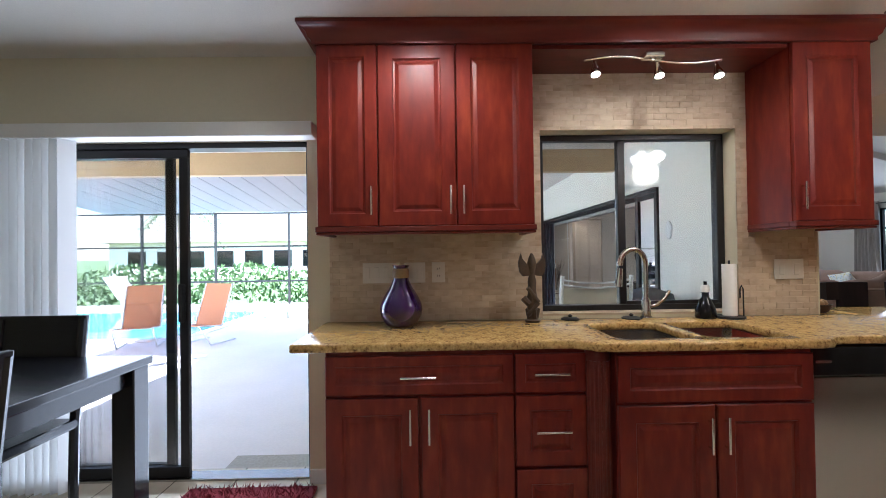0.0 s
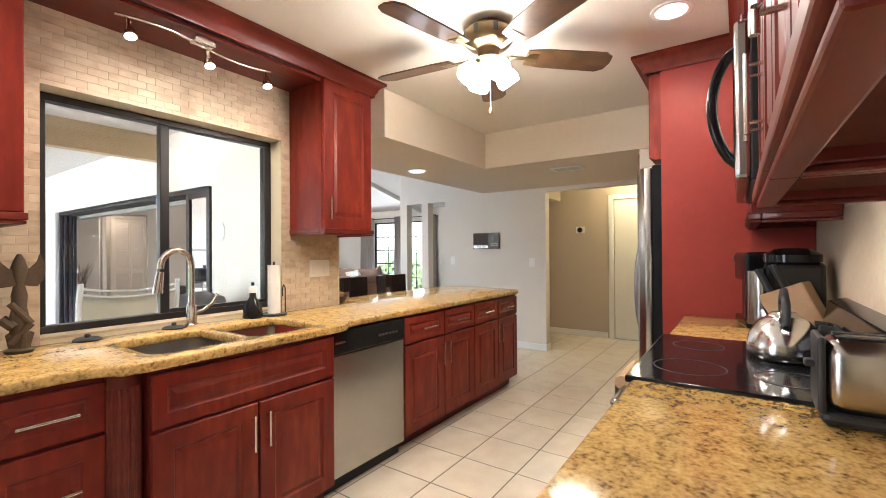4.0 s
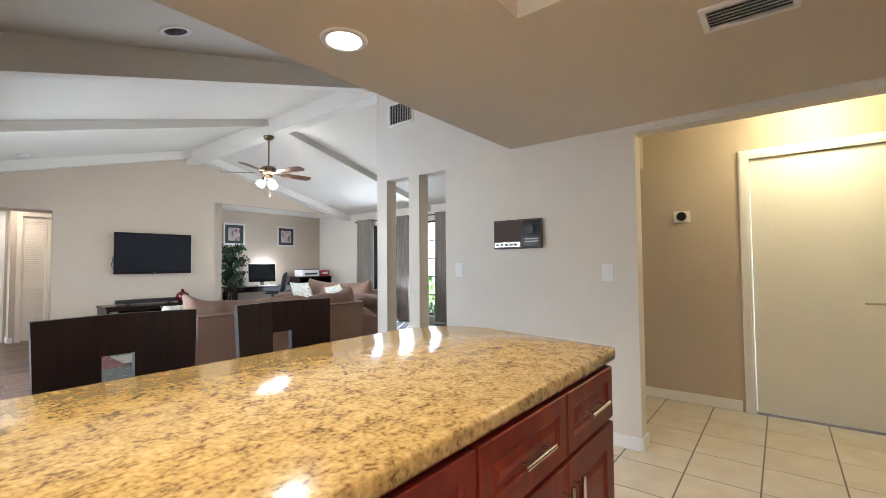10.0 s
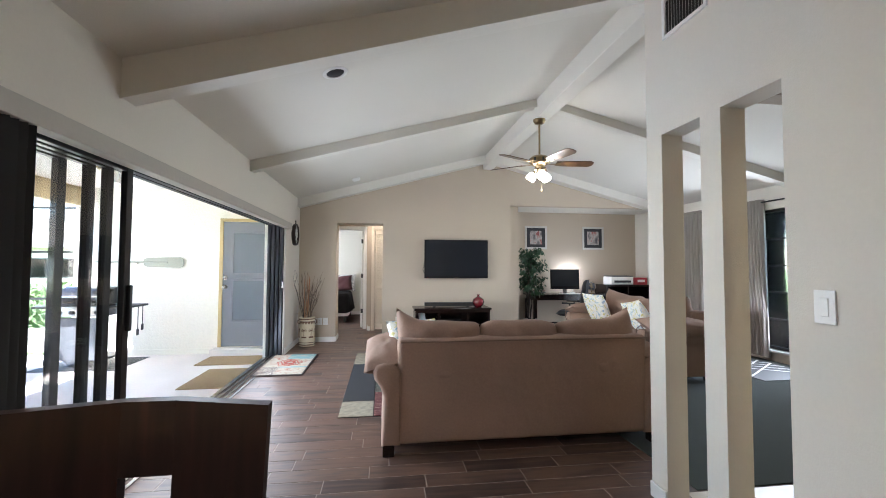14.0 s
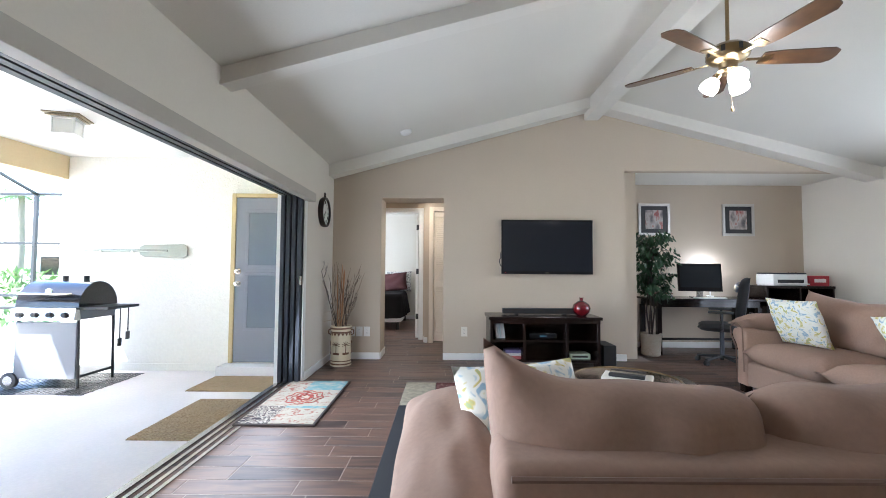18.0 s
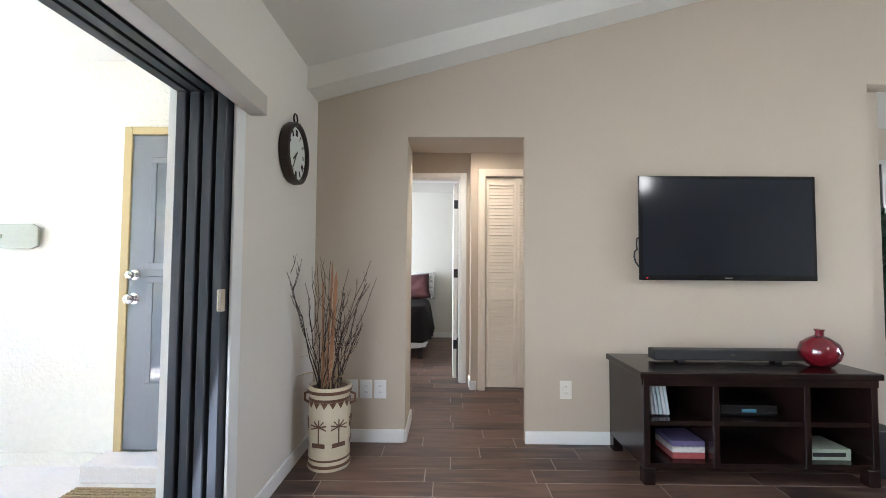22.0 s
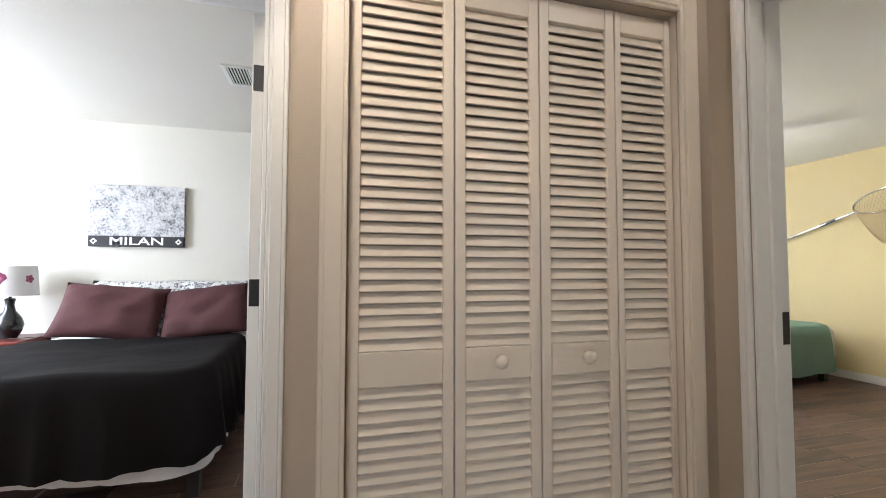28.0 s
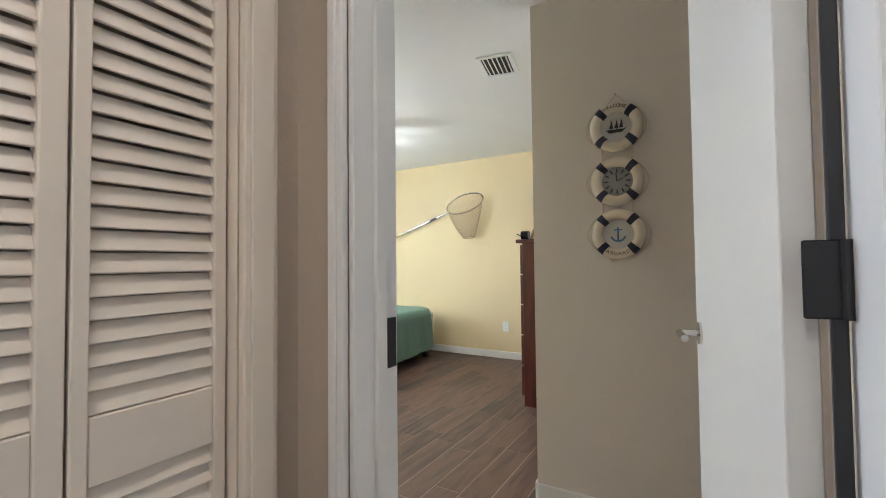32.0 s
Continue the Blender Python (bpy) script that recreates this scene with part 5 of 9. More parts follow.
def casing(name, label, x0, x1, z1, w=0.07, t=0.018, material=M_WHITE):
    """Door casing round an opening x0..x1, 0..z1 in the plane y = 0, proud towards -y, as one trim piece."""
    bm = bmesh.new()
    for b in ((x0 - w, x0, 0, z1 + w), (x1, x1 + w, 0, z1 + w), (x0, x1, z1, z1 + w)):
        bm_box(b[0], b[1], -t, 0, b[2], b[3], 0.004, 2, bm)
        bm_box(b[0] + 0.012, b[1] - 0.012 if b[1] - b[0] > 0.03 else b[1], -t - 0.005, -t + 0.001, b[2] + (0 if b[2] == 0 else 0.012), b[3] - 0.012, 0.002, 1, bm)
    return solid(name, bm, material, label, "door casing", "structure")


c = casing("trim_garage_door", "white door casing in the garage hall", 0.34, 1.16, 2.03)
c.matrix_world = pose(6.608, 1.5, 0, 0, 0, -90)
gd = tagged(new("door_2"), "plain white flush door to the garage, closed", "door", kind="structure")
part("door_leaf", bm_box(6.63, 6.67, 0.345, 1.155, 0.008, 2.025, 0.002), mat("door_garage_white", (0.78, 0.76, 0.70), 0.45, grain=0.03, stain=0.03), gd)
part("door_jamb", bm_box(6.612, 6.75, 0.34, 0.344, 0, 2.03), M_WHITE, gd)
part("door_handle", bm_tube([(6.63, 0.41, 0.90), (6.585, 0.41, 0.90), (6.58, 0.43, 0.90), (6.58, 0.52, 0.90)], 0.009, 10), M_CHROME, gd, "", 60)
c.matrix_world = Matrix.Translation((6.6085, 0, 0)) @ Matrix(((0, 1, 0, 0), (1, 0, 0, 0), (0, 0, 1, 0), (0, 0, 0, 1)))

def lanai_lantern(at):
    """A square flush lantern: stepped brass cap, four pale corner bars, pale glass."""
    f = thing("ceiling_lantern", "square flush lantern, thin brass cap and pale glass", "ceiling light", at, 18)
    brass = mat("lantern_brass", (0.34, 0.27, 0.16), 0.4, 0.6, grain=0.1)
    part("cap", bm_box(-0.145, 0.145, -0.145, 0.145, -0.012, 0.0, 0.004, 2), brass, f)
    part("cap_step", bm_box(-0.125, 0.125, -0.125, 0.125, -0.030, -0.020, 0.004, 2), brass, f)
    part("cap_neck", bm_box(-0.10, 0.10, -0.10, 0.10, -0.046, -0.012, 0.003, 1), M_WHITE, f)
    for sx in (-0.085, 0.085):
        for sy in (-0.085, 0.085):
            part("corner_bar", bm_box(sx - 0.006, sx + 0.006, sy - 0.006, sy + 0.006, -0.17, -0.045), M_WHITE, f)
    part("glass", bm_box(-0.08, 0.08, -0.08, 0.08, -0.165, -0.046), mat("lantern_glass", (0.84, 0.83, 0.79), 0.3, spec=0.6), f, "pale seeded glass")
    part("base", bm_box(-0.095, 0.095, -0.095, 0.095, -0.182, -0.17, 0.004, 2), M_WHITE, f)
    return f


lanai_lantern((0.28, 7.92, 2.549))
bk0 = thing("bread_basket", "small dark wire basket of round brown rolls on the worktop", "basket", (2.215, 2.125, WT))
part("basket", bm_lathe([(0.05, 0), (0.065, 0.01), (0.078, 0.045), (0.082, 0.05), (0.076, 0.05), (0.06, 0.014)], 22), mat("basket_brown", (0.06, 0.035, 0.02), 0.7, grain=0.3, scale=90), bk0, "", 50)
for k in range(5):
    part("roll", bm_lathe([(0.0, 0.0), (0.024, 0.008), (0.03, 0.024), (0.022, 0.042), (0.0, 0.05)], 16, None, pose(0.036 * math.cos(1.5 * k) * (k > 0), 0.036 * math.sin(1.5 * k) * (k > 0), 0.03 + 0.018 * (k == 0))), mat("bread_roll", (0.30, 0.16, 0.06), 0.7, grain=0.2, scale=60), bk0, "", 60)


# ---- lanai and garden ----
LZ = -0.15
solid("ground", bm_box(-400, 400, -400, 400, -1.4, -0.42), mat("lawn", (0.09, 0.14, 0.045), 0.95, grain=0.3, scale=6, stain=0.2), "green lawn reaching the horizon", "ground", "structure")
solid("pavement", bm_prism([(-16, 2.25), (-9.001, 2.25), (-9.001, 9.42), (-0.6, 9.42), (-0.6, 9.6), (-4.2, 9.6), (-4.2, 11.5), (-0.6, 11.5), (-0.6, 13), (-16, 13)], "z", -0.45, LZ - 0.004), M_CONC, "pale pool terrace paving", "terrace", "structure")
M_WATER = mat("pool_water", (0.10, 0.42, 0.46), 0.05, spec=0.6, bump=0.15, bump_scale=6)
pool = tagged(new("water"), "turquoise swimming pool behind the house", "swimming pool", kind="structure")
part("surface", bm_prism([(-13, 7.2), (-5.2, 7.2), (-4.6, 7.8), (-4.6, 10.6), (-5.2, 11.2), (-13, 11.2)], "z", LZ - 0.03, LZ + 0.004), M_WATER, pool)
bm = bmesh.new()
for b in ((-13, -5.0, 7.0, 7.2), (-4.6, -4.4, 7.6, 10.8), (-13, -5.0, 11.2, 11.4)):
    bm_box(b[0], b[1], b[2], b[3], LZ, LZ + 0.03, 0.01, 2, bm)
part("coping", bm, M_CONC, pool)
solid("beam_lanai", bm_box(-4.6, 2.16, 4.78, 4.90, 2.28, 2.549), mat("fascia_tan", (0.50, 0.36, 0.21), 0.8, grain=0.05), "cream lanai fascia beam", "beam", "structure")
solid("beam_lanai", bm_box(-1.14, -1.0, 4.91, 9.40, 2.26, 2.549), mat("edge_beam_ochre", (0.66, 0.52, 0.31), 0.8, grain=0.05), "cream lanai edge beam", "beam", "structure")
M_PAN = mat("pan_roof_grey", (0.22, 0.20, 0.215), 0.6, grain=0.06, scale=20)
rp = thing("patio_roof", "grey ribbed aluminium patio roof beyond the lanai", "roof", (0, 0, 0))
for k in range(16):
    p = part("roof_panel", bm_box(-0.145, 0.145, 0, 2.9, -0.012, 0.012, 0.004), M_PAN, rp)
    p.matrix_local = pose(-6.2 + 0.30 * k, 4.9, 2.5, -7)
for px in (-1.24, -4.5):
    solid("post", bm_box(px - 0.06, px + 0.06, 4.78, 4.90, LZ, 2.28, 0.004), M_STUCCO, "cream lanai roof post", "post", "structure")
cage = thing("pool_cage", "dark bronze screen cage round the pool terrace", "screen enclosure", (0, 0, 0))
for k in range(8):
    x = -15.5 + 2.2 * k
    part("post", bm_box(x - 0.03, x + 0.03, 12.6, 12.66, LZ, 2.6), M_BRONZE, cage)
    part("rafter", bm_rod((x, 12.63, 2.6), (x + 0.6, 8.2, 3.9), 0.035, 6), M_BRONZE, cage)
for z in (0.55, 1.6, 2.6):
    part("rail", bm_box(-15.6, 0.0, 12.61, 12.65, z - 0.025, z + 0.025), M_BRONZE, cage)
hedge = bmesh.new()
rnd = random.Random(2)
for k in range(4400):
    x, z = -20 + 18.6 * rnd.random(), -0.3 + 1.25 * rnd.random() ** 0.8
    y = 13.6 + 1.0 * rnd.random()
    s, a, b2 = 0.07 + 0.08 * rnd.random(), rnd.random() * 6.28, rnd.random() * 3
    m = Matrix.Translation((x, y, z + 0.14 * math.sin(x * 1.7))) @ Euler((b2, a, a)).to_matrix().to_4x4()
    hedge.faces.new([hedge.verts.new(m @ Vector(c)) for c in ((-s, 0, 0), (0, -s * 0.4, 0), (s, 0, 0), (0, s * 0.4, 0))])
M_LEAF = mat("hedge_leaf", (0.085, 0.15, 0.04), 0.6, grain=0.3, scale=9, stain=0.3)
solid("hedge", hedge, M_LEAF, "leafy green hedge behind the pool", "hedge", "stuff")
nh = thing("house", "white neighbouring house with a row of windows", "house", (-17, 34, -0.42))
part("wall", bm_box(-9, 9, 0, 6, 0, 2.9), M_STUCCO, nh)
part("roof", bm_prism([(-9.8, 2.9), (9.8, 2.9), (6.5, 5.0), (-6.5, 5.0)], "y", -0.8, 6.8), mat("tile_roof", (0.42, 0.36, 0.32), 0.8, grain=0.15), nh)
for k in range(7):
    w = part("window", bm_box(-7.5 + 2.3 * k, -6.1 + 2.3 * k, -0.05, 0.02, 0.9, 2.2), M_BRONZE, nh)
    part("pane", bm_box(-7.42 + 2.3 * k, -6.18 + 2.3 * k, -0.06, -0.05, 0.98, 2.12), M_GLASSD, w)
palm = thing("palm_tree", "tall palm tree beyond the pool cage", "tree", (-12.2, 20, -0.42))
part("trunk", bm_tube([(0, 0, 0), (0.1, 0, 2.0), (0.05, 0, 4.2)], 0.16, 10, None, False, 0.1), mat("palm_bark", (0.2, 0.16, 0.12), 0.9, grain=0.3), palm, "", 60)
bm = bmesh.new()
for k in range(26):
    a, el = rnd.random() * 6.28, 0.9 - 1.3 * rnd.random()
    L = 1.5 + 0.5 * rnd.random()
    for j in range(12):
        t0 = j / 12
        p = Vector((0.05 + math.cos(a) * L * t0, math.sin(a) * L * t0, 4.2 + L * (el * t0 - 0.9 * t0 * t0)))
        for sgn in (-1, 1):
            d = Vector((-math.sin(a) * sgn * 0.28 + math.cos(a) * 0.15, math.cos(a) * sgn * 0.28 + math.sin(a) * 0.15, -0.16))
            w = Vector((math.cos(a), math.sin(a), 0)) * 0.03
            bm.faces.new([bm.verts.new(c) for c in (p - w, p + w, p + d)])
part("crown", bm, M_LEAF, palm)


def sling_chair(at, rz, colour, label, low=True):
    c = thing("patio_chair", label, "chair", at, rz, "poolside chairs")
    fm = M_WHITE
    for sx in (-0.27, 0.27):
        part("side_frame", bm_tube([(sx, -0.5, 0.02), (sx, 0.05, 0.02), (sx, 0.3, 0.36), (sx, -0.2, 0.30), (sx, -0.45, 0.98)], 0.014, 8), fm, c, "", 60)
    for a, b2 in (((0.3, 0.36), (-0.2, 0.30)), ((-0.2, 0.30), (-0.45, 0.98))):
        part("sling", bm_prism([(a[0], a[1]), (b2[0], b2[1]), (b2[0], b2[1] - 0.012), (a[0], a[1] - 0.012)], "x", -0.255, 0.255), colour, c)
    return c


M_ORANGE = mat("orange_sling", (0.55, 0.22, 0.10), 0.8, grain=0.2, scale=120)
sling_chair((-4.85, 6.55, LZ), 200, M_ORANGE, "orange sling patio chair by the pool")
sling_chair((-3.98, 6.75, LZ), 165, M_ORANGE, "orange sling patio chair by the pool, turned aside")
ch = thing("chaise_longue", "white poolside chaise longue with a raised back", "sun lounger", (-8.4, 11.9, LZ), 75)
part("frame", bm_box(-0.32, 0.32, -0.9, 0.5, 0.28, 0.33, 0.01), M_WHITE, ch)
bm = bm_box(-0.32, 0.32, 0, 0.8, -0.02, 0.02, 0.01)
bmesh.ops.transform(bm, matrix=pose(0, 0.5, 0.31, 48), verts=bm.verts)
part("backrest", bm, M_WHITE, ch)
for lx, ly in ((-0.28, -0.8), (0.28, -0.8), (-0.28, 0.4), (0.28, 0.4)):
    part("leg", bm_box(lx - 0.02, lx + 0.02, ly - 0.02, ly + 0.02, 0, 0.28), M_WHITE, ch)

# white wire patio chair, table and covered grill set seen through the sink window
wc = thing("patio_chair", "tall white tubular patio chair with cream sling back on the lanai", "chair", (1.16, 3.08, LZ), 0, "poolside chairs")
part("back_frame", bm_tube([(-0.25, -0.2, 0.74), (-0.265, -0.26, 1.14), (-0.26, -0.28, 1.265)], 0.016, 8), M_WHITE, wc, "", 60)
part("back_frame", bm_tube([(0.25, -0.2, 0.74), (0.265, -0.26, 1.14), (0.26, -0.28, 1.265)], 0.016, 8), M_WHITE, wc, "", 60)
for z in (1.235, 1.20):
    part("back_rail", bm_tube([(-0.262, -0.27, z), (-0.13, -0.285, z - 0.02), (0, -0.29, z - 0.027), (0.13, -0.285, z - 0.02), (0.262, -0.27, z)], 0.007, 8), M_WHITE, wc, "", 60)
part("sling", bm_box(-0.25, 0.25, -0.262, -0.256, 0.80, 1.17, 0.002), mat("cream_sling", (0.55, 0.50, 0.40), 0.85, grain=0.1, scale=140), wc, "cream mesh sling")
part("seat", bm_box(-0.26, 0.26, -0.2, 0.26, 0.72, 0.76, 0.01, 2), M_WHITE, wc)
for lx, ly in ((-0.24, -0.2), (0.24, -0.2), (-0.24, 0.22), (0.24, 0.22)):
    part("leg", bm_rod((lx, ly, 0), (lx, ly, 0.73), 0.013, 8), M_WHITE, wc)
pt2 = thing("patio_table", "round glass patio table on the lanai", "table", (1.35, 3.9, LZ))
part("tabletop", bm_cyl(0.5, 0.70, 0.72, None, 36), M_GLASSD, pt2, "", 40)
part("pedestal", bm_lathe([(0.25, 0), (0.25, 0.02), (0.04, 0.05), (0.04, 0.66), (0.2, 0.70)], 24), M_BLACKM, pt2, "", 40)
lan = thing("lantern", "dark metal lantern standing on the patio table", "lantern", (1.38, 3.72, LZ + 0.7205))
part("body", bm_lathe([(0.09, 0), (0.1, 0.02), (0.07, 0.04), (0.07, 0.2), (0.13, 0.24), (0.03, 0.31), (0.02, 0.34)], 20), M_BLACKM, lan, "", 40)
gc = thing("covered_chair", "patio chair under a dark grey weather cover", "chair", (1.80, 3.35, LZ), 30)
bm = bmesh.new()
bm_lathe([(0.30, 0), (0.29, 0.45), (0.27, 0.62), (0.25, 0.95), (0.20, 1.07), (0.08, 1.12), (0, 1.12)], 22, bm)
for v in bm.verts:
    v.co += Vector((noise.noise(v.co * 5), noise.noise(v.co * 5 + Vector((3, 1, 7))), 0)) * 0.05
part("cover", bm, mat("grey_cover", (0.09, 0.09, 0.095), 0.7, grain=0.2, bump=0.3, bump_scale=14), gc, "", 60)
th2 = thing("wall_thermometer", "white oval outdoor thermometer on the lanai wall", "thermometer", (2.1645, 3.62, 1.49), -90)
part("case", bm_lathe([(0.055, 0), (0.055, 0.01), (0.045, 0.016), (0, 0.018)], 28, None, pose(0, 0, 0, 90)), M_WHITE, th2, "", 50)
th2.scale = (1, 1, 1.6)

# gas grill
gr = thing("gas_grill", "black and grey gas barbecue grill on a wheeled cart", "grill", (-0.42, 8.82, LZ))
M_GRILLG = mat("grill_enamel", (0.15, 0.16, 0.18), 0.3, 0.3)
part("firebox", bm_prism([(-0.24, 0.72), (0.24, 0.72), (0.27, 0.86), (-0.27, 0.86)], "x", -0.34, 0.34, None, 0.01), M_GRILLG, gr)
bm = bmesh.new()
pts = [(-0.27, 0.86)] + [(-0.27 * math.cos(radians(a)), 0.86 + 0.27 * math.sin(radians(a))) for a in range(0, 181, 15)]
bm_prism(pts[1:], "x", -0.34, 0.34, bm)
hood = part("hood", bm, M_BLACK, gr, "black domed hood", 40)
part("hood_handle", bm_tube([(-0.25, -0.27, 1.0), (-0.25, -0.33, 1.0), (0.25, -0.33, 1.0), (0.25, -0.27, 1.0)], 0.012, 8), M_CHROME, hood, "", 60)
part("gauge", bm_rod((0, -0.245, 1.02), (0, -0.262, 1.02), 0.035, 20), M_CHROME, hood, "", 40)
for sx in (-0.12, 0.12):
    part("chimney", bm_cyl(0.03, 1.09, 1.19, None, 14, None, Matrix.Translation((sx, 0.08, 0))), M_BLACKM, hood, "", 40)
cpn = part("control_panel", bm_prism([(-0.33, 0.72), (-0.24, 0.72), (-0.24, 0.85), (-0.30, 0.85)], "x", -0.34, 0.34), M_STEEL, gr, "steel control panel")
for k in range(4):
    part("knob", bm_rod((-0.24 + 0.16 * k, -0.31, 0.785), (-0.24 + 0.16 * k, -0.345, 0.78), 0.026, 16), M_BLACKM, cpn, "", 40)
for sx in (-1, 1):
    part("side_shelf", bm_box(*sorted((sx * 0.345, sx * 0.64)), -0.25, 0.22, 0.83, 0.86, 0.006, 2), M_BLACKM, gr)
part("front_panel", bm_box(-0.33, 0.33, -0.27, -0.25, 0.1, 0.70, 0.008, 2), M_GRILLG, gr, "blue-grey cart panel")
part("bottom_shelf", bm_box(-0.33, 0.33, -0.24, 0.24, 0.10, 0.13), M_BLACKM, gr)
for sx in (-0.32, 0.32):
    for sy in (-0.24, 0.24):
        part("leg", bm_rod((sx * 1.06, sy, 0.0 if sx > 0 else 0.09), (sx, sy, 0.74), 0.016, 8), M_BLACKM, gr)
for sy in (-0.27, 0.27):
    w = part("wheel", bm_cyl(0.085, -0.02, 0.02, None, 24, None, pose(-0.36, sy, 0.085, 90)), M_BLACKM, gr, "", 40)
    part("hub", bm_cyl(0.05, -0.024, 0.024, None, 16, None, pose(-0.36, sy, 0.085, 90)), M_STEEL, w, "", 40)
for k in range(2):
    part("utensil", bm_rod((0.66, -0.1 + 0.12 * k, 0.84), (0.66, -0.1 + 0.12 * k, 0.50 + 0.06 * k), 0.006, 6), M_BLACKM, gr)
    part("utensil_head", bm_box(0.655, 0.665, -0.13 + 0.12 * k, -0.07 + 0.12 * k, 0.42 + 0.06 * k, 0.51 + 0.06 * k, 0.003), M_BLACKM, gr)
gm = thing("grill_mat", "black perforated mat under the grill", "mat", (-0.42, 8.80, LZ))
for k in range(19):
    part("strip", bm_box(-0.55 + 0.06 * k, -0.51 + 0.06 * k, -0.45, 0.45, 0, 0.006), M_BLACKM, gm)
for k in range(8):
    part("cross_strip", bm_box(-0.56, 0.58, -0.45 + 0.125 * k, -0.42 + 0.125 * k, 0.0, 0.005), M_BLACKM, gm)
gr.location.z += 0.006

# oar, back door and jute mats on the lanai
oar = thing("wall_oar", "weathered white wooden oar hung on the stucco wall", "oar", (0.07, 9.385, 1.35))
M_OAR = mat("oar_paint", (0.43, 0.43, 0.34), 0.6, grain=0.12, stain=0.15)
part("blade", bm_prism([(-0.11, -0.045), (-0.05, -0.075), (0.44, -0.085), (0.49, -0.06), (0.49, 0.06), (0.44, 0.085), (-0.05, 0.075), (-0.11, 0.045)], "y", -0.014, 0.006, None, 0.004), M_OAR, oar)
part("shaft", bm_rod((-1.02, -0.004, 0.005), (0.25, -0.012, 0), 0.016, 10), M_OAR, oar, "", 40)
for sx in (-0.6, -0.2):
    part("hook", bm_box(sx - 0.008, sx + 0.008, -0.022, 0.02, -0.025, 0.0), M_CHROME, oar)
bd = tagged(new("door_3"), "grey half-glazed back door in the lanai wall, closed", "door", kind="structure")
M_GDOOR = mat("door_grey", (0.21, 0.22, 0.24), 0.4, grain=0.04, stain=0.06)
part("door_leaf", bm_box(1.17, 1.98, 9.375, 9.395, -0.03, 2.03, 0.003), M_GDOOR, bd)
for z0, z1 in ((1.14, 1.88), (0.36, 1.09)):
    bm = bmesh.new()
    for b in ((1.30, 1.86, z0, z0 + 0.04), (1.30, 1.86, z1 - 0.04, z1), (1.30, 1.34, z0 + 0.04, z1 - 0.04), (1.82, 1.86, z0 + 0.04, z1 - 0.04)):
        bm_box(b[0], b[1], 9.365, 9.376, b[2], b[3], 0.002, 1, bm)
    fr2 = part("glazing_bead", bm, M_GDOOR, bd)
    part("pane", bm_box(1.34, 1.82, 9.370, 9.374, z0 + 0.04, z1 - 0.04), mat("dim_glass", (0.16, 0.18, 0.21), 0.06, spec=0.7), fr2)
for z, r in ((0.945, 0.03), (1.10, 0.024)):
    part("door_knob" if z < 1 else "deadbolt", bm_lathe([(0.035, 0), (0.035, 0.008), (0.012, 0.012), (0.012, 0.035), (r, 0.042), (r, 0.062), (0.008, 0.072)], 20, None, pose(1.215, 9.375, z, 90)), M_CHROME, bd, "", 50)
bm = bmesh.new()
for b in ((1.115, 1.168, -0.04, 2.085), (1.982, 2.035, -0.04, 2.085), (1.168, 1.982, 2.035, 2.085)):
    bm_box(b[0], b[1], 9.365, 9.41, b[2], b[3], 0.003, 1, bm)
part("door_frame", bm, mat("frame_ochre", (0.55, 0.42, 0.2), 0.6), bd, "ochre painted frame")
solid("step", bm_box(1.06, 2.1, 9.18, 9.408, LZ, -0.045, 0.008, 2), M_CONC, "low concrete door step on the lanai", "step", "structure")
M_JUTE = blend_mat("jute", [(0.3, (0.24, 0.16, 0.08)), (0.7, (0.46, 0.34, 0.19))], 60, (1, 3, 1), rough=0.95, bump=0.4)
for x0, x1, y0, y1 in ((1.1, 2.0, 8.52, 9.12), (1.42, 2.02, 7.25, 8.24)):
    jm = thing("door_mat", "coarse woven jute mat on the lanai floor", "mat", ((x0 + x1) / 2, (y0 + y1) / 2, LZ), 0, "jute mats")
    w, d = x1 - x0, y1 - y0
    part("base", bm_box(-w / 2, w / 2, -d / 2, d / 2, 0, 0.008, 0.002), M_JUTE, jm)
    bm = bmesh.new()
    n = int(d / 0.028)
    for k in range(n):
        y = -d / 2 + d * (k + 0.5) / n
        bm_box(-w / 2 + 0.005, w / 2 - 0.005, y - 0.009, y + 0.009, 0.006, 0.015, 0.003, 1, bm)
    part("weave", bm, M_JUTE, jm)
pc = solid("door_mat", bm_box(-1.5, -0.9, 2.30, 2.72, LZ, LZ + 0.012, 0.004), mat("mat_beige", (0.45, 0.41, 0.33), 0.95, grain=0.3, scale=60), "beige woven mat outside the patio door", "mat")
solid("wall_lanai_foot", bm_box(-1.08, 2.17, 9.395, 9.409, LZ, LZ + 0.09), M_STUCCO, "stucco foot of the lanai wall", "wall", "structure")
lf = thing("ceiling_fan", "bronze lanai ceiling fan with amber bowl light", "ceiling fan", (-0.3, 5.9, 2.55))
part("motor", bm_lathe([(0.06, 0), (0.06, -0.12), (0.11, -0.15), (0.11, -0.22), (0.06, -0.25)], 24), M_BRONZE, lf, "", 40)
part("bowl", bm_lathe([(0.10, -0.25), (0.09, -0.30), (0.04, -0.335), (0, -0.34)], 24), mat("amber_glass", (0.7, 0.5, 0.25), 0.3, emit=((1.0, 0.7, 0.35), 0.6)), lf, "amber glass bowl", 60)
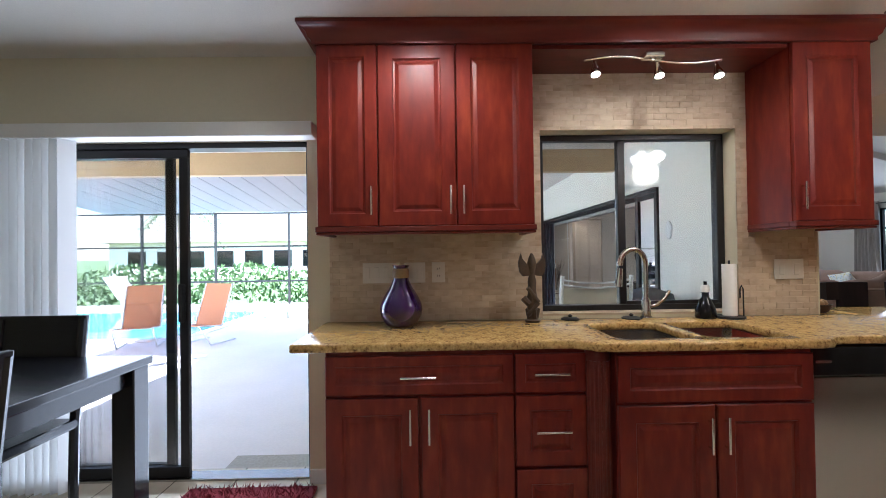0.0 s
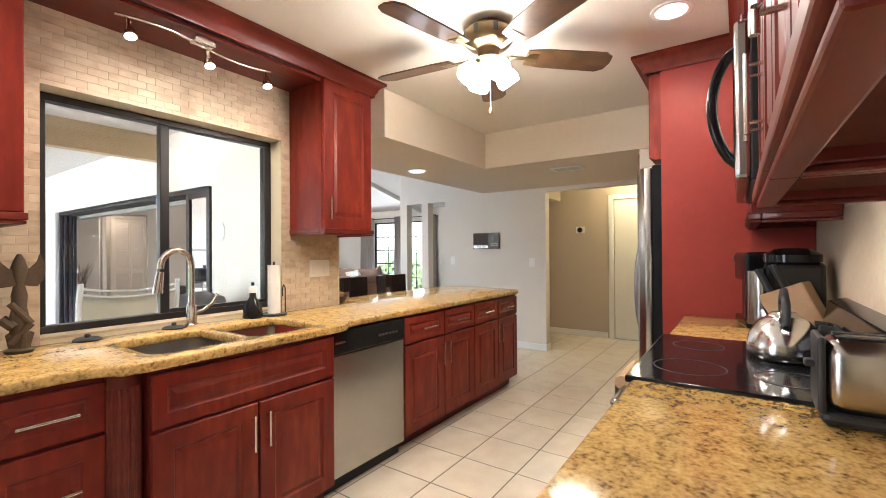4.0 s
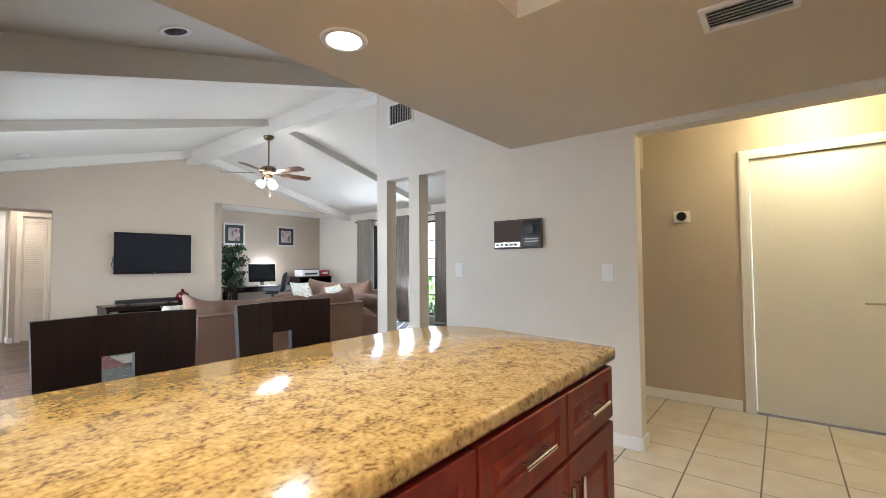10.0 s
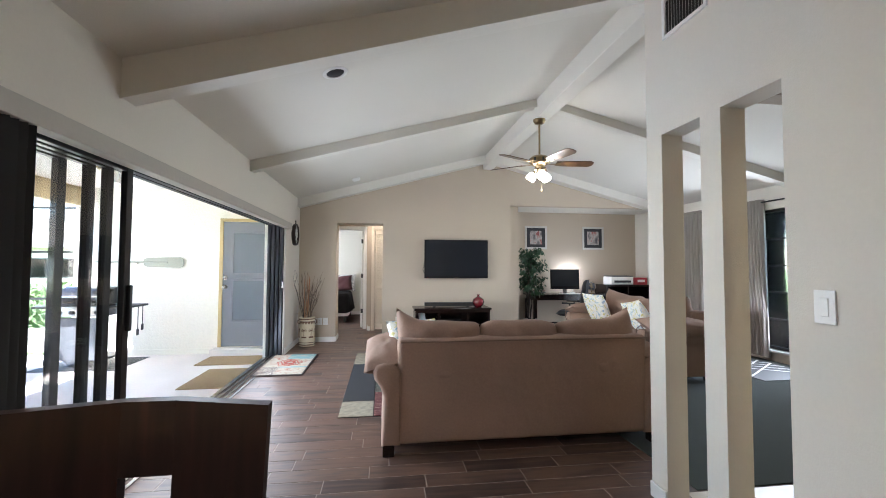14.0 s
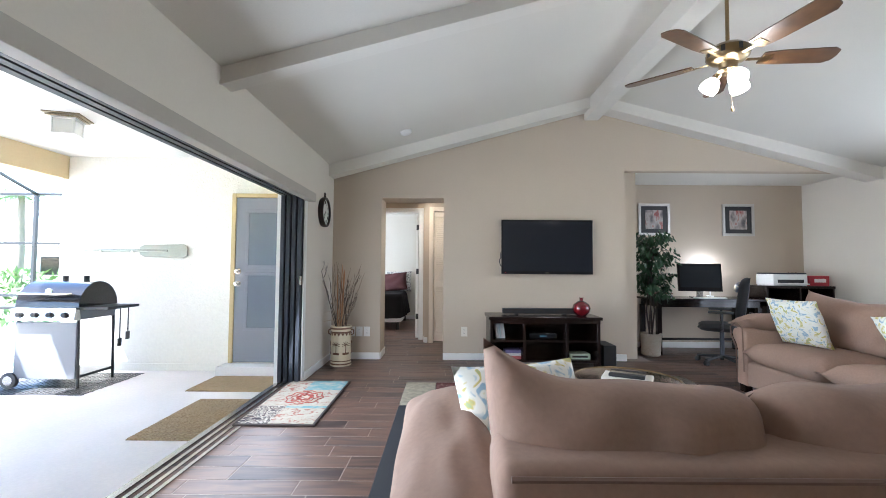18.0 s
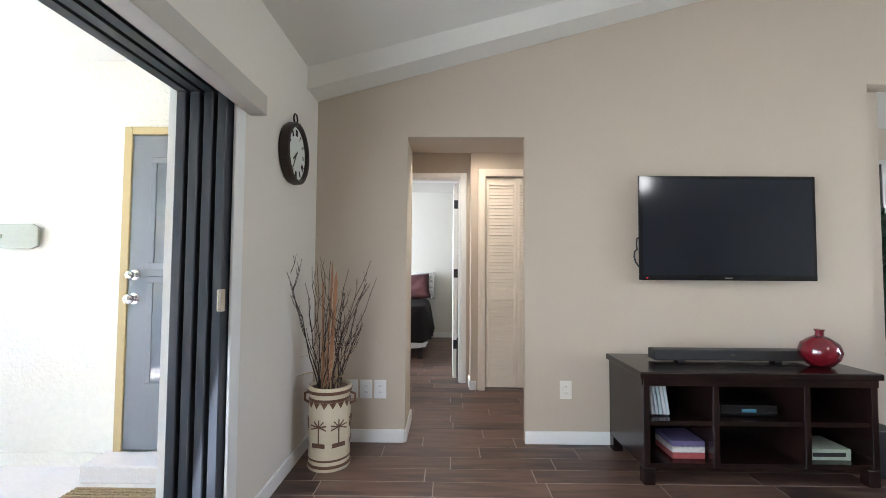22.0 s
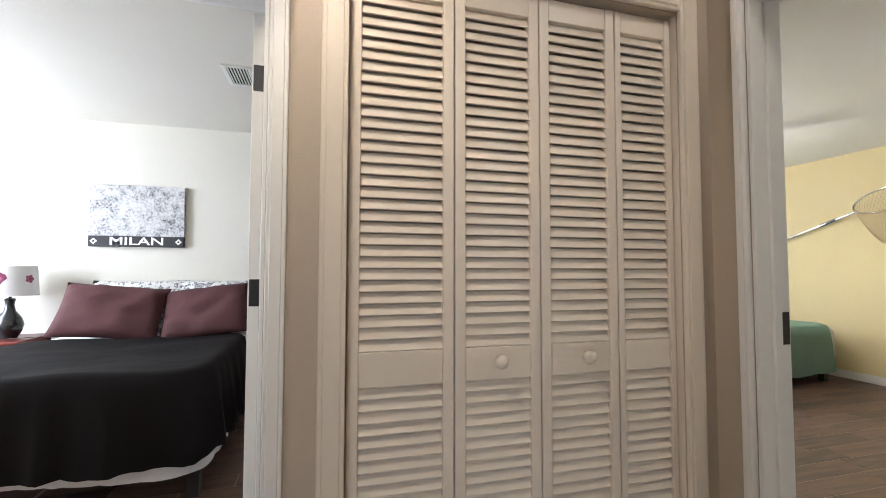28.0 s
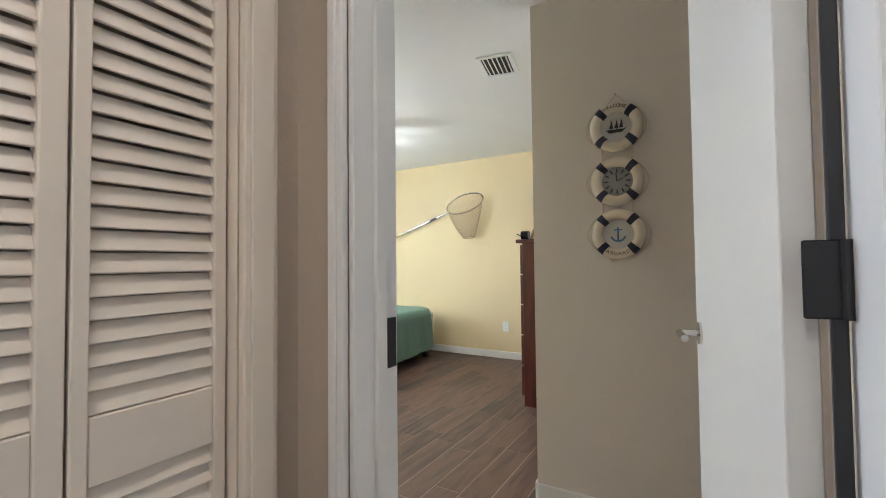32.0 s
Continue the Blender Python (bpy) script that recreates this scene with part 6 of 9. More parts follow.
for k in range(5):
    b = part("blade", bm_box(0.14, 0.62, -0.06, 0.06, -0.006, 0.0, 0.002), M_BRONZE, lf)
    b.matrix_local = Matrix.Rotation(radians(20 + 72 * k), 4, "Z") @ pose(0, 0, -0.19, 8)

# wide pocketing slider between living room and lanai
sl = tagged(new("door_4"), "wide multi-panel bronze sliding glass door, stacked open", "sliding door", kind="structure")
TR = (2.335, 2.278, 2.22, 2.163)
for k, x in enumerate(TR):
    part("floor_track", bm_box(x - 0.012, x + 0.012, 3.81, 8.42, -0.006, 0.008), M_STEEL, sl)
    part("head_track", bm_box(x - 0.02, x + 0.02, 3.81, 8.42, 1.885, 1.922), M_BLACKM, sl)
    y1 = (4.54, 4.46, 4.40, 4.27)[k]
    y0 = y1 - 1.28 if k < 3 else 3.81
    bm = bmesh.new()
    for b in ((y0, y0 + 0.06, 0.01, 1.885), (y1 - 0.06, y1, 0.01, 1.885), (y0 + 0.06, y1 - 0.06, 0.01, 0.09), (y0 + 0.06, y1 - 0.06, 1.83, 1.885)):
        bm_box(x - 0.017, x + 0.017, b[0], b[1], b[2], b[3], 0.003, 1, bm)
    sh = part("sash", bm, M_BRONZE, sl)
    b = bmesh.new()
    b.faces.new([b.verts.new((x, yy, zz)) for yy, zz in ((y0 + 0.06, 0.09), (y1 - 0.06, 0.09), (y1 - 0.06, 1.83), (y0 + 0.06, 1.83))])
    p = part("pane", b, M_GLASS, sh)
    p.visible_shadow = False
    part("jamb_stile", bm_box(x - 0.02, x + 0.02, 8.30, 8.42, 0.008, 1.885, 0.004), M_GREYM, sl)
part("head_plate", bm_box(2.12, 2.366, 3.81, 8.42, 1.9225, 1.9285), M_BRONZE, sl)
part("sill_plate", bm_box(2.11, 2.368, 3.81, 8.42, -0.012, -0.005), M_STEEL, sl)
part("latch", bm_box(2.355, 2.372, 8.26, 8.30, 0.98, 1.07, 0.004), M_CHROME, sl)
part("pull_handle", bm_box(2.352, 2.378, 4.50, 4.525, 0.92, 1.18, 0.006, 2), M_BRONZE, sl)
solid("trim_slider_jamb", bm_box(2.362, 2.374, 8.345, 8.43, 0, 1.90, 0.002), M_WHITE, "white jamb strip beside the stacked slider", "door trim", "structure")
solid("trim_slider_jamb", bm_box(2.10, 2.14, 8.32, 8.43, LZ, 1.93, 0.002), M_WHITE, "white outer jamb of the slider", "door trim", "structure")
solid("trim_slider_valance", bm_box(2.372, 2.45, 2.7, 8.47, 1.842, 1.932, 0.003), mat("valance_beige", (0.44, 0.41, 0.36), 0.5, grain=0.04), "beige-grey metal valance box over the slider", "valance", "structure")
vb2 = thing("vertical_blind", "stack of charcoal vertical blind slats drawn beside the slider", "blind", (2.412, 2.72, 0.02))
dsl = mat("blind_charcoal", (0.03, 0.032, 0.036), 0.7, grain=0.15, scale=200)
for k in range(24):
    s = part("slat", bm_box(-0.036, 0.036, -0.001, 0.001, 0.0, 1.885), dsl, vb2)
    s.location, s.rotation_euler = (0, k * 0.042, 0), (0, 0, radians(35 + 6 * math.sin(k * 1.3)))


# ---- living room ----
def bm_cushion(w, d, t, n=14, power=3.0, sag=0.0, bm=None, m=None, wob=0.0, seed=0.0):
    """A stuffed cushion, w by d, thickness t, in the xy plane."""
    b = bmesh.new()
    top, bot = {}, {}
    for i in range(n + 1):
        for j in range(n + 1):
            u, v = 2 * i / n - 1, 2 * j / n - 1
            h = max(0.0, (1 - abs(u) ** power)) ** 0.5 * max(0.0, (1 - abs(v) ** power)) ** 0.5
            pin = 1 - 0.06 * (1 - abs(u)) * abs(v) ** 4 - 0.0
            x, y = u * w / 2 * (1 - 0.05 * (1 - v * v) * abs(u) ** 6), v * d / 2 * (1 - 0.05 * (1 - u * u) * abs(v) ** 6)
            q = wob * noise.noise(Vector((u * 2.2 + seed, v * 2.2, seed)))
            z = t / 2 * h + sag * (u * u - 1) * 0.5
            top[i, j] = b.verts.new((x, y, z + q * h))
            bot[i, j] = top[i, j] if i in (0, n) or j in (0, n) else b.verts.new((x, y, -t / 2 * h + sag * (u * u - 1) * 0.5 + q * h))
    for i in range(n):
        for j in range(n):
            b.faces.new((top[i, j], top[i + 1, j], top[i + 1, j + 1], top[i, j + 1]))
            f = [bot[i, j], bot[i, j + 1], bot[i + 1, j + 1], bot[i + 1, j]]
            try:
                b.faces.new(f)
            except ValueError:
                pass
    if m is not None:
        bmesh.ops.transform(b, matrix=m, verts=b.verts)
    return b if bm is None else join(bm, b)


M_FLORAL = blend_mat("floral_pillow", [(0.34, (0.33, 0.46, 0.56)), (0.42, (0.78, 0.77, 0.70)), (0.56, (0.80, 0.79, 0.73)), (0.64, (0.62, 0.52, 0.18)), (0.72, (0.42, 0.48, 0.24))], 19, rough=0.9, detail=1, distort=1.2)


def sofa(name, label, at, rz, w, seats, pillows):
    """Faces +y before its turn, back along y = 0, from x = 0 to w."""
    s = thing(name, label, "sofa", at, rz, "microsuede sofas")
    a = 0.22
    bm = bm_box(a - 0.02, w - a + 0.02, 0.0, 0.20, 0.07, 0.79, 0.035, 4)
    for v in bm.verts:
        v.co.y -= 0.05 * max(0, (v.co.z - 0.3)) - 0.02
    part("back", bm, M_SOFA, s, "", 50)
    part("piping", bm_tube([(a, -0.024, 0.775), (w / 2, -0.026, 0.778), (w - a, -0.024, 0.775)], 0.006, 6), M_SOFAD, s)
    part("base", bm_box(a - 0.02, w - a + 0.02, 0.15, 0.86, 0.07, 0.30, 0.03, 3), M_SOFA, s, "", 50)
    for sgn, x0 in ((-1, a), (1, w - a)):
        prof = []
        for u, z in ((0.0, 0.07), (0.13, 0.07), (0.12, 0.25), (0.115, 0.40), (0.14, 0.47), (0.18, 0.52), (0.19, 0.57), (0.17, 0.61), (0.12, 0.625), (0.05, 0.62), (0.0, 0.58)):
            prof.append((x0 + sgn * u, z))
        bm = bm_prism(prof if sgn > 0 else prof[::-1], "y", 0.0, 0.88)
        bmesh.ops.bevel(bm, geom=[e for e in bm.edges if abs(e.verts[0].co.y - e.verts[1].co.y) < 1e-5], offset=0.03, segments=3, profile=0.5, affect="EDGES")
        for v in bm.verts:
            v.co.z -= 0.05 * max(0.0, (v.co.y - 0.5)) if v.co.z > 0.4 else 0
        arm = part("arm", bm, M_SOFA, s, "", 60)
        part("arm_pad", bm_cushion(0.30, 0.86, 0.19, 16, 2.6, 0, None, pose(x0 + sgn * 0.115, 0.44, 0.635, 4, sgn * 14, 0), 0.022, 3 + sgn), M_SOFA, arm, "plump padded arm top", 70)
        part("arm_front", bm_tube([(x0 + sgn * 0.12, 0.875, 0.12), (x0 + sgn * 0.125, 0.88, 0.42), (x0 + sgn * 0.19, 0.88, 0.52), (x0 + sgn * 0.20, 0.88, 0.60), (x0 + sgn * 0.12, 0.88, 0.655), (x0 + sgn * 0.03, 0.88, 0.60), (x0 + sgn * 0.02, 0.88, 0.2)], 0.006, 6), M_SOFAD, arm, "", 60)
    sw = (w - 2 * a) / seats
    for k in range(seats):
        cx = a + sw * (k + 0.5)
        part("seat_cushion", bm_cushion(sw - 0.01, 0.70, 0.22, 12, 6, 0, None, pose(cx, 0.56, 0.39), 0.01, k), M_SOFA, s, "", 70)
    bw = (w - 2 * a) / seats
    for k in range(seats):
        cx = a + bw * (k + 0.5)
        bm = bm_cushion(bw + 0.035, 0.50, 0.30, 22, 4, 0, None, None, 0.03, 5 + k * 1.7)
        ear = -1 if k == 0 else 1 if k == seats - 1 else 0
        for v in bm.verts:
            u, q = v.co.x / (bw / 2), v.co.y / 0.25
            side = ear * u if ear else 0.0
            corner = (abs(u) * abs(q)) ** 3
            v.co.x *= 1 - 0.07 * corner
            v.co.y *= 1 - (0.04 if side > 0 else 0.14) * corner
            if q > 0:
                v.co.y += q * (0.085 * max(0.0, side) ** 2.4 - 0.010 * math.sin(3.1 * u + 2 * k) ** 2)
                v.co.x += ear * 0.03 * q * max(0.0, side) ** 2
            v.co.z += 0.006 * math.sin(14 * u + 9 * q + k) * (1 - abs(q)) + 0.010 * math.sin(7 * u - 6 * q + k) * max(0.0, side) * max(0.0, q)
        bmesh.ops.transform(bm, matrix=pose(cx, 0.185, 0.660, 76), verts=bm.verts)
        part("back_cushion", bm, M_SOFA, s, "", 70)
    for fx, fy in ((0.14, 0.04), (w - 0.14, 0.04), (0.14, 0.82), (w - 0.14, 0.82)):
        part("foot", bm_box(fx - 0.04, fx + 0.04, fy - 0.035, fy + 0.035, 0, 0.075, 0.006, 2), M_ESPR, s, "dark wooden foot")
    for k, (px, py, pz, rx, ry, rz2, sz) in enumerate(pillows):
        p = solid("throw_pillow", bm_cushion(sz, sz, 0.15, 14, 2.6, 0, None, None, 0.02, 9 + k), M_FLORAL, "white throw pillow with yellow and blue blossoms on the sofa", "pillow", smooth=70, group="throw pillows")
        p.matrix_world = pose(*at, 0, 0, rz) @ pose(px, py, pz, rx, ry, rz2)
    return s


sofa("sofa", "long brown microsuede sofa with its back to the kitchen", (3.71, 4.80, 0), 0, 2.24, 3, [(0.36, 0.50, 0.66, 62, 0, 20, 0.44)])
sofa("sofa", "brown microsuede sofa with rolled arms before the window", (7.52, 6.17, 0), 90, 2.12, 2, [(1.62, 0.60, 0.70, 66, 0, 12, 0.45), (0.72, 0.52, 0.68, 62, 10, 0, 0.42)])

# patchwork rug
rug = thing("area_rug", "patchwork area rug in black, cream, red and olive", "rug", (3.43, 5.62, 0))
M_RUGS = {
    "k": mat("rug_black", (0.018, 0.018, 0.02), 0.95, grain=0.3, scale=150),
    "c": blend_mat("rug_cream", [(0.35, (0.21, 0.185, 0.135)), (0.65, (0.30, 0.27, 0.20))], 24, rough=0.95),
    "r": blend_mat("rug_red", [(0.38, (0.075, 0.014, 0.014)), (0.55, (0.12, 0.035, 0.032)), (0.68, (0.22, 0.14, 0.11))], 20, rough=0.95, distort=1.5),
    "o": blend_mat("rug_olive", [(0.38, (0.04, 0.04, 0.03)), (0.55, (0.075, 0.075, 0.055)), (0.70, (0.17, 0.165, 0.13))], 18, rough=0.95, distort=1.5),
    "t": blend_mat("rug_tan", [(0.35, (0.20, 0.15, 0.09)), (0.65, (0.30, 0.24, 0.15))], 20, rough=0.95)}
part("backing", bm_box(0, 2.45, 0, 2.72, 0, 0.005), M_RUGS["k"], rug)
cols = [(0.0, 0.30, [(0.0, 0.42, "c"), (0.42, 2.0, "k"), (2.0, 2.72, "c")]), (0.30, 0.72, [(0.0, 0.7, "r"), (0.7, 1.6, "o"), (1.6, 2.72, "r")]), (0.72, 1.10, [(0, 0.9, "o"), (0.9, 1.8, "k"), (1.8, 2.42, "c"), (2.42, 2.72, "o")]),
        (1.10, 1.75, [(0, 1.2, "r"), (1.2, 2.42, "t"), (2.42, 2.72, "o")]), (1.75, 2.45, [(0, 1.4, "k"), (1.4, 2.42, "c"), (2.42, 2.72, "o")])]
for x0, x1, rows in cols:
    for y0, y1, kk in rows:
        part("patch", bm_box(x0 + 0.003, x1 - 0.003, y0 + 0.003, y1 - 0.003, 0.004, 0.012, 0.002), M_RUGS[kk], rug)

ct = thing("coffee_table", "low espresso coffee table with slate-brown inlaid top", "coffee table", (4.18, 5.98, 0.012))
part("tabletop", bm_box(0, 1.25, 0, 0.98, 0.37, 0.42, 0.008, 2), M_ESPR, ct)
part("inlay", bm_box(0.10, 1.15, 0.10, 0.88, 0.42, 0.4235), blend_mat("slate_brown", [(0.35, (0.03, 0.018, 0.012)), (0.6, (0.11, 0.055, 0.03)), (0.75, (0.20, 0.12, 0.07))], 7, rough=0.2, distort=1.0), ct, "mottled slate inlay")
for lx, ly in ((0.06, 0.06), (1.19, 0.06), (0.06, 0.92), (1.19, 0.92)):
    part("leg", bm_box(lx - 0.05, lx + 0.05, ly - 0.05, ly + 0.05, 0, 0.37, 0.006, 2), M_ESPR, ct)
part("shelf", bm_box(0.1, 1.15, 0.1, 0.88, 0.10, 0.125), M_ESPR, ct)
CTZ = 0.4355
tr = thing("serving_tray", "round dark marbled turntable tray with a gold rim", "tray", (4.93, 6.66, CTZ))
part("foot", bm_cyl(0.12, 0, 0.03, None, 24), M_ESPR, tr)
part("plate", bm_lathe([(0.29, 0.03), (0.305, 0.04), (0.305, 0.05), (0.29, 0.052), (0, 0.052)], 44), blend_mat("marble_brown", [(0.35, (0.03, 0.02, 0.015)), (0.6, (0.10, 0.05, 0.03)), (0.8, (0.25, 0.16, 0.1))], 10, rough=0.12, distort=1.5), tr, "", 40)
part("rim", bm_tube([(0.31 * math.cos(radians(a)), 0.31 * math.sin(radians(a)), 0.048) for a in range(0, 360, 10)], 0.008, 8, None, True), M_BRASS, tr, "thin brass rim", 60)
rc = thing("remote_tray", "cream caddy with remote controls on the turntable", "remote caddy", (4.92, 6.62, CTZ + 0.0525), -28)
part("caddy", bm_box(-0.14, 0.14, -0.09, 0.09, 0, 0.025, 0.006, 2), M_PLATE, rc)
for k, mm in enumerate((M_BLACKM, M_STEEL, M_BLACKM)):
    part("remote", bm_box(-0.10, 0.10, -0.07 + 0.05 * k, -0.03 + 0.05 * k, 0.025, 0.045, 0.005, 2), mm, rc)
bk = thing("magazine_stack", "small stack of magazines on the coffee table", "magazines", (4.25, 6.60, CTZ), -12)
for k, cc in enumerate(((0.6, 0.58, 0.55), (0.25, 0.1, 0.1), (0.7, 0.7, 0.68), (0.7, 0.7, 0.72), (0.10, 0.06, 0.07))):
    b = part("magazine", bm_box(-0.065, 0.065, -0.05, 0.05, 0.012 * k, 0.012 * k + 0.011, 0.002), mat("magazine_cover", cc, 0.35), bk)
    b.rotation_euler = (0, 0, radians(7 * math.sin(k * 2)))

# television, stand and what stands on it
tv = thing("television", "large black flat-screen television mounted on the tan wall", "television", (4.52, 9.39, 1.09))
part("body", bm_box(0.03, 1.12, 0, 0.035, 0.03, 0.655, 0.012, 2), M_BLACK, tv)
part("bezel", bm_box(0.0, 1.15, -0.012, 0.004, 0.0, 0.685, 0.005, 2), M_BLACK, tv)
part("screen", bm_box(0.022, 1.128, -0.0145, -0.011, 0.035, 0.662), mat("tv_screen", (0.014, 0.016, 0.021), 0.12, spec=0.4), tv, "dark glossy screen")
part("badge", bm_box(0.55, 0.60, -0.0142, -0.0115, 0.012, 0.02), M_STEEL, tv)
part("wall_mount", bm_box(0.35, 0.8, 0.035, 0.079, 0.2, 0.5), M_BLACKM, tv)
part("cable", bm_tube([(0.04, 0.015, 0.30), (-0.004, 0.015, 0.27), (-0.007, 0.015, 0.23), (-0.003, 0.015, 0.20), (-0.018, 0.02, 0.185), (-0.020, 0.02, 0.15), (-0.010, 0.02, 0.115), (0.012, 0.02, 0.085), (0.05, 0.02, 0.075)], 0.0055, 8), M_BLACKM, tv, "", 60)
part("standby_light", bm_box(0.045, 0.055, -0.0142, -0.0115, 0.012, 0.017), mat("red_led", (0.5, 0.02, 0.02), 0.4, emit=((1.0, 0.05, 0.05), 0.6)), tv, "small red standby light")
ts = thing("tv_stand", "espresso television stand with six open cubbies", "tv stand", (4.335, 8.935, 0))
part("top", bm_box(-0.02, 1.285, -0.015, 0.50, 0.57, 0.605, 0.006, 2), M_ESPR, ts)
for x0 in (0.0, 0.375, 0.865, 1.225):
    part("side_panel" if x0 in (0.0, 1.225) else "divider", bm_box(x0, x0 + 0.035, 0.0, 0.49, 0.09, 0.57, 0.003), M_ESPR, ts)
for z in (0.09, 0.315):
    part("shelf", bm_box(0.035, 1.225, 0.01, 0.48, z, z + 0.025), M_ESPR, ts)
part("back_panel", bm_box(0.0, 1.26, 0.48, 0.49, 0.09, 0.57), M_ESPR, ts)
part("rail", bm_box(0.0, 1.26, -0.005, 0.02, 0.53, 0.57), M_ESPR, ts)
for lx, ly in ((0.03, 0.03), (1.23, 0.03), (0.03, 0.46), (1.23, 0.46)):
    part("leg", bm_box(lx - 0.03, lx + 0.03, ly - 0.03, ly + 0.03, 0, 0.09, 0.003), M_ESPR, ts)
sbx = thing("soundbar", "long black soundbar on the television stand", "soundbar", (4.51, 9.17, 0.6055))
part("bar", bm_box(0, 0.92, 0, 0.09, 0.012, 0.075, 0.008, 2), M_BLACKM, sbx)
for x in (0.15, 0.73):
    part("foot", bm_box(x, x + 0.04, 0.02, 0.07, 0, 0.013), M_BLACKM, sbx)
part("badge", bm_box(0.45, 0.48, -0.001, 0.0005, 0.045, 0.052), M_STEEL, sbx)
rv = thing("vase", "round glossy oxblood vase on the television stand", "vase", (5.43, 9.10, 0.6055))
M_OXB = mat("oxblood_glaze", (0.13, 0.006, 0.012), 0.08, spec=0.7, coat=0.5)
part("body", bm_lathe([(0.045, 0), (0.06, 0.008), (0.095, 0.05), (0.105, 0.09), (0.09, 0.135), (0.05, 0.165), (0.022, 0.18)], 36), M_OXB, rv, "", 60)
part("neck", bm_lathe([(0.022, 0.178), (0.02, 0.20), (0.026, 0.21), (0.026, 0.215), (0.018, 0.214)], 24), M_OXB, rv, "", 60)
bb = thing("book_row", "leaning row of pale booklets in the stand", "books", (4.42, 9.02, 0.3405))
for k in range(5):
    b = part("book", bm_box(0, 0.016, 0, 0.14, 0, 0.17, 0.002), mat("booklet", (0.62 - 0.06 * (k % 3), 0.62, 0.64), 0.5), bb)
    b.matrix_local = pose(0.021 * k, 0, 0.006, 0, -8)
gb = thing("board_games", "stacked colourful boxes in the lower cubby", "boxes", (4.52, 9.0, 0.1155))
for k, cc in enumerate(((0.35, 0.08, 0.08), (0.5, 0.48, 0.46), (0.12, 0.1, 0.2))):
    part("box", bm_box(0, 0.18, 0, 0.2, 0.033 * k, 0.033 * k + 0.031, 0.002), mat("game_box", cc, 0.45, grain=0.5, scale=60), gb)
gb2 = thing("board_game", "long pale green game box in the lower cubby", "game box", (5.26, 9.0, 0.1155))
part("box", bm_box(0, 0.24, 0, 0.2, 0, 0.06, 0.002), mat("game_green", (0.42, 0.50, 0.40), 0.5, grain=0.3, scale=50), gb2)
part("title_bar", bm_box(0.03, 0.21, -0.002, 0.001, 0.02, 0.042), M_BLACKM, gb2)
cbx = thing("cable_box", "black set-top box in the stand's middle cubby", "set-top box", (4.80, 9.02, 0.3405))
part("case", bm_box(0, 0.32, 0, 0.22, 0.004, 0.065, 0.006, 2), M_BLACK, cbx)
part("display", bm_box(0.12, 0.2, -0.0015, 0.001, 0.025, 0.042), mat("blue_display", (0.05, 0.15, 0.2), 0.3), cbx)
part("antenna_box", bm_box(-0.06, -0.035, 0.03, 0.12, 0.0, 0.12, 0.003), M_GREYM, cbx)
sw2 = thing("subwoofer", "black subwoofer box beside the television stand", "subwoofer", (5.66, 9.02, 0))
part("case", bm_box(0, 0.15, 0, 0.36, 0.008, 0.27, 0.006, 2), M_BLACKM, sw2)
for x, y in ((0.03, 0.04), (0.12, 0.04), (0.03, 0.32), (0.12, 0.32)):
    part("foot", bm_cyl(0.012, 0, 0.009, None, 10, None, Matrix.Translation((x, y, 0))), M_BLACKM, sw2)

# door mat with a printed pattern of patches
dm = thing("door_mat", "patterned cushioned mat in cream, teal and red before the slider", "mat", (2.27, 7.14, 0))
part("edge", bm_box(0, 0.60, 0, 1.21, 0, 0.016, 0.005, 2), mat("mat_edge", (0.035, 0.022, 0.018), 0.7), dm, "dark bound edge")
M_MAT = [blend_mat("mat_cream", [(0.38, (0.28, 0.10, 0.07)), (0.44, (0.34, 0.30, 0.235)), (0.7, (0.40, 0.355, 0.28))], 16, rough=0.9, distort=1.5, detail=3),
         blend_mat("mat_teal", [(0.35, (0.30, 0.31, 0.27)), (0.5, (0.15, 0.27, 0.27)), (0.7, (0.11, 0.23, 0.245))], 14, rough=0.9, distort=1.0, detail=3),
         blend_mat("mat_dark", [(0.42, (0.03, 0.02, 0.025)), (0.52, (0.50, 0.45, 0.37)), (0.6, (0.06, 0.03, 0.03))], 18, rough=0.9, distort=2.0, detail=2),
         mat("mat_red", (0.32, 0.06, 0.045), 0.9, grain=0.25, scale=80)]
for x0, x1, y0, y1, k in ((0.02, 0.25, 0.02, 0.42, 2), (0.25, 0.58, 0.02, 0.36, 0), (0.02, 0.58, 0.42, 0.88, 0), (0.25, 0.58, 0.36, 0.42, 1), (0.02, 0.24, 0.88, 1.19, 0), (0.24, 0.58, 0.88, 1.19, 1)):
    part("patch", bm_box(x0, x1, y0, y1, 0.014, 0.0185), M_MAT[k], dm)
med = bmesh.new()
for r in (0.06, 0.105, 0.15):
    bm_tube([((r + 0.012 * math.cos(radians(8 * a))) * math.cos(radians(a)) + 0.32, (r + 0.012 * math.cos(radians(8 * a))) * 1.2 * math.sin(radians(a)) + 0.65, 0.0185) for a in range(0, 360, 6)], 0.0055 if r > 0.1 else 0.009, 5, med, True)
part("medallion", med, M_MAT[3], dm, "red printed medallion")

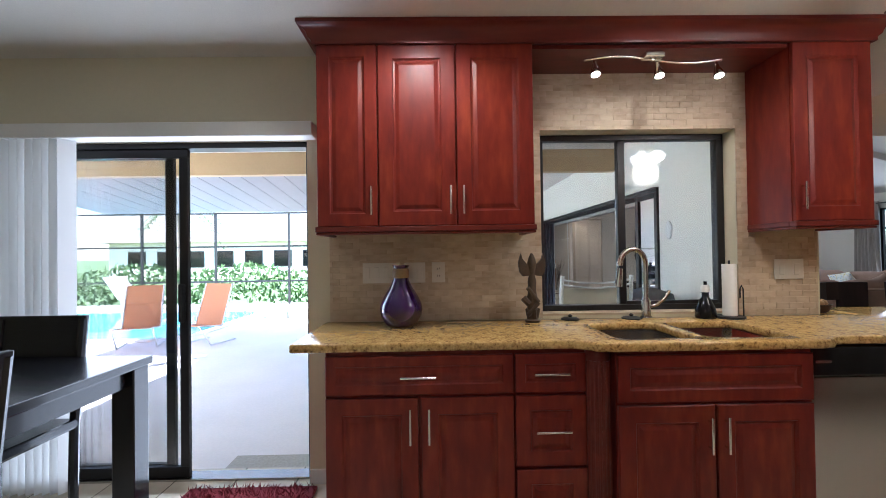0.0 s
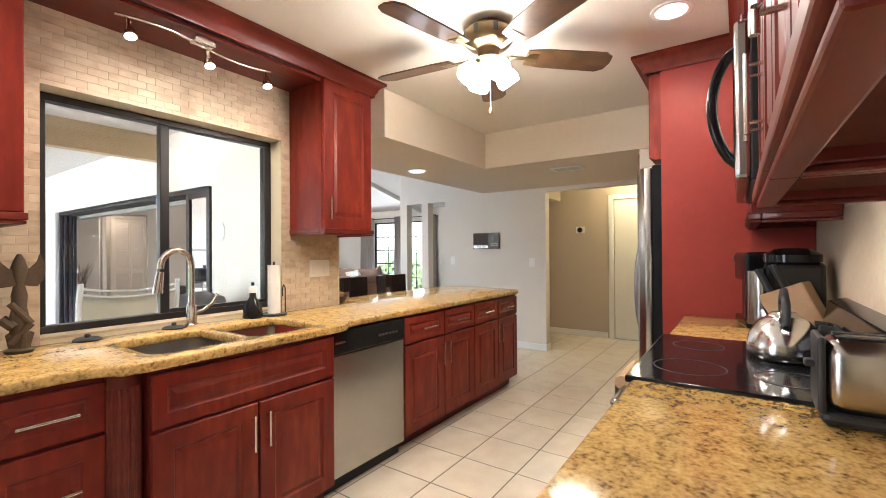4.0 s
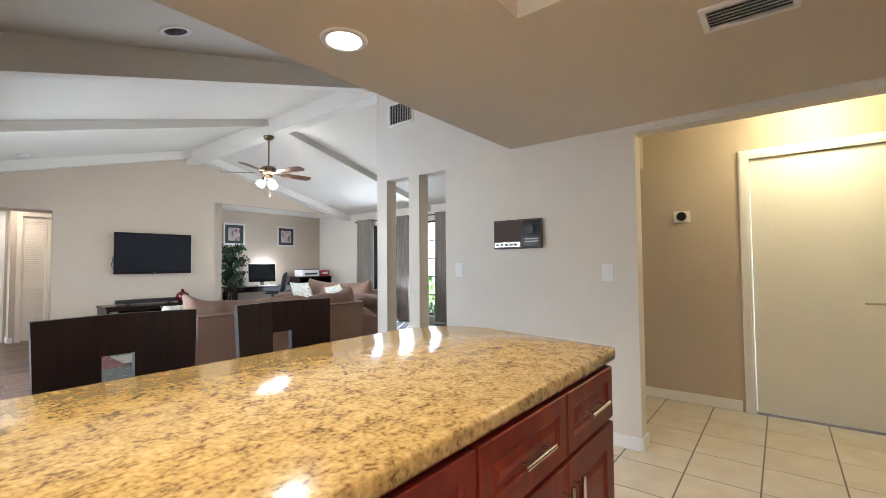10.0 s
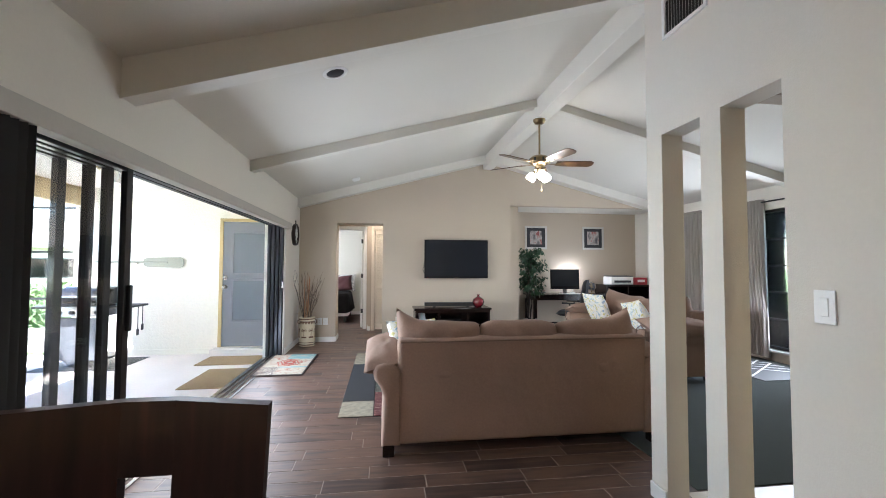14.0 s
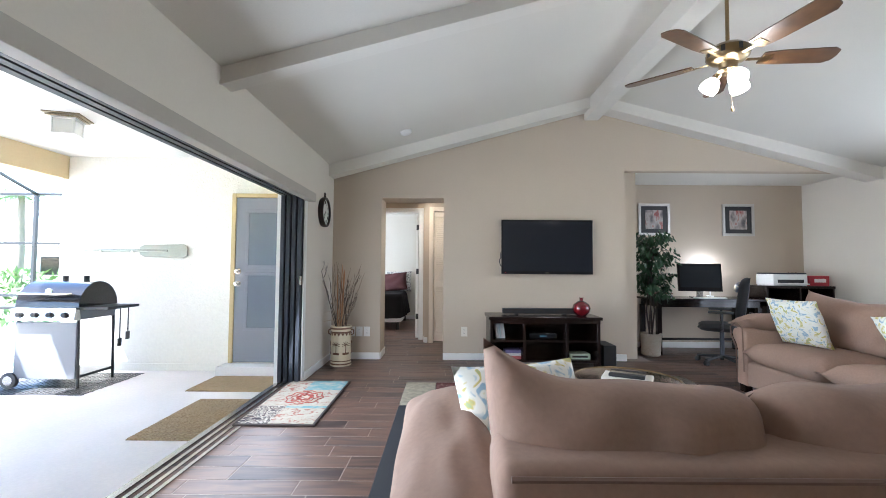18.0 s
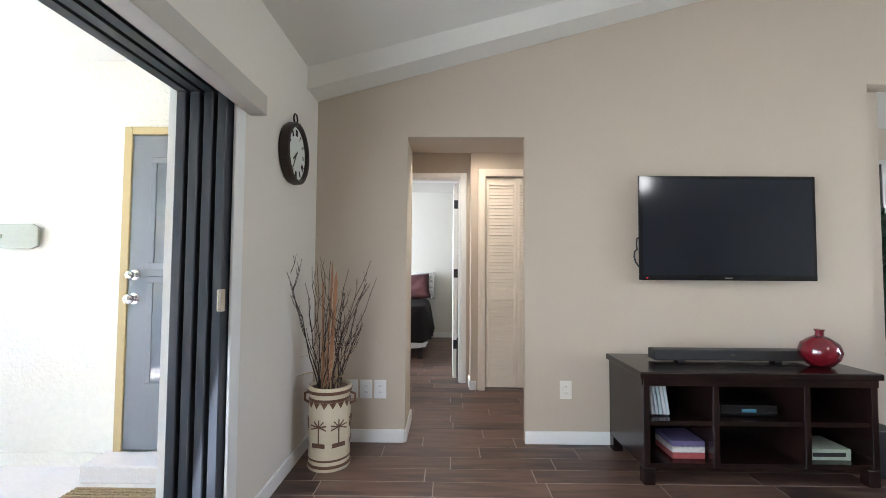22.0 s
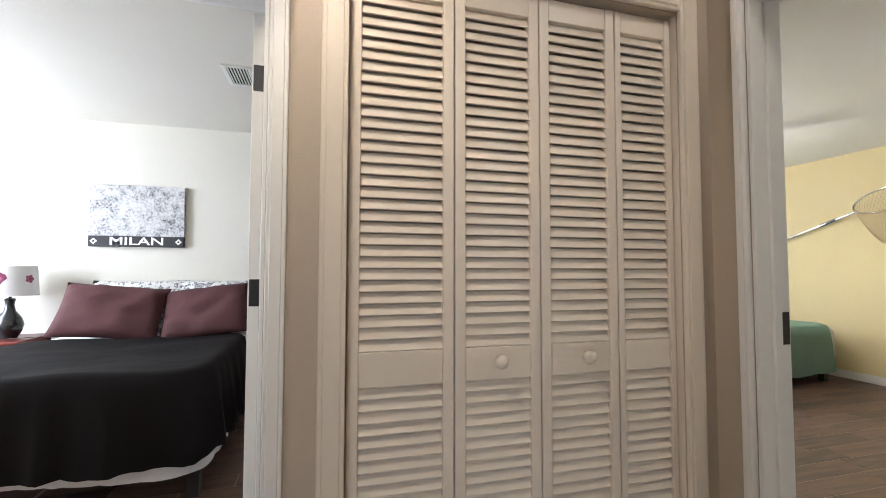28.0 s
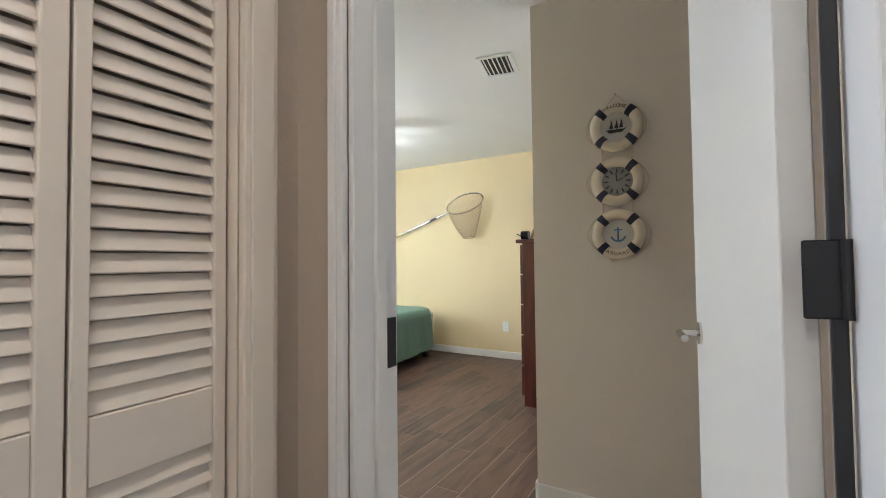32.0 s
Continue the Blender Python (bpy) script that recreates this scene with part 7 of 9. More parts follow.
# twig arrangement in a painted jar
jar = thing("floor_vase", "tall cream jar painted with palms, holding dry twigs", "vase", (2.575, 9.15, 0))
M_JAR = mat("jar_cream", (0.62, 0.54, 0.38), 0.35, grain=0.08, stain=0.12)
M_JARB = mat("jar_brown", (0.13, 0.06, 0.03), 0.4, grain=0.1)
part("body", bm_lathe([(0.12, 0), (0.125, 0.012), (0.118, 0.04), (0.12, 0.06), (0.12, 0.36), (0.115, 0.40), (0.12, 0.43), (0.128, 0.45), (0.125, 0.465), (0.11, 0.465), (0.105, 0.40)], 36), M_JAR, jar, "", 50)
for z0, z1, r in ((0.018, 0.034, 0.1235), (0.055, 0.066, 0.1212), (0.385, 0.402, 0.1175), (0.43, 0.448, 0.1285)):
    part("band", bm_lathe([(r, z0), (r + 0.001, (z0 + z1) / 2), (r, z1)], 36), M_JARB, jar, "brown painted band", 60)
for k in range(16):
    a = radians(22.5 * k)
    b = part("scallop", bm_prism([(-0.02, 0.0), (0.02, 0.0), (0.0, -0.035)], "y", -0.0015, 0.0015), M_JARB, jar)
    b.matrix_local = Matrix.Rotation(a, 4, "Z") @ pose(0, -0.1205, 0.385)
for k in range(5):
    a = radians(-70 + 55 * k)
    bm = bmesh.new()
    bm_box(-0.004, 0.004, -0.001, 0.001, 0, 0.11, bm=bm)
    for f in range(7):
        t = radians(-20 + 36.7 * f)
        bm_rod((0, 0, 0.11), (0.05 * math.cos(t), 0, 0.11 + 0.04 * math.sin(t)), 0.0035, 5, bm)
    bm_box(-0.04, 0.04, -0.001, 0.001, -0.004, 0.02, bm=bm)
    b = part("palm_motif", bm, M_JARB, jar)
    b.matrix_local = Matrix.Rotation(a, 4, "Z") @ pose(0, -0.1213, 0.14)
for sx in (-1, 1):
    part("jar_handle", bm_tube([(sx * 0.12, 0, 0.42), (sx * 0.15, 0, 0.41), (sx * 0.15, 0, 0.37), (sx * 0.12, 0, 0.355)], 0.008, 6), M_JARB, jar, "", 60)
part("sand", bm_cyl(0.104, 0.40, 0.41, None, 24), M_JARB, jar)
rnd = random.Random(11)
M_TWIG = [mat("twig_dark", (0.032, 0.022, 0.019), 0.8, grain=0.2), mat("twig_brown", (0.085, 0.052, 0.036), 0.8, grain=0.2), mat("twig_straw", (0.46, 0.34, 0.20), 0.8, grain=0.2)]
M_CANE = mat("split_cane", (0.36, 0.17, 0.075), 0.6, grain=0.2, scale=60)


def branch(root, lean, rise, r, forks, bend):
    """A dry branch: kinked, thickened at its knots, with side twigs that curve up."""
    pts = [root]
    for j in range(1, 8):
        t = j / 7
        pts.append(root + Vector((lean.x * t ** bend + 0.011 * rnd.uniform(-1, 1), lean.y * t ** bend + 0.011 * rnd.uniform(-1, 1), rise * t)))
    bm = bm_tube(pts, r, 6, None, False, 0.0016)
    for q in pts[2:7]:
        bm_tube([q - Vector((0, 0, 0.006)), q + Vector((0, 0, 0.006))], r * 1.15, 5, bm, False, r * 0.8)
    for _ in range(forks):
        at = pts[rnd.randint(3, 6)]
        out = Vector((math.copysign(rnd.uniform(0.015, 0.06), rnd.uniform(-0.5, 1) + lean.x), rnd.uniform(-0.06, 0.04), 0))
        up = rnd.uniform(0.07, 0.18)
        tip = [at + out * u + Vector((0, 0, up * u ** 1.5)) + Vector((0.004 * rnd.uniform(-1, 1), 0, 0)) for u in (0, 0.35, 0.7, 1)]
        bm_tube(tip, r * 0.6, 5, bm, False, 0.0011)
        end = tip[2]
        bm_tube([end, end + Vector((-out.x * 0.25, 0, up * 0.35))], r * 0.4, 4, bm, False, 0.001)
    return bm


for k in range(26):
    a = rnd.random() * 6.28
    root = Vector((0.06 * math.cos(a), 0.06 * math.sin(a), 0.40))
    lean = Vector((rnd.uniform(-0.09, 0.30), rnd.uniform(-0.16, 0.08), 0))
    part("twig", branch(root, lean, rnd.uniform(0.34, 0.80), rnd.uniform(0.0024, 0.0038), 2, 1.35), M_TWIG[k % 2], jar, "", 60)
for lean, rise in (((-0.20, -0.14, 0), 0.82), ((-0.16, -0.17, 0), 0.74), ((-0.12, 0.05, 0), 0.66)):
    part("twig", branch(Vector((-0.05, -0.02, 0.40)), Vector(lean), rise, 0.0042, 3, 1.15), M_TWIG[0], jar, "", 60)
for x, y, tip, top, w in ((0.0, -0.03, 0.03, 0.74, 0.012), (-0.03, 0.0, 0.0, 0.80, 0.006), (-0.04, -0.02, -0.05, 0.70, 0.006)):
    part("cane", bm_prism([(x - w, 0.40), (x + w, 0.40), (tip + w * 0.9, 0.40 + top * 0.9), (tip + w * 0.2, 0.40 + top), (tip - w * 0.6, 0.40 + top * 0.93)], "y", y - 0.004, y + 0.004, None, 0.001), M_CANE, jar, "orange-brown split cane")
for k in range(22):
    a, w, h = rnd.random() * 6.28, rnd.uniform(0.05, 0.14), rnd.uniform(0.10, 0.34)
    pts = [(0.05 * math.cos(a) + w * (math.cos(a + 3.6 * u) - math.cos(a)) * u, 0.05 * math.sin(a) + 0.6 * w * math.sin(a + 3.6 * u) * u, 0.41 + h * math.sin(min(1, 1.25 * u) * math.pi / 2) - 0.05 * max(0, u - 0.7)) for u in [i / 11 for i in range(12)]]
    part("curl", bm_tube(pts, 0.0032, 5, None, False, 0.0015), M_TWIG[2], jar, "pale straw curl", 60)

# wall clock on the slider wall
ck2 = thing("wall_clock", "round dark-rimmed wall clock with cream face and ring top", "clock", (2.3705, 8.965, 1.80), 90)
M_FACE = mat("clock_face", (0.66, 0.68, 0.62), 0.5, grain=0.08, stain=0.15)
M_RUST = mat("clock_iron", (0.035, 0.024, 0.018), 0.5, 0.5, grain=0.3, scale=60)
part("rim", bm_lathe([(0.15, 0.0), (0.165, 0.0), (0.175, 0.02), (0.172, 0.055), (0.16, 0.06), (0.15, 0.055), (0.148, 0.03)], 48, None, pose(0, 0, 0, 90)), M_RUST, ck2, "", 40)
part("face", bm_cyl(0.149, 0.02, 0.036, None, 48, None, pose(0, 0, 0, 90)), M_FACE, ck2, "", 40)
ROMAN = ("XII", "I", "II", "III", "IIII", "V", "VI", "VII", "VIII", "IX", "X", "XI")


def numeral(text):
    """A Roman numeral in thin strokes, standing at the top of the dial."""
    bm, wide = bmesh.new(), {"I": 0.009, "V": 0.016, "X": 0.016}
    x = -sum(wide[c] for c in text) / 2
    for c in text:
        mid, h = x + wide[c] / 2, wide[c] * 0.36
        for lo, hi in {"I": ((0, 0),), "V": ((0, -h), (0, h)), "X": ((-h, h), (h, -h))}[c]:
            bm_rod((mid + lo, 0, 0.100), (mid + hi, 0, 0.136), 0.0019, 5, bm)
        x += wide[c]
    return bm


for k in range(12):
    a = radians(30 * k)
    b = part("numeral", numeral(ROMAN[k]), M_RUST, ck2)
    b.matrix_local = pose(0, -0.0375, 0) @ Matrix.Rotation(a, 4, "Y")
for a, l, w in ((4.05, 0.065, 0.005), (3.70, 0.10, 0.0035)):
    b = part("clock_hand", bm_box(-w, w, -0.001, 0.001, -0.015, l), M_RUST, ck2)
    b.matrix_local = pose(0, -0.040, 0) @ Matrix.Rotation(a, 4, "Y")
part("ring", bm_tube([(0.028 * math.cos(radians(a)), -0.03, 0.20 + 0.028 * math.sin(radians(a))) for a in range(0, 360, 20)], 0.005, 6, None, True), M_RUST, ck2, "", 60)
part("winder", bm_rod((0, -0.03, 0.165), (0, -0.03, 0.182), 0.012), M_RUST, ck2)
for x in (2.635, 2.73, 2.825):
    plate("wall_outlet", "white outlet plate low on the tan wall", (x, 9.4695, 0.348), 0, 0.08, 0.122, 1, "outlet", M_WHITE, "wall outlets")
plate("wall_outlet", "cream outlet plate low on the tan wall", (4.06, 9.4695, 0.355), 0, 0.078, 0.12, 1, "outlet", M_PLATE, "wall outlets")

# office nook
def ficus(at):
    """Slender stems that fork into twigs, each twig hung with its own spray of pointed leaves."""
    f = thing("ficus_tree", "artificial ficus with slender trunks in a woven basket", "plant", at)
    part("basket", bm_lathe([(0.10, 0), (0.12, 0.02), (0.135, 0.28), (0.14, 0.30), (0.125, 0.30), (0.12, 0.26)], 24), blend_mat("wicker", [(0.3, (0.30, 0.25, 0.18)), (0.7, (0.55, 0.50, 0.42))], 70, (1, 1, 2), rough=0.85, bump=0.4), f, "", 40)
    part("moss", bm_cyl(0.12, 0.25, 0.27, None, 20), M_JARB, f)
    leaf = mat("ficus_leaf", (0.016, 0.052, 0.018), 0.35, grain=0.4, scale=14, stain=0.3)
    rnd = random.Random(5)
    stems = []
    for k in range(4):
        a = 1.6 * k
        pts = [Vector((0.02 * math.cos(a), 0.02 * math.sin(a), 0.26)), Vector((0.05 * math.cos(a + 1), 0.05 * math.sin(a + 1), 0.6)), Vector((0.03 * math.cos(a + 2.2), 0.03 * math.sin(a + 2.2), 1.0)), Vector((0.09 * math.cos(a), 0.09 * math.sin(a), 1.5))]
        stems.append(pts)
        part("trunk", bm_tube(pts, 0.013, 7, None, False, 0.005), M_TWIG[0], f, "", 60)
    lv = bmesh.new()
    for k in range(40):
        z = 0.74 + 0.86 * (k + rnd.random()) / 40
        a = 2.4 * k + rnd.uniform(-0.4, 0.4)
        reach = 0.30 * (0.55 + 0.45 * math.sin(math.pi * (z - 0.55) / 1.25)) * rnd.uniform(0.55, 1.1)
        root = Vector((0.03 * math.cos(a), 0.03 * math.sin(a), z))
        tip = root + Vector((reach * math.cos(a), reach * math.sin(a), rnd.uniform(0.02, 0.20)))
        tip.x = max(tip.x, -0.16 + 0.75 * (tip.y + 0.06))
        mid = (root + tip) / 2 + Vector((0, 0, 0.05))
        part("branch", bm_tube([root, mid, tip], 0.005, 5, None, False, 0.0015), M_TWIG[0], f, "", 60)
        for j in range(34):
            t = 0.35 + 0.75 * rnd.random()
            p = root.lerp(tip, t) + Vector((rnd.gauss(0, 0.030), rnd.gauss(0, 0.030), rnd.gauss(-0.005, 0.03)))
            p.x = max(p.x, -0.19 + 0.75 * (p.y + 0.06))
            L, w = 0.058 + 0.03 * rnd.random(), 0.015 + 0.008 * rnd.random()
            m = Matrix.Translation(p) @ Euler((radians(rnd.uniform(15, 80)), radians(rnd.uniform(-40, 40)), a + rnd.uniform(0.4, 2.7)), "XYZ").to_matrix().to_4x4()
            vs = [lv.verts.new(m @ Vector(q)) for q in ((0, 0, 0), (w, -L * 0.4, -0.004), (0, -L, -0.014), (-w, -L * 0.4, -0.004))]
            lv.faces.new((vs[0], vs[1], vs[2])), lv.faces.new((vs[0], vs[2], vs[3]))
    part("crown", lv, leaf, f, "dark green leaves in loose sprays")
    return f


ficus((6.60, 9.84, 0))

dk = thing("desk", "dark espresso writing desk with tapered legs and stretcher", "desk", (6.66, 9.82, 0))
part("top", bm_box(0, 1.50, 0, 0.60, 0.735, 0.765, 0.005, 2), M_ESPR, dk)
part("apron", bm_box(0.06, 1.44, 0.04, 0.56, 0.65, 0.735), M_ESPR, dk)
for lx, ly in ((0.07, 0.06), (1.43, 0.06), (0.07, 0.54), (1.43, 0.54)):
    part("leg", bm_prism([(lx - 0.03, ly - 0.03), (lx + 0.03, ly - 0.03), (lx + 0.03, ly + 0.03), (lx - 0.03, ly + 0.03)], "z", 0, 0.65), M_ESPR, dk)
for lx in (0.07, 1.43):
    part("side_stretcher", bm_box(lx - 0.015, lx + 0.015, 0.09, 0.51, 0.16, 0.20), M_ESPR, dk)
part("stretcher", bm_box(0.085, 1.415, 0.285, 0.315, 0.165, 0.195), M_ESPR, dk)
DZ = 0.7655
mo2 = thing("monitor", "black all-in-one computer on the desk, screen dark", "monitor", (7.465, 10.16, DZ), -10)
part("foot", bm_box(-0.12, 0.12, -0.08, 0.08, 0, 0.015, 0.005, 2), M_STEEL, mo2)
part("neck", bm_box(-0.04, 0.04, 0.0, 0.03, 0.015, 0.14), M_STEEL, mo2)
bm = bm_box(-0.29, 0.29, -0.025, 0.015, 0, 0.40, 0.006, 2)
bmesh.ops.transform(bm, matrix=pose(0, 0, 0.085, -6), verts=bm.verts)
part("case", bm, M_BLACK, mo2)
bm = bm_box(-0.265, 0.265, -0.028, -0.024, 0.055, 0.38)
bmesh.ops.transform(bm, matrix=pose(0, 0, 0.085, -6), verts=bm.verts)
part("screen", bm, mat("dim_screen", (0.015, 0.018, 0.022), 0.1, spec=0.6), mo2)
kbd = thing("keyboard", "pale keyboard lying on the desk", "keyboard", (7.46, 9.92, DZ))
part("case", bm_box(-0.2, 0.2, -0.06, 0.06, 0, 0.016, 0.004), M_WHITE, kbd)
for r in range(4):
    part("key_row", bm_box(-0.19, 0.19, -0.05 + 0.026 * r, -0.028 + 0.026 * r, 0.015, 0.02), M_PLATE, kbd)
lp2 = thing("desk_lamp", "small white glowing lamp behind the computer", "lamp", (7.72, 10.34, DZ))
part("base", bm_cyl(0.05, 0, 0.015, None, 20), M_WHITE, lp2, "", 40)
part("stem", bm_rod((0, 0, 0.01), (0, 0, 0.30), 0.008), M_WHITE, lp2)
part("shade", bm_lathe([(0.05, 0.27), (0.045, 0.40), (0.04, 0.41)], 24), mat("lamp_shade_lit", (0.9, 0.9, 0.9), 0.6, emit=((0.95, 0.97, 1.0), 5.0)), lp2, "lit white shade", 60)
bks = thing("book_stack", "small stack of books on the desk", "books", (6.86, 10.05, DZ))
for k, cc in enumerate(((0.3, 0.28, 0.24), (0.08, 0.1, 0.12), (0.5, 0.47, 0.4), (0.2, 0.08, 0.06))):
    part("book", bm_box(-0.12, 0.12, -0.08, 0.08, 0.017 * k, 0.017 * k + 0.016, 0.002), mat("book_cover", cc, 0.5), bks).rotation_euler = (0, 0, radians(6 * math.sin(k * 1.9)))
oc = thing("office_chair", "black mesh-backed office swivel chair at the desk", "office chair", (7.24, 9.34, 0), 58)
for k in range(5):
    a = radians(72 * k)
    leg = part("base_leg", bm_rod((0, 0, 0.10), (0.28 * math.cos(a), 0.28 * math.sin(a), 0.07), 0.018, 8), M_BLACKM, oc)
    part("caster", bm_cyl(0.03, -0.02, 0.02, None, 14, None, pose(0.28 * math.cos(a), 0.28 * math.sin(a), 0.03, 90, 0, 72 * k)), M_BLACKM, leg, "", 40)
part("column", bm_cyl(0.025, 0.08, 0.42, None, 14), M_GREYM, oc, "", 40)
part("seat", bm_cushion(0.50, 0.48, 0.11, 12, 4, 0, None, pose(0, 0.02, 0.46)), M_BLACKM, oc, "", 70)
part("backrest", bm_cushion(0.46, 0.56, 0.08, 12, 3.2, 0.10, None, pose(0, -0.25, 0.79, 98)), mat("black_mesh", (0.016, 0.017, 0.02), 0.6, grain=0.3, scale=250), oc, "", 70)
part("back_bracket", bm_tube([(0, -0.05, 0.43), (0, -0.26, 0.45), (0, -0.30, 0.65)], 0.02, 8), M_BLACKM, oc, "", 60)
for sx in (-1, 1):
    part("armrest", bm_box(*sorted((sx * 0.26, sx * 0.32)), -0.12, 0.14, 0.64, 0.67, 0.01, 2), M_BLACKM, oc)
    part("arm_post", bm_tube([(sx * 0.2, 0, 0.43), (sx * 0.29, 0, 0.46), (sx * 0.29, 0, 0.65)], 0.014, 8), M_BLACKM, oc, "", 60)
cz = thing("credenza", "low espresso bookcase in the office corner", "bookcase", (8.24, 9.92, 0))
part("top", bm_box(-0.01, 0.94, -0.01, 0.50, 0.91, 0.945, 0.004), M_ESPR, cz)
for x0 in (0.0, 0.45, 0.905):
    part("panel", bm_box(x0, x0 + 0.025, 0.0, 0.49, 0, 0.91), M_ESPR, cz)
for z in (0.04, 0.33, 0.62):
    part("shelf", bm_box(0.025, 0.905, 0.005, 0.48, z, z + 0.02), M_ESPR, cz)
part("back_panel", bm_box(0, 0.93, 0.48, 0.49, 0.0, 0.91), M_ESPR, cz)
pr = thing("printer", "white inkjet printer on the bookcase", "printer", (8.62, 10.14, 0.9455))
part("body", bm_box(-0.24, 0.24, -0.16, 0.18, 0, 0.16, 0.015, 2), M_WHITE, pr)
part("lid", bm_box(-0.235, 0.235, -0.15, 0.175, 0.16, 0.18, 0.008, 2), M_GREYM, pr)
part("paper_tray", bm_box(-0.15, 0.15, -0.30, -0.15, 0.02, 0.035, 0.004), M_WHITE, pr)
part("slot", bm_box(-0.18, 0.18, -0.163, -0.158, 0.04, 0.085), M_BLACKM, pr)
bxr = thing("file_box", "red and white file box on the bookcase", "box", (9.02, 10.12, 0.9455))
part("box", bm_box(-0.13, 0.13, -0.15, 0.15, 0, 0.14, 0.004), mat("red_card", (0.40, 0.035, 0.05), 0.5), bxr)
part("label_strip", bm_box(-0.08, 0.08, -0.152, -0.149, 0.05, 0.10), M_WHITE, bxr)
cup = thing("pencil_cup", "dark cup of pencils on the bookcase", "pencil cup", (8.90, 10.30, 0.9455))
part("cup", bm_lathe([(0.04, 0), (0.042, 0.1), (0.038, 0.1), (0.036, 0.01)], 20), M_BLACKM, cup, "", 40)
for k in range(6):
    a = k * 1.05
    part("pencil", bm_rod((0.015 * math.cos(a), 0.015 * math.sin(a), 0.01), (0.05 * math.cos(a), 0.05 * math.sin(a), 0.19), 0.004, 6), M_JARB, cup)
gl = thing("globe", "small dark desk globe on a stand", "globe", (8.02, 10.12, DZ))
part("base", bm_lathe([(0.05, 0), (0.05, 0.012), (0.01, 0.02), (0.01, 0.06)], 20), M_BRASS, gl, "", 40)
part("ball", bm_lathe([(0.085 * math.sin(radians(a)), 0.14 - 0.085 * math.cos(radians(a))) for a in range(0, 181, 12)], 24), blend_mat("globe_map", [(0.45, (0.03, 0.04, 0.06)), (0.55, (0.22, 0.17, 0.1))], 18, rough=0.3), gl, "", 60)
part("ring", bm_tube([(0.095 * math.cos(radians(a)), 0, 0.14 + 0.095 * math.sin(radians(a))) for a in range(-80, 100, 12)], 0.004, 6), M_BRASS, gl, "", 60)
M_ART = blend_mat("print_city", [(0.3, (0.05, 0.05, 0.06)), (0.45, (0.28, 0.24, 0.22)), (0.55, (0.45, 0.40, 0.36)), (0.65, (0.30, 0.07, 0.06)), (0.8, (0.12, 0.12, 0.14))], 7, (1.5, 1, 0.8), rough=0.4, detail=3)
for k, x in enumerate((6.72, 7.985)):
    pf = thing("framed_picture", "framed city print with black mat in a silver frame", "picture", (x, 10.4495, 1.67), 0, "office pictures")
    bm = bmesh.new()
    for b in ((0, 0.48, 0, 0.04), (0, 0.48, 0.445, 0.485), (0, 0.04, 0.04, 0.445), (0.44, 0.48, 0.04, 0.445)):
        bm_box(b[0], b[1], -0.025, 0, b[2], b[3], 0.006, 2, bm)
    part("frame", bm, mat("frame_silver", (0.55, 0.53, 0.49), 0.35, 0.7), pf)
    part("mat_board", bm_box(0.04, 0.44, -0.010, -0.004, 0.04, 0.445), M_BLACKM, pf)
    part("print", bm_box(0.11, 0.37, -0.0125, -0.0095, 0.10, 0.385), M_ART, pf, "red and grey city print")

# living room window, curtains and a lattice rug
w2 = tagged(new("window_2"), "tall dark-framed garden window with small panes", "window", kind="structure")
bm = bmesh.new()
for b in ((6.4, 8.42, 0.16, 0.20), (6.4, 8.42, 2.08, 2.12), (6.4, 6.45, 0.20, 2.08), (8.37, 8.42, 0.20, 2.08), (7.36, 7.46, 0.20, 2.08)):
    bm_box(9.24, 9.30, b[0], b[1], b[2], b[3], 0.003, 1, bm)
part("window_frame", bm, M_BRONZE, w2)
for y0, y1 in ((6.45, 7.36), (7.46, 8.37)):
    for k in range(1, 5):
        z = 0.20 + 1.88 * k / 5
        part("muntin", bm_box(9.255, 9.285, y0, y1, z - 0.012, z + 0.012), M_BRONZE, w2)
    part("muntin", bm_box(9.258, 9.282, (y0 + y1) / 2 - 0.006, (y0 + y1) / 2 + 0.006, 0.20, 2.08), M_BRONZE, w2)
    for k in range(5):
        p = part("pane", bm_box(9.268, 9.272, y0, y1, 0.20 + 0.376 * k, 0.20 + 0.376 * (k + 1)), M_GLASS, w2)
        p.visible_shadow = False
part("window_sill", bm_box(9.12, 9.24, 6.36, 8.46, 0.13, 0.16, 0.005, 2), M_WHITE, w2)
rod = thing("curtain_rod", "black curtain rod over the garden window", "curtain rod", (9.10, 0, 2.22))
part("rod", bm_rod((0, 6.1, 0), (0, 8.86, 0), 0.011), M_BLACKM, rod)
for y in (6.15, 8.82):
    part("bracket", bm_rod((0, y, 0), (0.1, y, 0), 0.008), M_BLACKM, rod)
for y in (6.08, 8.88):
    part("finial", bm_lathe([(0.012, -0.02), (0.024, 0), (0.012, 0.02)], 14, None, pose(0, y, 0, 90)), M_BLACKM, rod, "", 60)
M_CURT = blend_mat("curtain_cloth", [(0.3, (0.26, 0.23, 0.205)), (0.7, (0.38, 0.335, 0.30))], 4, (1, 1, 0.3), rough=0.75, bump=0.05)
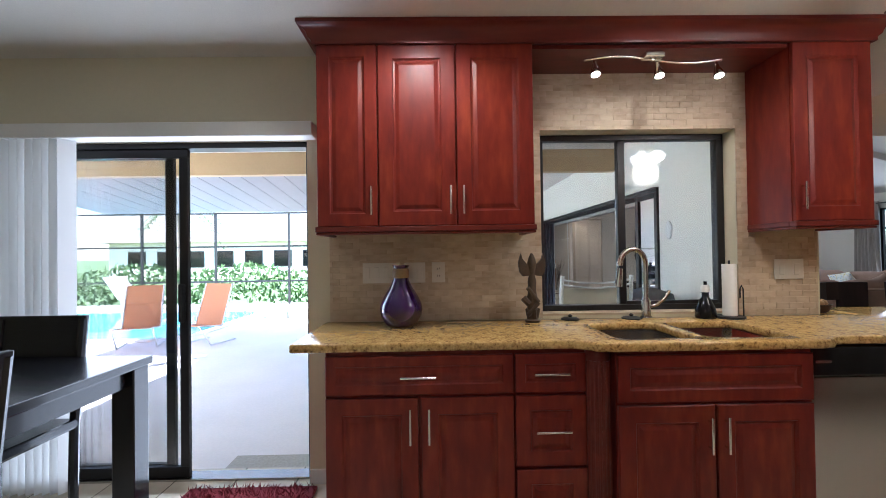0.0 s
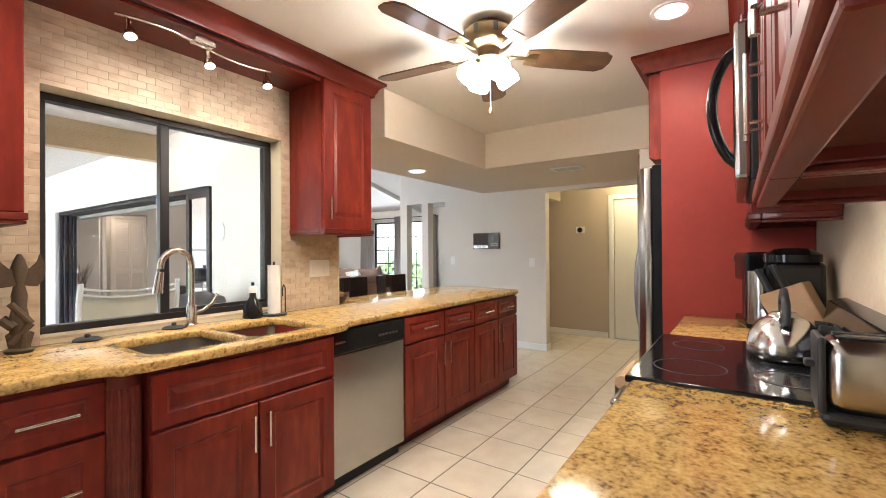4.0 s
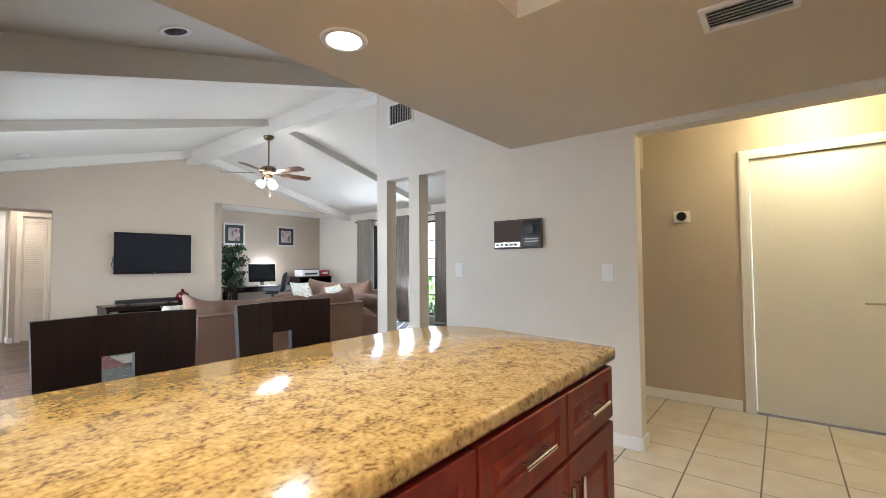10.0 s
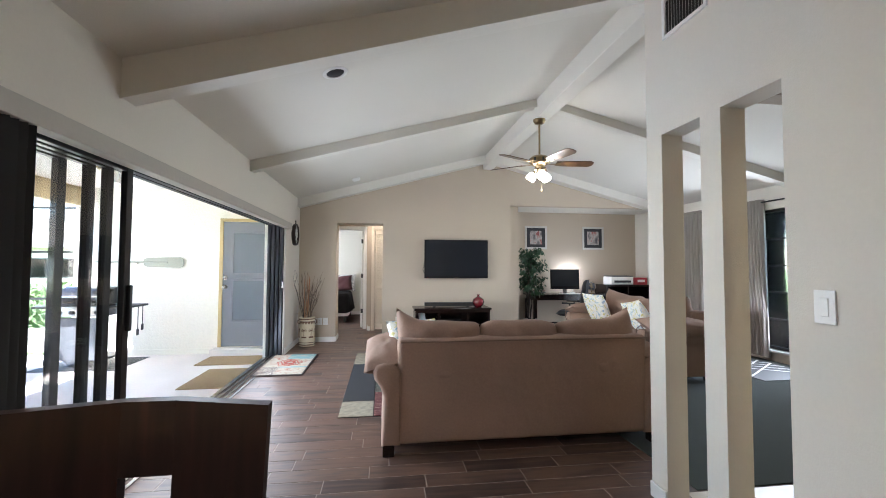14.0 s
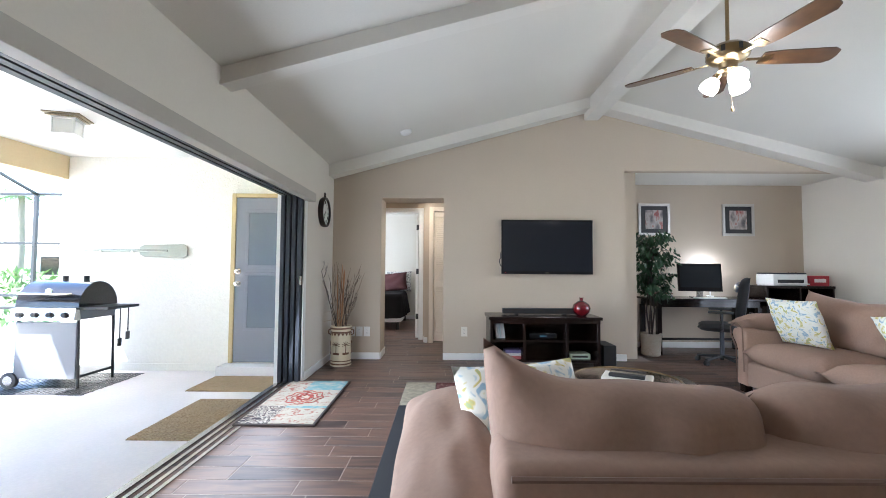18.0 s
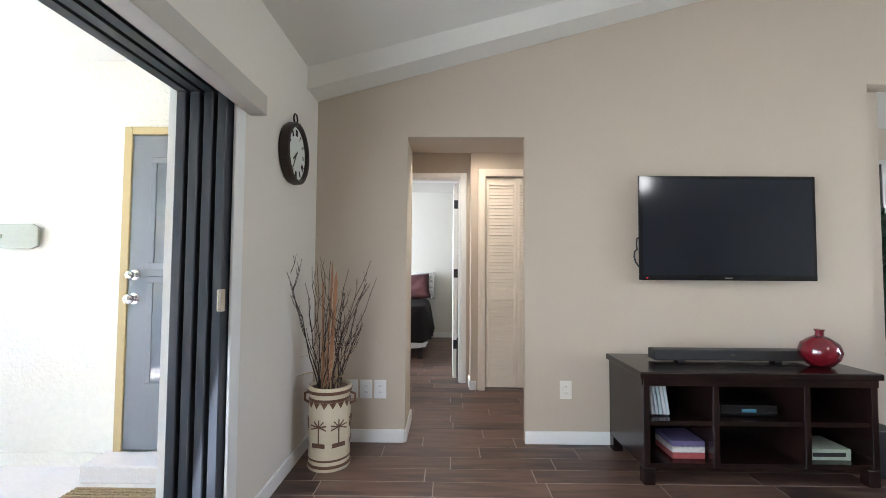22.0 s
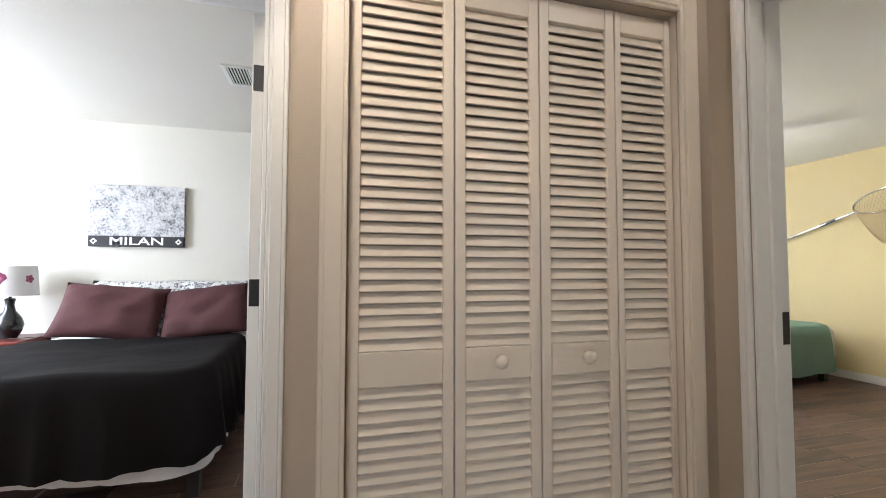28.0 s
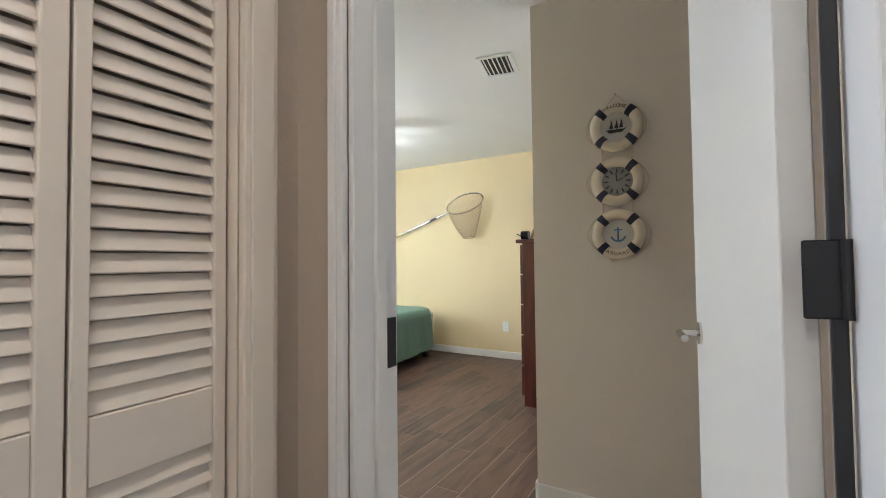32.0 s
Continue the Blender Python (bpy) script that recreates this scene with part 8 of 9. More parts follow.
for y0, y1 in ((8.30, 8.82), (7.16, 7.52), (6.12, 6.45)):
    bm = bmesh.new()
    n, rows = 44, 8
    g = [[bm.verts.new((9.10 + (0.035 + 0.012 * r / rows) * math.sin(2 * math.pi * i / 6.4) + 0.004 * math.sin(i * 2.3 + r), y0 + (y1 - y0) * (0.5 + (i / n - 0.5) * (1 + 0.08 * math.cos(3 * r / rows))), 0.06 + 2.2 * r / rows)) for i in range(n + 1)] for r in range(rows + 1)]
    for r in range(rows):
        for i in range(n):
            bm.faces.new((g[r][i], g[r][i + 1], g[r + 1][i + 1], g[r + 1][i]))
    cu = solid("curtain", bm, M_CURT, "taupe grommet curtain gathered beside the garden window", "curtain", smooth=80, group="living room curtains")
    sm = cu.modifiers.new("thick", "SOLIDIFY")
    sm.thickness = 0.003
solid("carpet", bm_box(5.62, 9.15, 4.14, 7.4, -0.001, 0.006, 0.002), mat("carpet_green_grey", (0.045, 0.055, 0.048), 0.95, grain=0.3, scale=220, stain=0.15, bump=0.4, bump_scale=400), "dark green-grey carpet beyond the partition", "carpet", "structure")
lr = thing("door_rug", "black and white lattice rug below the garden window", "rug", (8.1, 6.2, 0.006))
part("base", bm_box(0, 0.9, 0, 1.5, 0, 0.008, 0.002), M_BLACKM, lr)
bm = bmesh.new()
for k in range(-3, 10):
    for sgn in (-1, 1):
        a0, b0 = Vector((0.02, 0.2 * k, 0.0085)), Vector((0.88, 0.2 * k + sgn * 0.6, 0.0085))
        if min(a0.y, b0.y) > 0.02 and max(a0.y, b0.y) < 1.48:
            d = (b0 - a0).normalized() * 0.014
            q = Vector((-d.y, d.x, 0))
            bm.faces.new([bm.verts.new(v) for v in (a0 - q, b0 - q, b0 + q, a0 + q)])
part("lattice", bm, M_WHITE, lr, "white lattice lines")
bush = bmesh.new()
rnd = random.Random(8)
for k in range(2600):
    y, z = 4.5 + 6 * rnd.random(), -0.4 + 1.25 * rnd.random()
    x = 10.2 + 1.2 * rnd.random()
    s, a, b2 = 0.05 + 0.07 * rnd.random(), rnd.random() * 6.28, rnd.random() * 3
    m = Matrix.Translation((x, y, z + 0.15 * math.sin(y * 2.3))) @ Euler((b2, a, a)).to_matrix().to_4x4()
    bush.faces.new([bush.verts.new(m @ Vector(c)) for c in ((-s, 0, 0), (0, -s * 0.4, 0), (s, 0, 0), (0, s * 0.4, 0))])
solid("shrubs", bush, M_LEAF, "green shrubs outside the garden window", "shrubs", "stuff")

ceiling_fan((RX - 0.03, 6.75, RZ - 0.242), 0.45, 0.655, -6, "brass living room ceiling fan with oak blades and lit shades", shades=3)
solid("fan_mount", bm_box(RX - 0.09, RX + 0.05, 6.67, 6.83, RZ - 0.2425, RZ - 0.2405), M_WHITE, "white fan mounting plate", "plate", "structure")


def roof_z(x):
    return RZ - (RZ - EZ + 0.02) * abs(x - RX) / (RX - 2.17 if x < RX else 9.36 - RX)


tilt = math.atan2(RZ - EZ, RX - 2.37)
for x, y in ((3.45, 4.0), (3.44, 5.01)):
    c = can_light((x, y, roof_z(x) - 0.002), False, -tilt)
sm2 = thing("smoke_detector", "white round smoke detector on the sloped ceiling", "smoke detector", (3.36, 8.75, roof_z(3.36) - 0.001))
sm2.rotation_euler = (0, -tilt, 0)
part("cover", bm_lathe([(0.065, 0), (0.065, -0.02), (0.05, -0.035), (0.0, -0.037)], 28), M_WHITE, sm2, "", 50)

# bar chairs at the peninsula
def bar_chair(x, label):
    c = thing("counter_chair", label, "chair", (x, 2.47, 0), 180, "espresso chairs at the peninsula")
    part("seat", bm_box(-0.23, 0.23, -0.17, 0.24, 0.60, 0.65, 0.015, 2), M_ESPRV, c)
    bm = bmesh.new()
    w, z0, z1 = 0.215, 0.66, 1.05
    for b in ((-w, -0.045, z0, z1), (0.045, w, z0, z1), (-0.045, 0.045, z0, z0 + 0.175), (-0.045, 0.045, z0 + 0.262, z1)):
        bm_box(b[0], b[1], -0.013, 0.013, b[2], b[3], bm=bm)
    bmesh.ops.remove_doubles(bm, verts=bm.verts, dist=1e-4)
    for v in bm.verts:
        v.co.y += 0.05 * (v.co.x / w) ** 2 - 0.05 * (v.co.z - z0) - 0.185
        v.co.x *= 1 - 0.06 * (z1 - v.co.z) / (z1 - z0)
    part("backrest", bm, M_ESPRV, c, "curved back with a square cutout")
    for sx in (-1, 1):
        part("back_leg", bm_tube([(sx * 0.20, -0.20, 0), (sx * 0.205, -0.175, 0.62), (sx * 0.23, -0.155, 0.72)], 0.02, 8), M_ESPRV, c)
        part("leg", bm_rod((sx * 0.205, 0.20, 0), (sx * 0.205, 0.20, 0.61), 0.02, 8), M_ESPRV, c)
        part("side_rung", bm_rod((sx * 0.203, -0.19, 0.25), (sx * 0.205, 0.20, 0.25), 0.012, 8), M_ESPRV, c)
    part("foot_rung", bm_rod((-0.205, 0.20, 0.20), (0.205, 0.20, 0.20), 0.012, 8), M_ESPRV, c)
    return c


bar_chair(2.82, "espresso counter chair with square cutout in its back")
bar_chair(3.395, "espresso counter chair with square cutout near the peninsula's end")


# ---- hall, closet and bedrooms ----
def swapped(x, y=0.0):
    """Local x runs along world y, local -y looks to world -x."""
    return Matrix(((0, 1, 0, x), (1, 0, 0, y), (0, 0, 1, 0), (0, 0, 0, 1)))


casing("trim_closet", "off-white moulded casing round the closet", 3.633, 4.718, 2.05, 0.07, 0.018, M_LOUVER).matrix_world = Matrix.Translation((0, 10.708, 0))
casing("trim_bedroom_door", "white casing round the bedroom doorway", 2.595, 3.40, 2.075, 0.06, 0.016).matrix_world = Matrix.Translation((0, 10.968, 0))
casing("trim_hall_end", "white moulded casing round the second bedroom doorway", 9.84, 10.57, 2.04, 0.038, 0.018).matrix_world = swapped(4.848)
jb = tagged(new("jamb_hall_end"), "white painted door jamb with stop strip", "door jamb", kind="structure")
for b in ((4.846, 4.974, 10.555, 10.569, 0, 2.04), (4.846, 4.974, 9.841, 9.856, 0, 2.04), (4.846, 4.974, 9.856, 10.555, 2.024, 2.039), (4.90, 4.93, 10.545, 10.5555, 0, 2.024)):
    part("head" if b[4] > 1 else "stop_strip" if b[1] - b[0] < 0.04 and b[3] - b[2] < 0.012 else "jamb_leg", bm_box(*b, 0.002), M_WHITE, jb)
jb = tagged(new("jamb_bedroom"), "white painted bedroom door jamb", "door jamb", kind="structure")
for b in ((2.596, 2.609, 10.966, 11.094, 0, 2.075), (3.385, 3.399, 10.966, 11.094, 0, 2.075), (2.609, 3.385, 10.966, 11.094, 2.06, 2.074)):
    part("head" if b[4] > 1 else "stop_strip" if b[1] - b[0] < 0.04 and b[3] - b[2] < 0.012 else "jamb_leg", bm_box(*b, 0.002), M_WHITE, jb)
jb = tagged(new("jamb_closet"), "off-white closet jamb with head track", "door jamb", kind="structure")
for b in ((3.616, 3.633, 10.712, 10.83, 0, 2.05), (4.718, 4.734, 10.712, 10.83, 0, 2.05), (3.633, 4.718, 10.76, 10.80, 2.04, 2.05)):
    part("head" if b[4] > 1 else "stop_strip" if b[1] - b[0] < 0.04 and b[3] - b[2] < 0.012 else "jamb_leg", bm_box(*b, 0.001), M_LOUVER, jb)

# louvered bifold doors
slat_pitch = 0.0325
edges = (3.636, 3.941, 4.217, 4.492, 4.716)
for k in range(4):
    x0, x1 = edges[k] + 0.002, edges[k + 1] - 0.002
    leaf = thing("bifold_door_leaf", "cream louvered bifold closet door leaf" + (" with round knob" if k in (1, 2) else ", closed"), "closet door", (x0, 10.735, 0.018), 0, "bifold closet leaves")
    w, st = x1 - x0, 0.032 if k < 3 else 0.022
    for a, b in ((0, st), (w - st, w)):
        part("stile", bm_box(a, b, 0, 0.028, 0, 2.02, 0.003, 2), M_LOUVER, leaf)
    for a, b in ((0, 0.115), (0.838, 0.934), (1.95, 2.02)):
        part("rail", bm_box(st, w - st, 0.002, 0.026, a, b, 0.002, 1), M_LOUVER, leaf)
    first = None
    for lo, hi in ((0.115, 0.838), (0.934, 1.95)):
        n = round((hi - lo) / slat_pitch)
        for j in range(n):
            z = lo + (hi - lo) * (j + 0.5) / n
            if first is None:
                first = part("slat", bm_box(st - 0.002, w - st + 0.002, -0.0165, 0.0165, -0.0024, 0.0024, 0.0016, 2), M_LOUVER, leaf)
                s = first
            else:
                s = new("slat", first.data)
                s.parent = leaf
            s.location, s.rotation_euler = (0, 0.0145, z), (radians(65 + 0.6 * math.sin(j * 7.3 + k)), 0, 0)
    if k in (1, 2):
        kx = 4.075 - x0 if k == 1 else 4.366 - x0
        part("knob", bm_lathe([(0.009, 0), (0.009, 0.012), (0.0105, 0.015), (0.019, 0.022), (0.0205, 0.031), (0.016, 0.040), (0.0, 0.043)], 24, None, Matrix.Translation((kx, 0, 0.895)) @ Matrix.Rotation(radians(90), 4, "X")), M_LOUVER, leaf, "round cream knob", 60)


def hinge(parent, at, rz, span=0.09):
    h = part("hinge", bm_box(-0.017, 0.017, -0.002, 0.0, -span / 2, span / 2, 0.0018, 1), M_BLACKM, parent, "black door hinge")
    h.matrix_local = Matrix.Translation(at) @ Matrix.Rotation(radians(rz), 4, "Z")
    part("hinge_pin", bm_rod((0.02, -0.004, -span / 2), (0.02, -0.004, span / 2), 0.006), M_BLACKM, h)
    return h


d5 = tagged(new("door_5"), "white flush bedroom door standing open, seen edge on", "door", kind="structure")
part("door_leaf", bm_box(3.33, 3.368, 11.098, 11.83, 0.01, 2.055, 0.002), M_DOORW, d5)
for z in (0.36, 1.10, 1.83):
    hinge(d5, (3.352, 11.0975, z), 0)
pin, free = Vector((4.985, 9.905, 0)), Vector((5.665, 10.012, 0))
ang = math.atan2(free.y - pin.y, free.x - pin.x)
d6 = tagged(new("door_6"), "white flush bedroom door standing open on black hinges", "door", kind="structure")
d6.matrix_world = Matrix.Translation(pin) @ Matrix.Rotation(ang, 4, "Z")
part("door_leaf", bm_box(0.004, 0.68, -0.024, 0.017, 0.01, 2.03, 0.002), M_DOORW, d6)
for z in (0.30, 1.135, 1.86):
    h = hinge(d6, (-0.030, -0.016, z), -90, 0.098)
    h.scale = (1.2, 1, 1)
part("knob_rose", bm_cyl(0.03, 0, 0.006, None, 24, None, Matrix.Translation((0.62, 0.0165, 0.965)) @ Matrix.Rotation(radians(-90), 4, "X")), M_CHROME, d6, "", 50)
part("door_handle", bm_tube([(0.62, 0.02, 0.965), (0.62, 0.062, 0.965), (0.612, 0.068, 0.965), (0.53, 0.066, 0.963)], 0.009, 10), M_CHROME, d6, "satin nickel lever", 60)
# the dark gap between door edge and casing, drawn as a black strip
solid("hinge_gap_shade", bm_box(4.962, 4.972, 9.860, 9.877, 0, 2.02, 0.002), M_BLACKM, "black strip standing for the shaded gap on the open door's hinge side", "door seal", "structure")
solid("strike_plate", bm_box(4.935, 4.968, 10.5525, 10.5555, 0.95, 1.05, 0.001), M_BRONZE, "dark strike plate in the white door jamb", "strike plate")


def letters(text, size, matrix, material, parent, depth=0.0008, bold=0.0):
    cu = bpy.data.curves.new("lettering", "FONT")
    cu.body, cu.size, cu.extrude, cu.align_x, cu.align_y = text, size, depth, "CENTER", "CENTER"
    cu.offset = bold
    cu.materials.append(material)
    ob = new("lettering", cu)
    ob.parent = parent
    ob.matrix_local = matrix
    return ob


# hall ceiling and side wall
can_light((3.42, 10.16, 2.42))
# unseen extra can, added to go with the fill lamp at the hall's end
can_light((4.62, 10.2, 2.42))
bm = bmesh.new()
for b in ((3.62, 4.42, 9.95, 9.975), (3.62, 4.42, 10.5, 10.525), (3.62, 3.645, 9.975, 10.5), (4.395, 4.42, 9.975, 10.5)):
    bm_box(*b, 2.408, 2.42, 0.002, 1, bm)
solid("trim_hatch", bm, M_WHITE, "white trim round the attic hatch", "hatch trim", "structure")
oct_ = thing("octagonal_plaque", "black octagonal plaque hanging high on the hall wall", "wall plaque", (2.322, 10.745, 1.69))
part("plate", bm_cyl(0.195, 0, 0.018, 0.18, 8, None, Matrix.Rotation(radians(90), 4, "Y") @ Matrix.Rotation(radians(22.5), 4, "Z")), M_BLACKM, oct_)
part("face", bm_cyl(0.115, 0.018, 0.022, None, 24, None, Matrix.Rotation(radians(90), 4, "Y")), mat("plaque_face", (0.03, 0.03, 0.032), 0.6), oct_)

# nautical plaque of three life rings
M_ROPE = mat("rope_cream", (0.62, 0.54, 0.40), 0.9, grain=0.15, scale=300)
M_RING = mat("ring_cream", (0.70, 0.62, 0.47), 0.6, grain=0.06, scale=50, stain=0.06)
M_NAVY = mat("strap_navy", (0.018, 0.022, 0.045), 0.7, grain=0.1)
M_GREYF = mat("medallion_grey", (0.33, 0.34, 0.34), 0.5, grain=0.1, scale=60)
M_DISC = mat("medallion_pale", (0.55, 0.54, 0.50), 0.5, grain=0.1, scale=60)
M_BLUEP = mat("anchor_blue", (0.10, 0.22, 0.42), 0.6)
M_INK = mat("ink_dark", (0.03, 0.03, 0.035), 0.7)
M_LETTER = mat("letter_brown", (0.10, 0.06, 0.04), 0.6)
rings = thing("life_ring_plaque", "three cream life rings with navy straps strung on rope", "wall plaque", (6.309, 10.325, 0))
FACE = Matrix(((0, 0, -1, 0), (-1, 0, 0, 0), (0, 1, 0, 0), (0, 0, 0, 1)))
RAD = 0.088
for n, z in enumerate((1.757, 1.512, 1.277)):
    ring = part("life_ring", bm_tube([(-0.0175, RAD * math.cos(a), z + RAD * math.sin(a)) for a in [2 * math.pi * i / 48 for i in range(48)]], 0.0175 + 0.006, 12, None, True), M_RING, rings, "", 60)
    for q in range(4):
        a = radians(45 + 90 * q)
        pts = [(-0.0175, RAD * math.cos(b), z + RAD * math.sin(b)) for b in (a - 0.16, a, a + 0.16)]
        part("strap", bm_tube(pts, 0.0262, 12), M_NAVY, ring, "navy cloth strap", 50)
    part("medallion", bm_cyl(0.066, 0, 0.012, None, 32, None, Matrix.Translation((-0.005, 0, z)) @ Matrix.Rotation(radians(-90), 4, "Y")), M_GREYF if n == 1 else M_DISC, ring, "", 40)
    at = Matrix.Translation((-0.019, 0, z)) @ FACE
    if n == 0:
        b = bm_prism([(-0.042, -0.012), (-0.03, -0.026), (0.026, -0.026), (0.045, -0.008), (0.03, -0.014)], "z", 0, 0.003)
        for mx in (-0.02, 0.002, 0.022):
            bm_box(mx - 0.001, mx + 0.001, -0.015, 0.036, 0, 0.003, 0, 1, b)
            bm_prism([(mx - 0.009, -0.006), (mx + 0.008, -0.006), (mx + 0.004, 0.03)], "z", 0, 0.002, b)
        part("ship", b, M_INK, ring, "dark sailing ship silhouette").matrix_local = at
        for i, ch in enumerate("WELCOME"):
            a = radians(118 - i * 56 / 6)
            letters(ch, 0.021, Matrix.Translation((-0.042, -RAD * math.cos(a), z + RAD * math.sin(a))) @ FACE @ Matrix.Rotation(a - math.pi / 2, 4, "Z"), M_LETTER, ring)
    elif n == 1:
        b = bmesh.new()
        for h in range(12):
            a = 2 * math.pi * h / 12
            bm_box(-0.002, 0.002, 0.036, 0.055, 0, 0.003, 0, 1, b) if h == 0 else join(b, bm_rod((0.038 * math.sin(a), 0.038 * math.cos(a), 0.001), (0.056 * math.sin(a), 0.056 * math.cos(a), 0.001), 0.003, 6))
        bm_rod((0, 0, 0.003), (0.025, 0.012, 0.003), 0.002, 6, b)
        bm_rod((0, 0, 0.003), (-0.004, 0.036, 0.003), 0.002, 6, b)
        part("clock_marks", b, M_INK, ring, "dark hour marks and clock hands").matrix_local = at
    else:
        b = bm_rod((0, -0.03, 0.001), (0, 0.03, 0.001), 0.004, 6)
        bm_rod((-0.018, 0.018, 0.001), (0.018, 0.018, 0.001), 0.003, 6, b)
        bm_tube([(0.03 * math.sin(a), -0.004 - 0.028 * math.cos(a), 0.001) for a in [radians(-75 + 15 * i) for i in range(11)]], 0.004, 6, b)
        part("anchor", b, M_BLUEP, ring, "blue anchor").matrix_local = at
        for i, ch in enumerate("ABOARD"):
            a = radians(-118 + i * 56 / 5)
            letters(ch, 0.021, Matrix.Translation((-0.042, -RAD * math.cos(a), z + RAD * math.sin(a))) @ FACE @ Matrix.Rotation(a + math.pi / 2, 4, "Z"), M_LETTER, ring)
    for sgn in (-1, 1):
        pts = [(-0.02, sgn * (0.11 + 0.012 * math.sin(t_ * math.pi)) * math.cos(radians(-42 + 84 * t_)) * (1.0 + 0.06 * math.sin(t_ * math.pi)), z + 0.118 * math.sin(radians(-42 + 84 * t_))) for t_ in [i / 10 for i in range(11)]]
        part("rope_loop", bm_tube(pts, 0.004, 8), M_ROPE, ring, "", 60)
for za, zb in ((1.757, 1.512), (1.512, 1.277)):
    for sgn in (-1, 1):
        part("rope", bm_rod((-0.015, sgn * 0.062, za - 0.085), (-0.015, sgn * 0.062, zb + 0.085), 0.004, 8), M_ROPE, rings, "", 60)
part("rope", bm_tube([(-0.015, 0.062, 1.84), (-0.006, 0, 1.905), (-0.015, -0.062, 1.84)], 0.004, 8), M_ROPE, rings, "", 60)
part("rope", bm_tube([(-0.015, 0.05, 1.19), (-0.012, 0.03, 1.155), (-0.015, -0.06, 1.195)], 0.004, 8), M_ROPE, rings, "", 60)
part("nail", bm_rod((0.0, 0, 1.905), (-0.015, 0, 1.907), 0.003, 8), M_STEEL, rings)


def bm_drape(x0, x1, y0, y1, top, hem, ripple=0.02, flare=0.04, r=0.09, waves=26, seed=1.0, lump=0.01, n=144):
    """Bedding that lies on a mattress and hangs down round it in folds."""
    b = bmesh.new()
    cx, cy, hx, hy = (x0 + x1) / 2, (y0 + y1) / 2, (x1 - x0) / 2, (y1 - y0) / 2
    def rim(k, grow):
        a = 2 * math.pi * k / n
        c, s = math.cos(a), math.sin(a)
        p = 9.0
        rr = 1 / ((abs(c) ** p + abs(s) ** p) ** (1 / p))
        return c * rr * (hx + grow), s * rr * (hy + grow)
    rows = []
    for f in (0.08, 0.25, 0.45, 0.62, 0.78, 0.9, 0.96):
        rows.append([(cx + rim(k, 0)[0] * f, cy + rim(k, 0)[1] * f, top + lump * noise.noise(Vector((rim(k, 0)[0] * f * 3, rim(k, 0)[1] * f * 3, seed)))) for k in range(n)])
    rows.append([(cx + rim(k, 0)[0] * 0.995, cy + rim(k, 0)[1] * 0.995, top - 0.015) for k in range(n)])
    steps = 8
    for i in range(1, steps + 1):
        u = i / steps
        row = []
        for k in range(n):
            a = 2 * math.pi * k / n
            w = math.sin(a * waves + 2.2 * math.sin(a * 5 + seed)) + 0.6 * math.sin(a * waves * 1.7 + seed * 3)
            px, py = rim(k, 0.012 + flare * u + ripple * u * w)
            row.append((cx + px, cy + py, top - 0.03 - (top - 0.03 - hem) * u + 0.02 * u * math.sin(3 * a + seed)))
        rows.append(row)
    vs = [[b.verts.new(p) for p in row] for row in rows]
    b.faces.new(vs[0])
    for p, q in zip(vs, vs[1:]):
        for k in range(n):
            b.faces.new((p[k], q[k], q[(k + 1) % n], p[(k + 1) % n]))
    bmesh.ops.recalc_face_normals(b, faces=b.faces)
    return b


# first bedroom
M_COMF = mat("comforter_brown", (0.0058, 0.0043, 0.0043), 0.85, spec=0.15, grain=0.2, scale=40, stain=0.1, bump=0.5, bump_scale=9)
M_PLUM = mat("pillow_plum", (0.085, 0.033, 0.035), 0.8, spec=0.3, grain=0.1, scale=60, stain=0.1, bump=0.7, bump_scale=12)
M_LINEN = mat("linen_white", (0.72, 0.71, 0.69), 0.9, grain=0.05, scale=60, bump=0.2, bump_scale=30)
M_FLORAL = blend_mat("floral_sham", [(0.42, (0.74, 0.74, 0.72)), (0.52, (0.70, 0.70, 0.69)), (0.56, (0.10, 0.10, 0.11)), (0.66, (0.45, 0.45, 0.46))], 34, rough=0.85, detail=3)
bed = thing("bed", "low bed made up with dark brown comforter and plum pillows", "bed", (0, 0, 0))
part("mattress", bm_box(1.58, 2.93, 12.06, 13.62, 0.30, 0.655, 0.06, 3), M_LINEN, bed)
part("box_spring", bm_box(1.54, 2.99, 12.01, 13.62, 0.18, 0.299, 0.02, 2), M_LINEN, bed)
part("bed_skirt", bm_drape(1.50, 3.0, 11.97, 13.63, 0.30, 0.17, 0.006, 0.0, waves=40, lump=0.0), M_LINEN, bed, "white bed skirt", 60)
for p in ((1.6, 12.1), (2.93, 12.1), (1.6, 13.5), (2.93, 13.5)):
    part("leg", bm_box(p[0] - 0.03, p[0] + 0.03, p[1] - 0.03, p[1] + 0.03, -0.002, 0.18), M_BLACKM, bed)
solid("comforter", bm_drape(1.50, 3.0, 11.96, 13.3, 0.67, 0.235, 0.022, 0.045, seed=2.3, lump=0.018), M_COMF, "dark brown comforter draped over the bed in folds", "comforter", smooth=70)
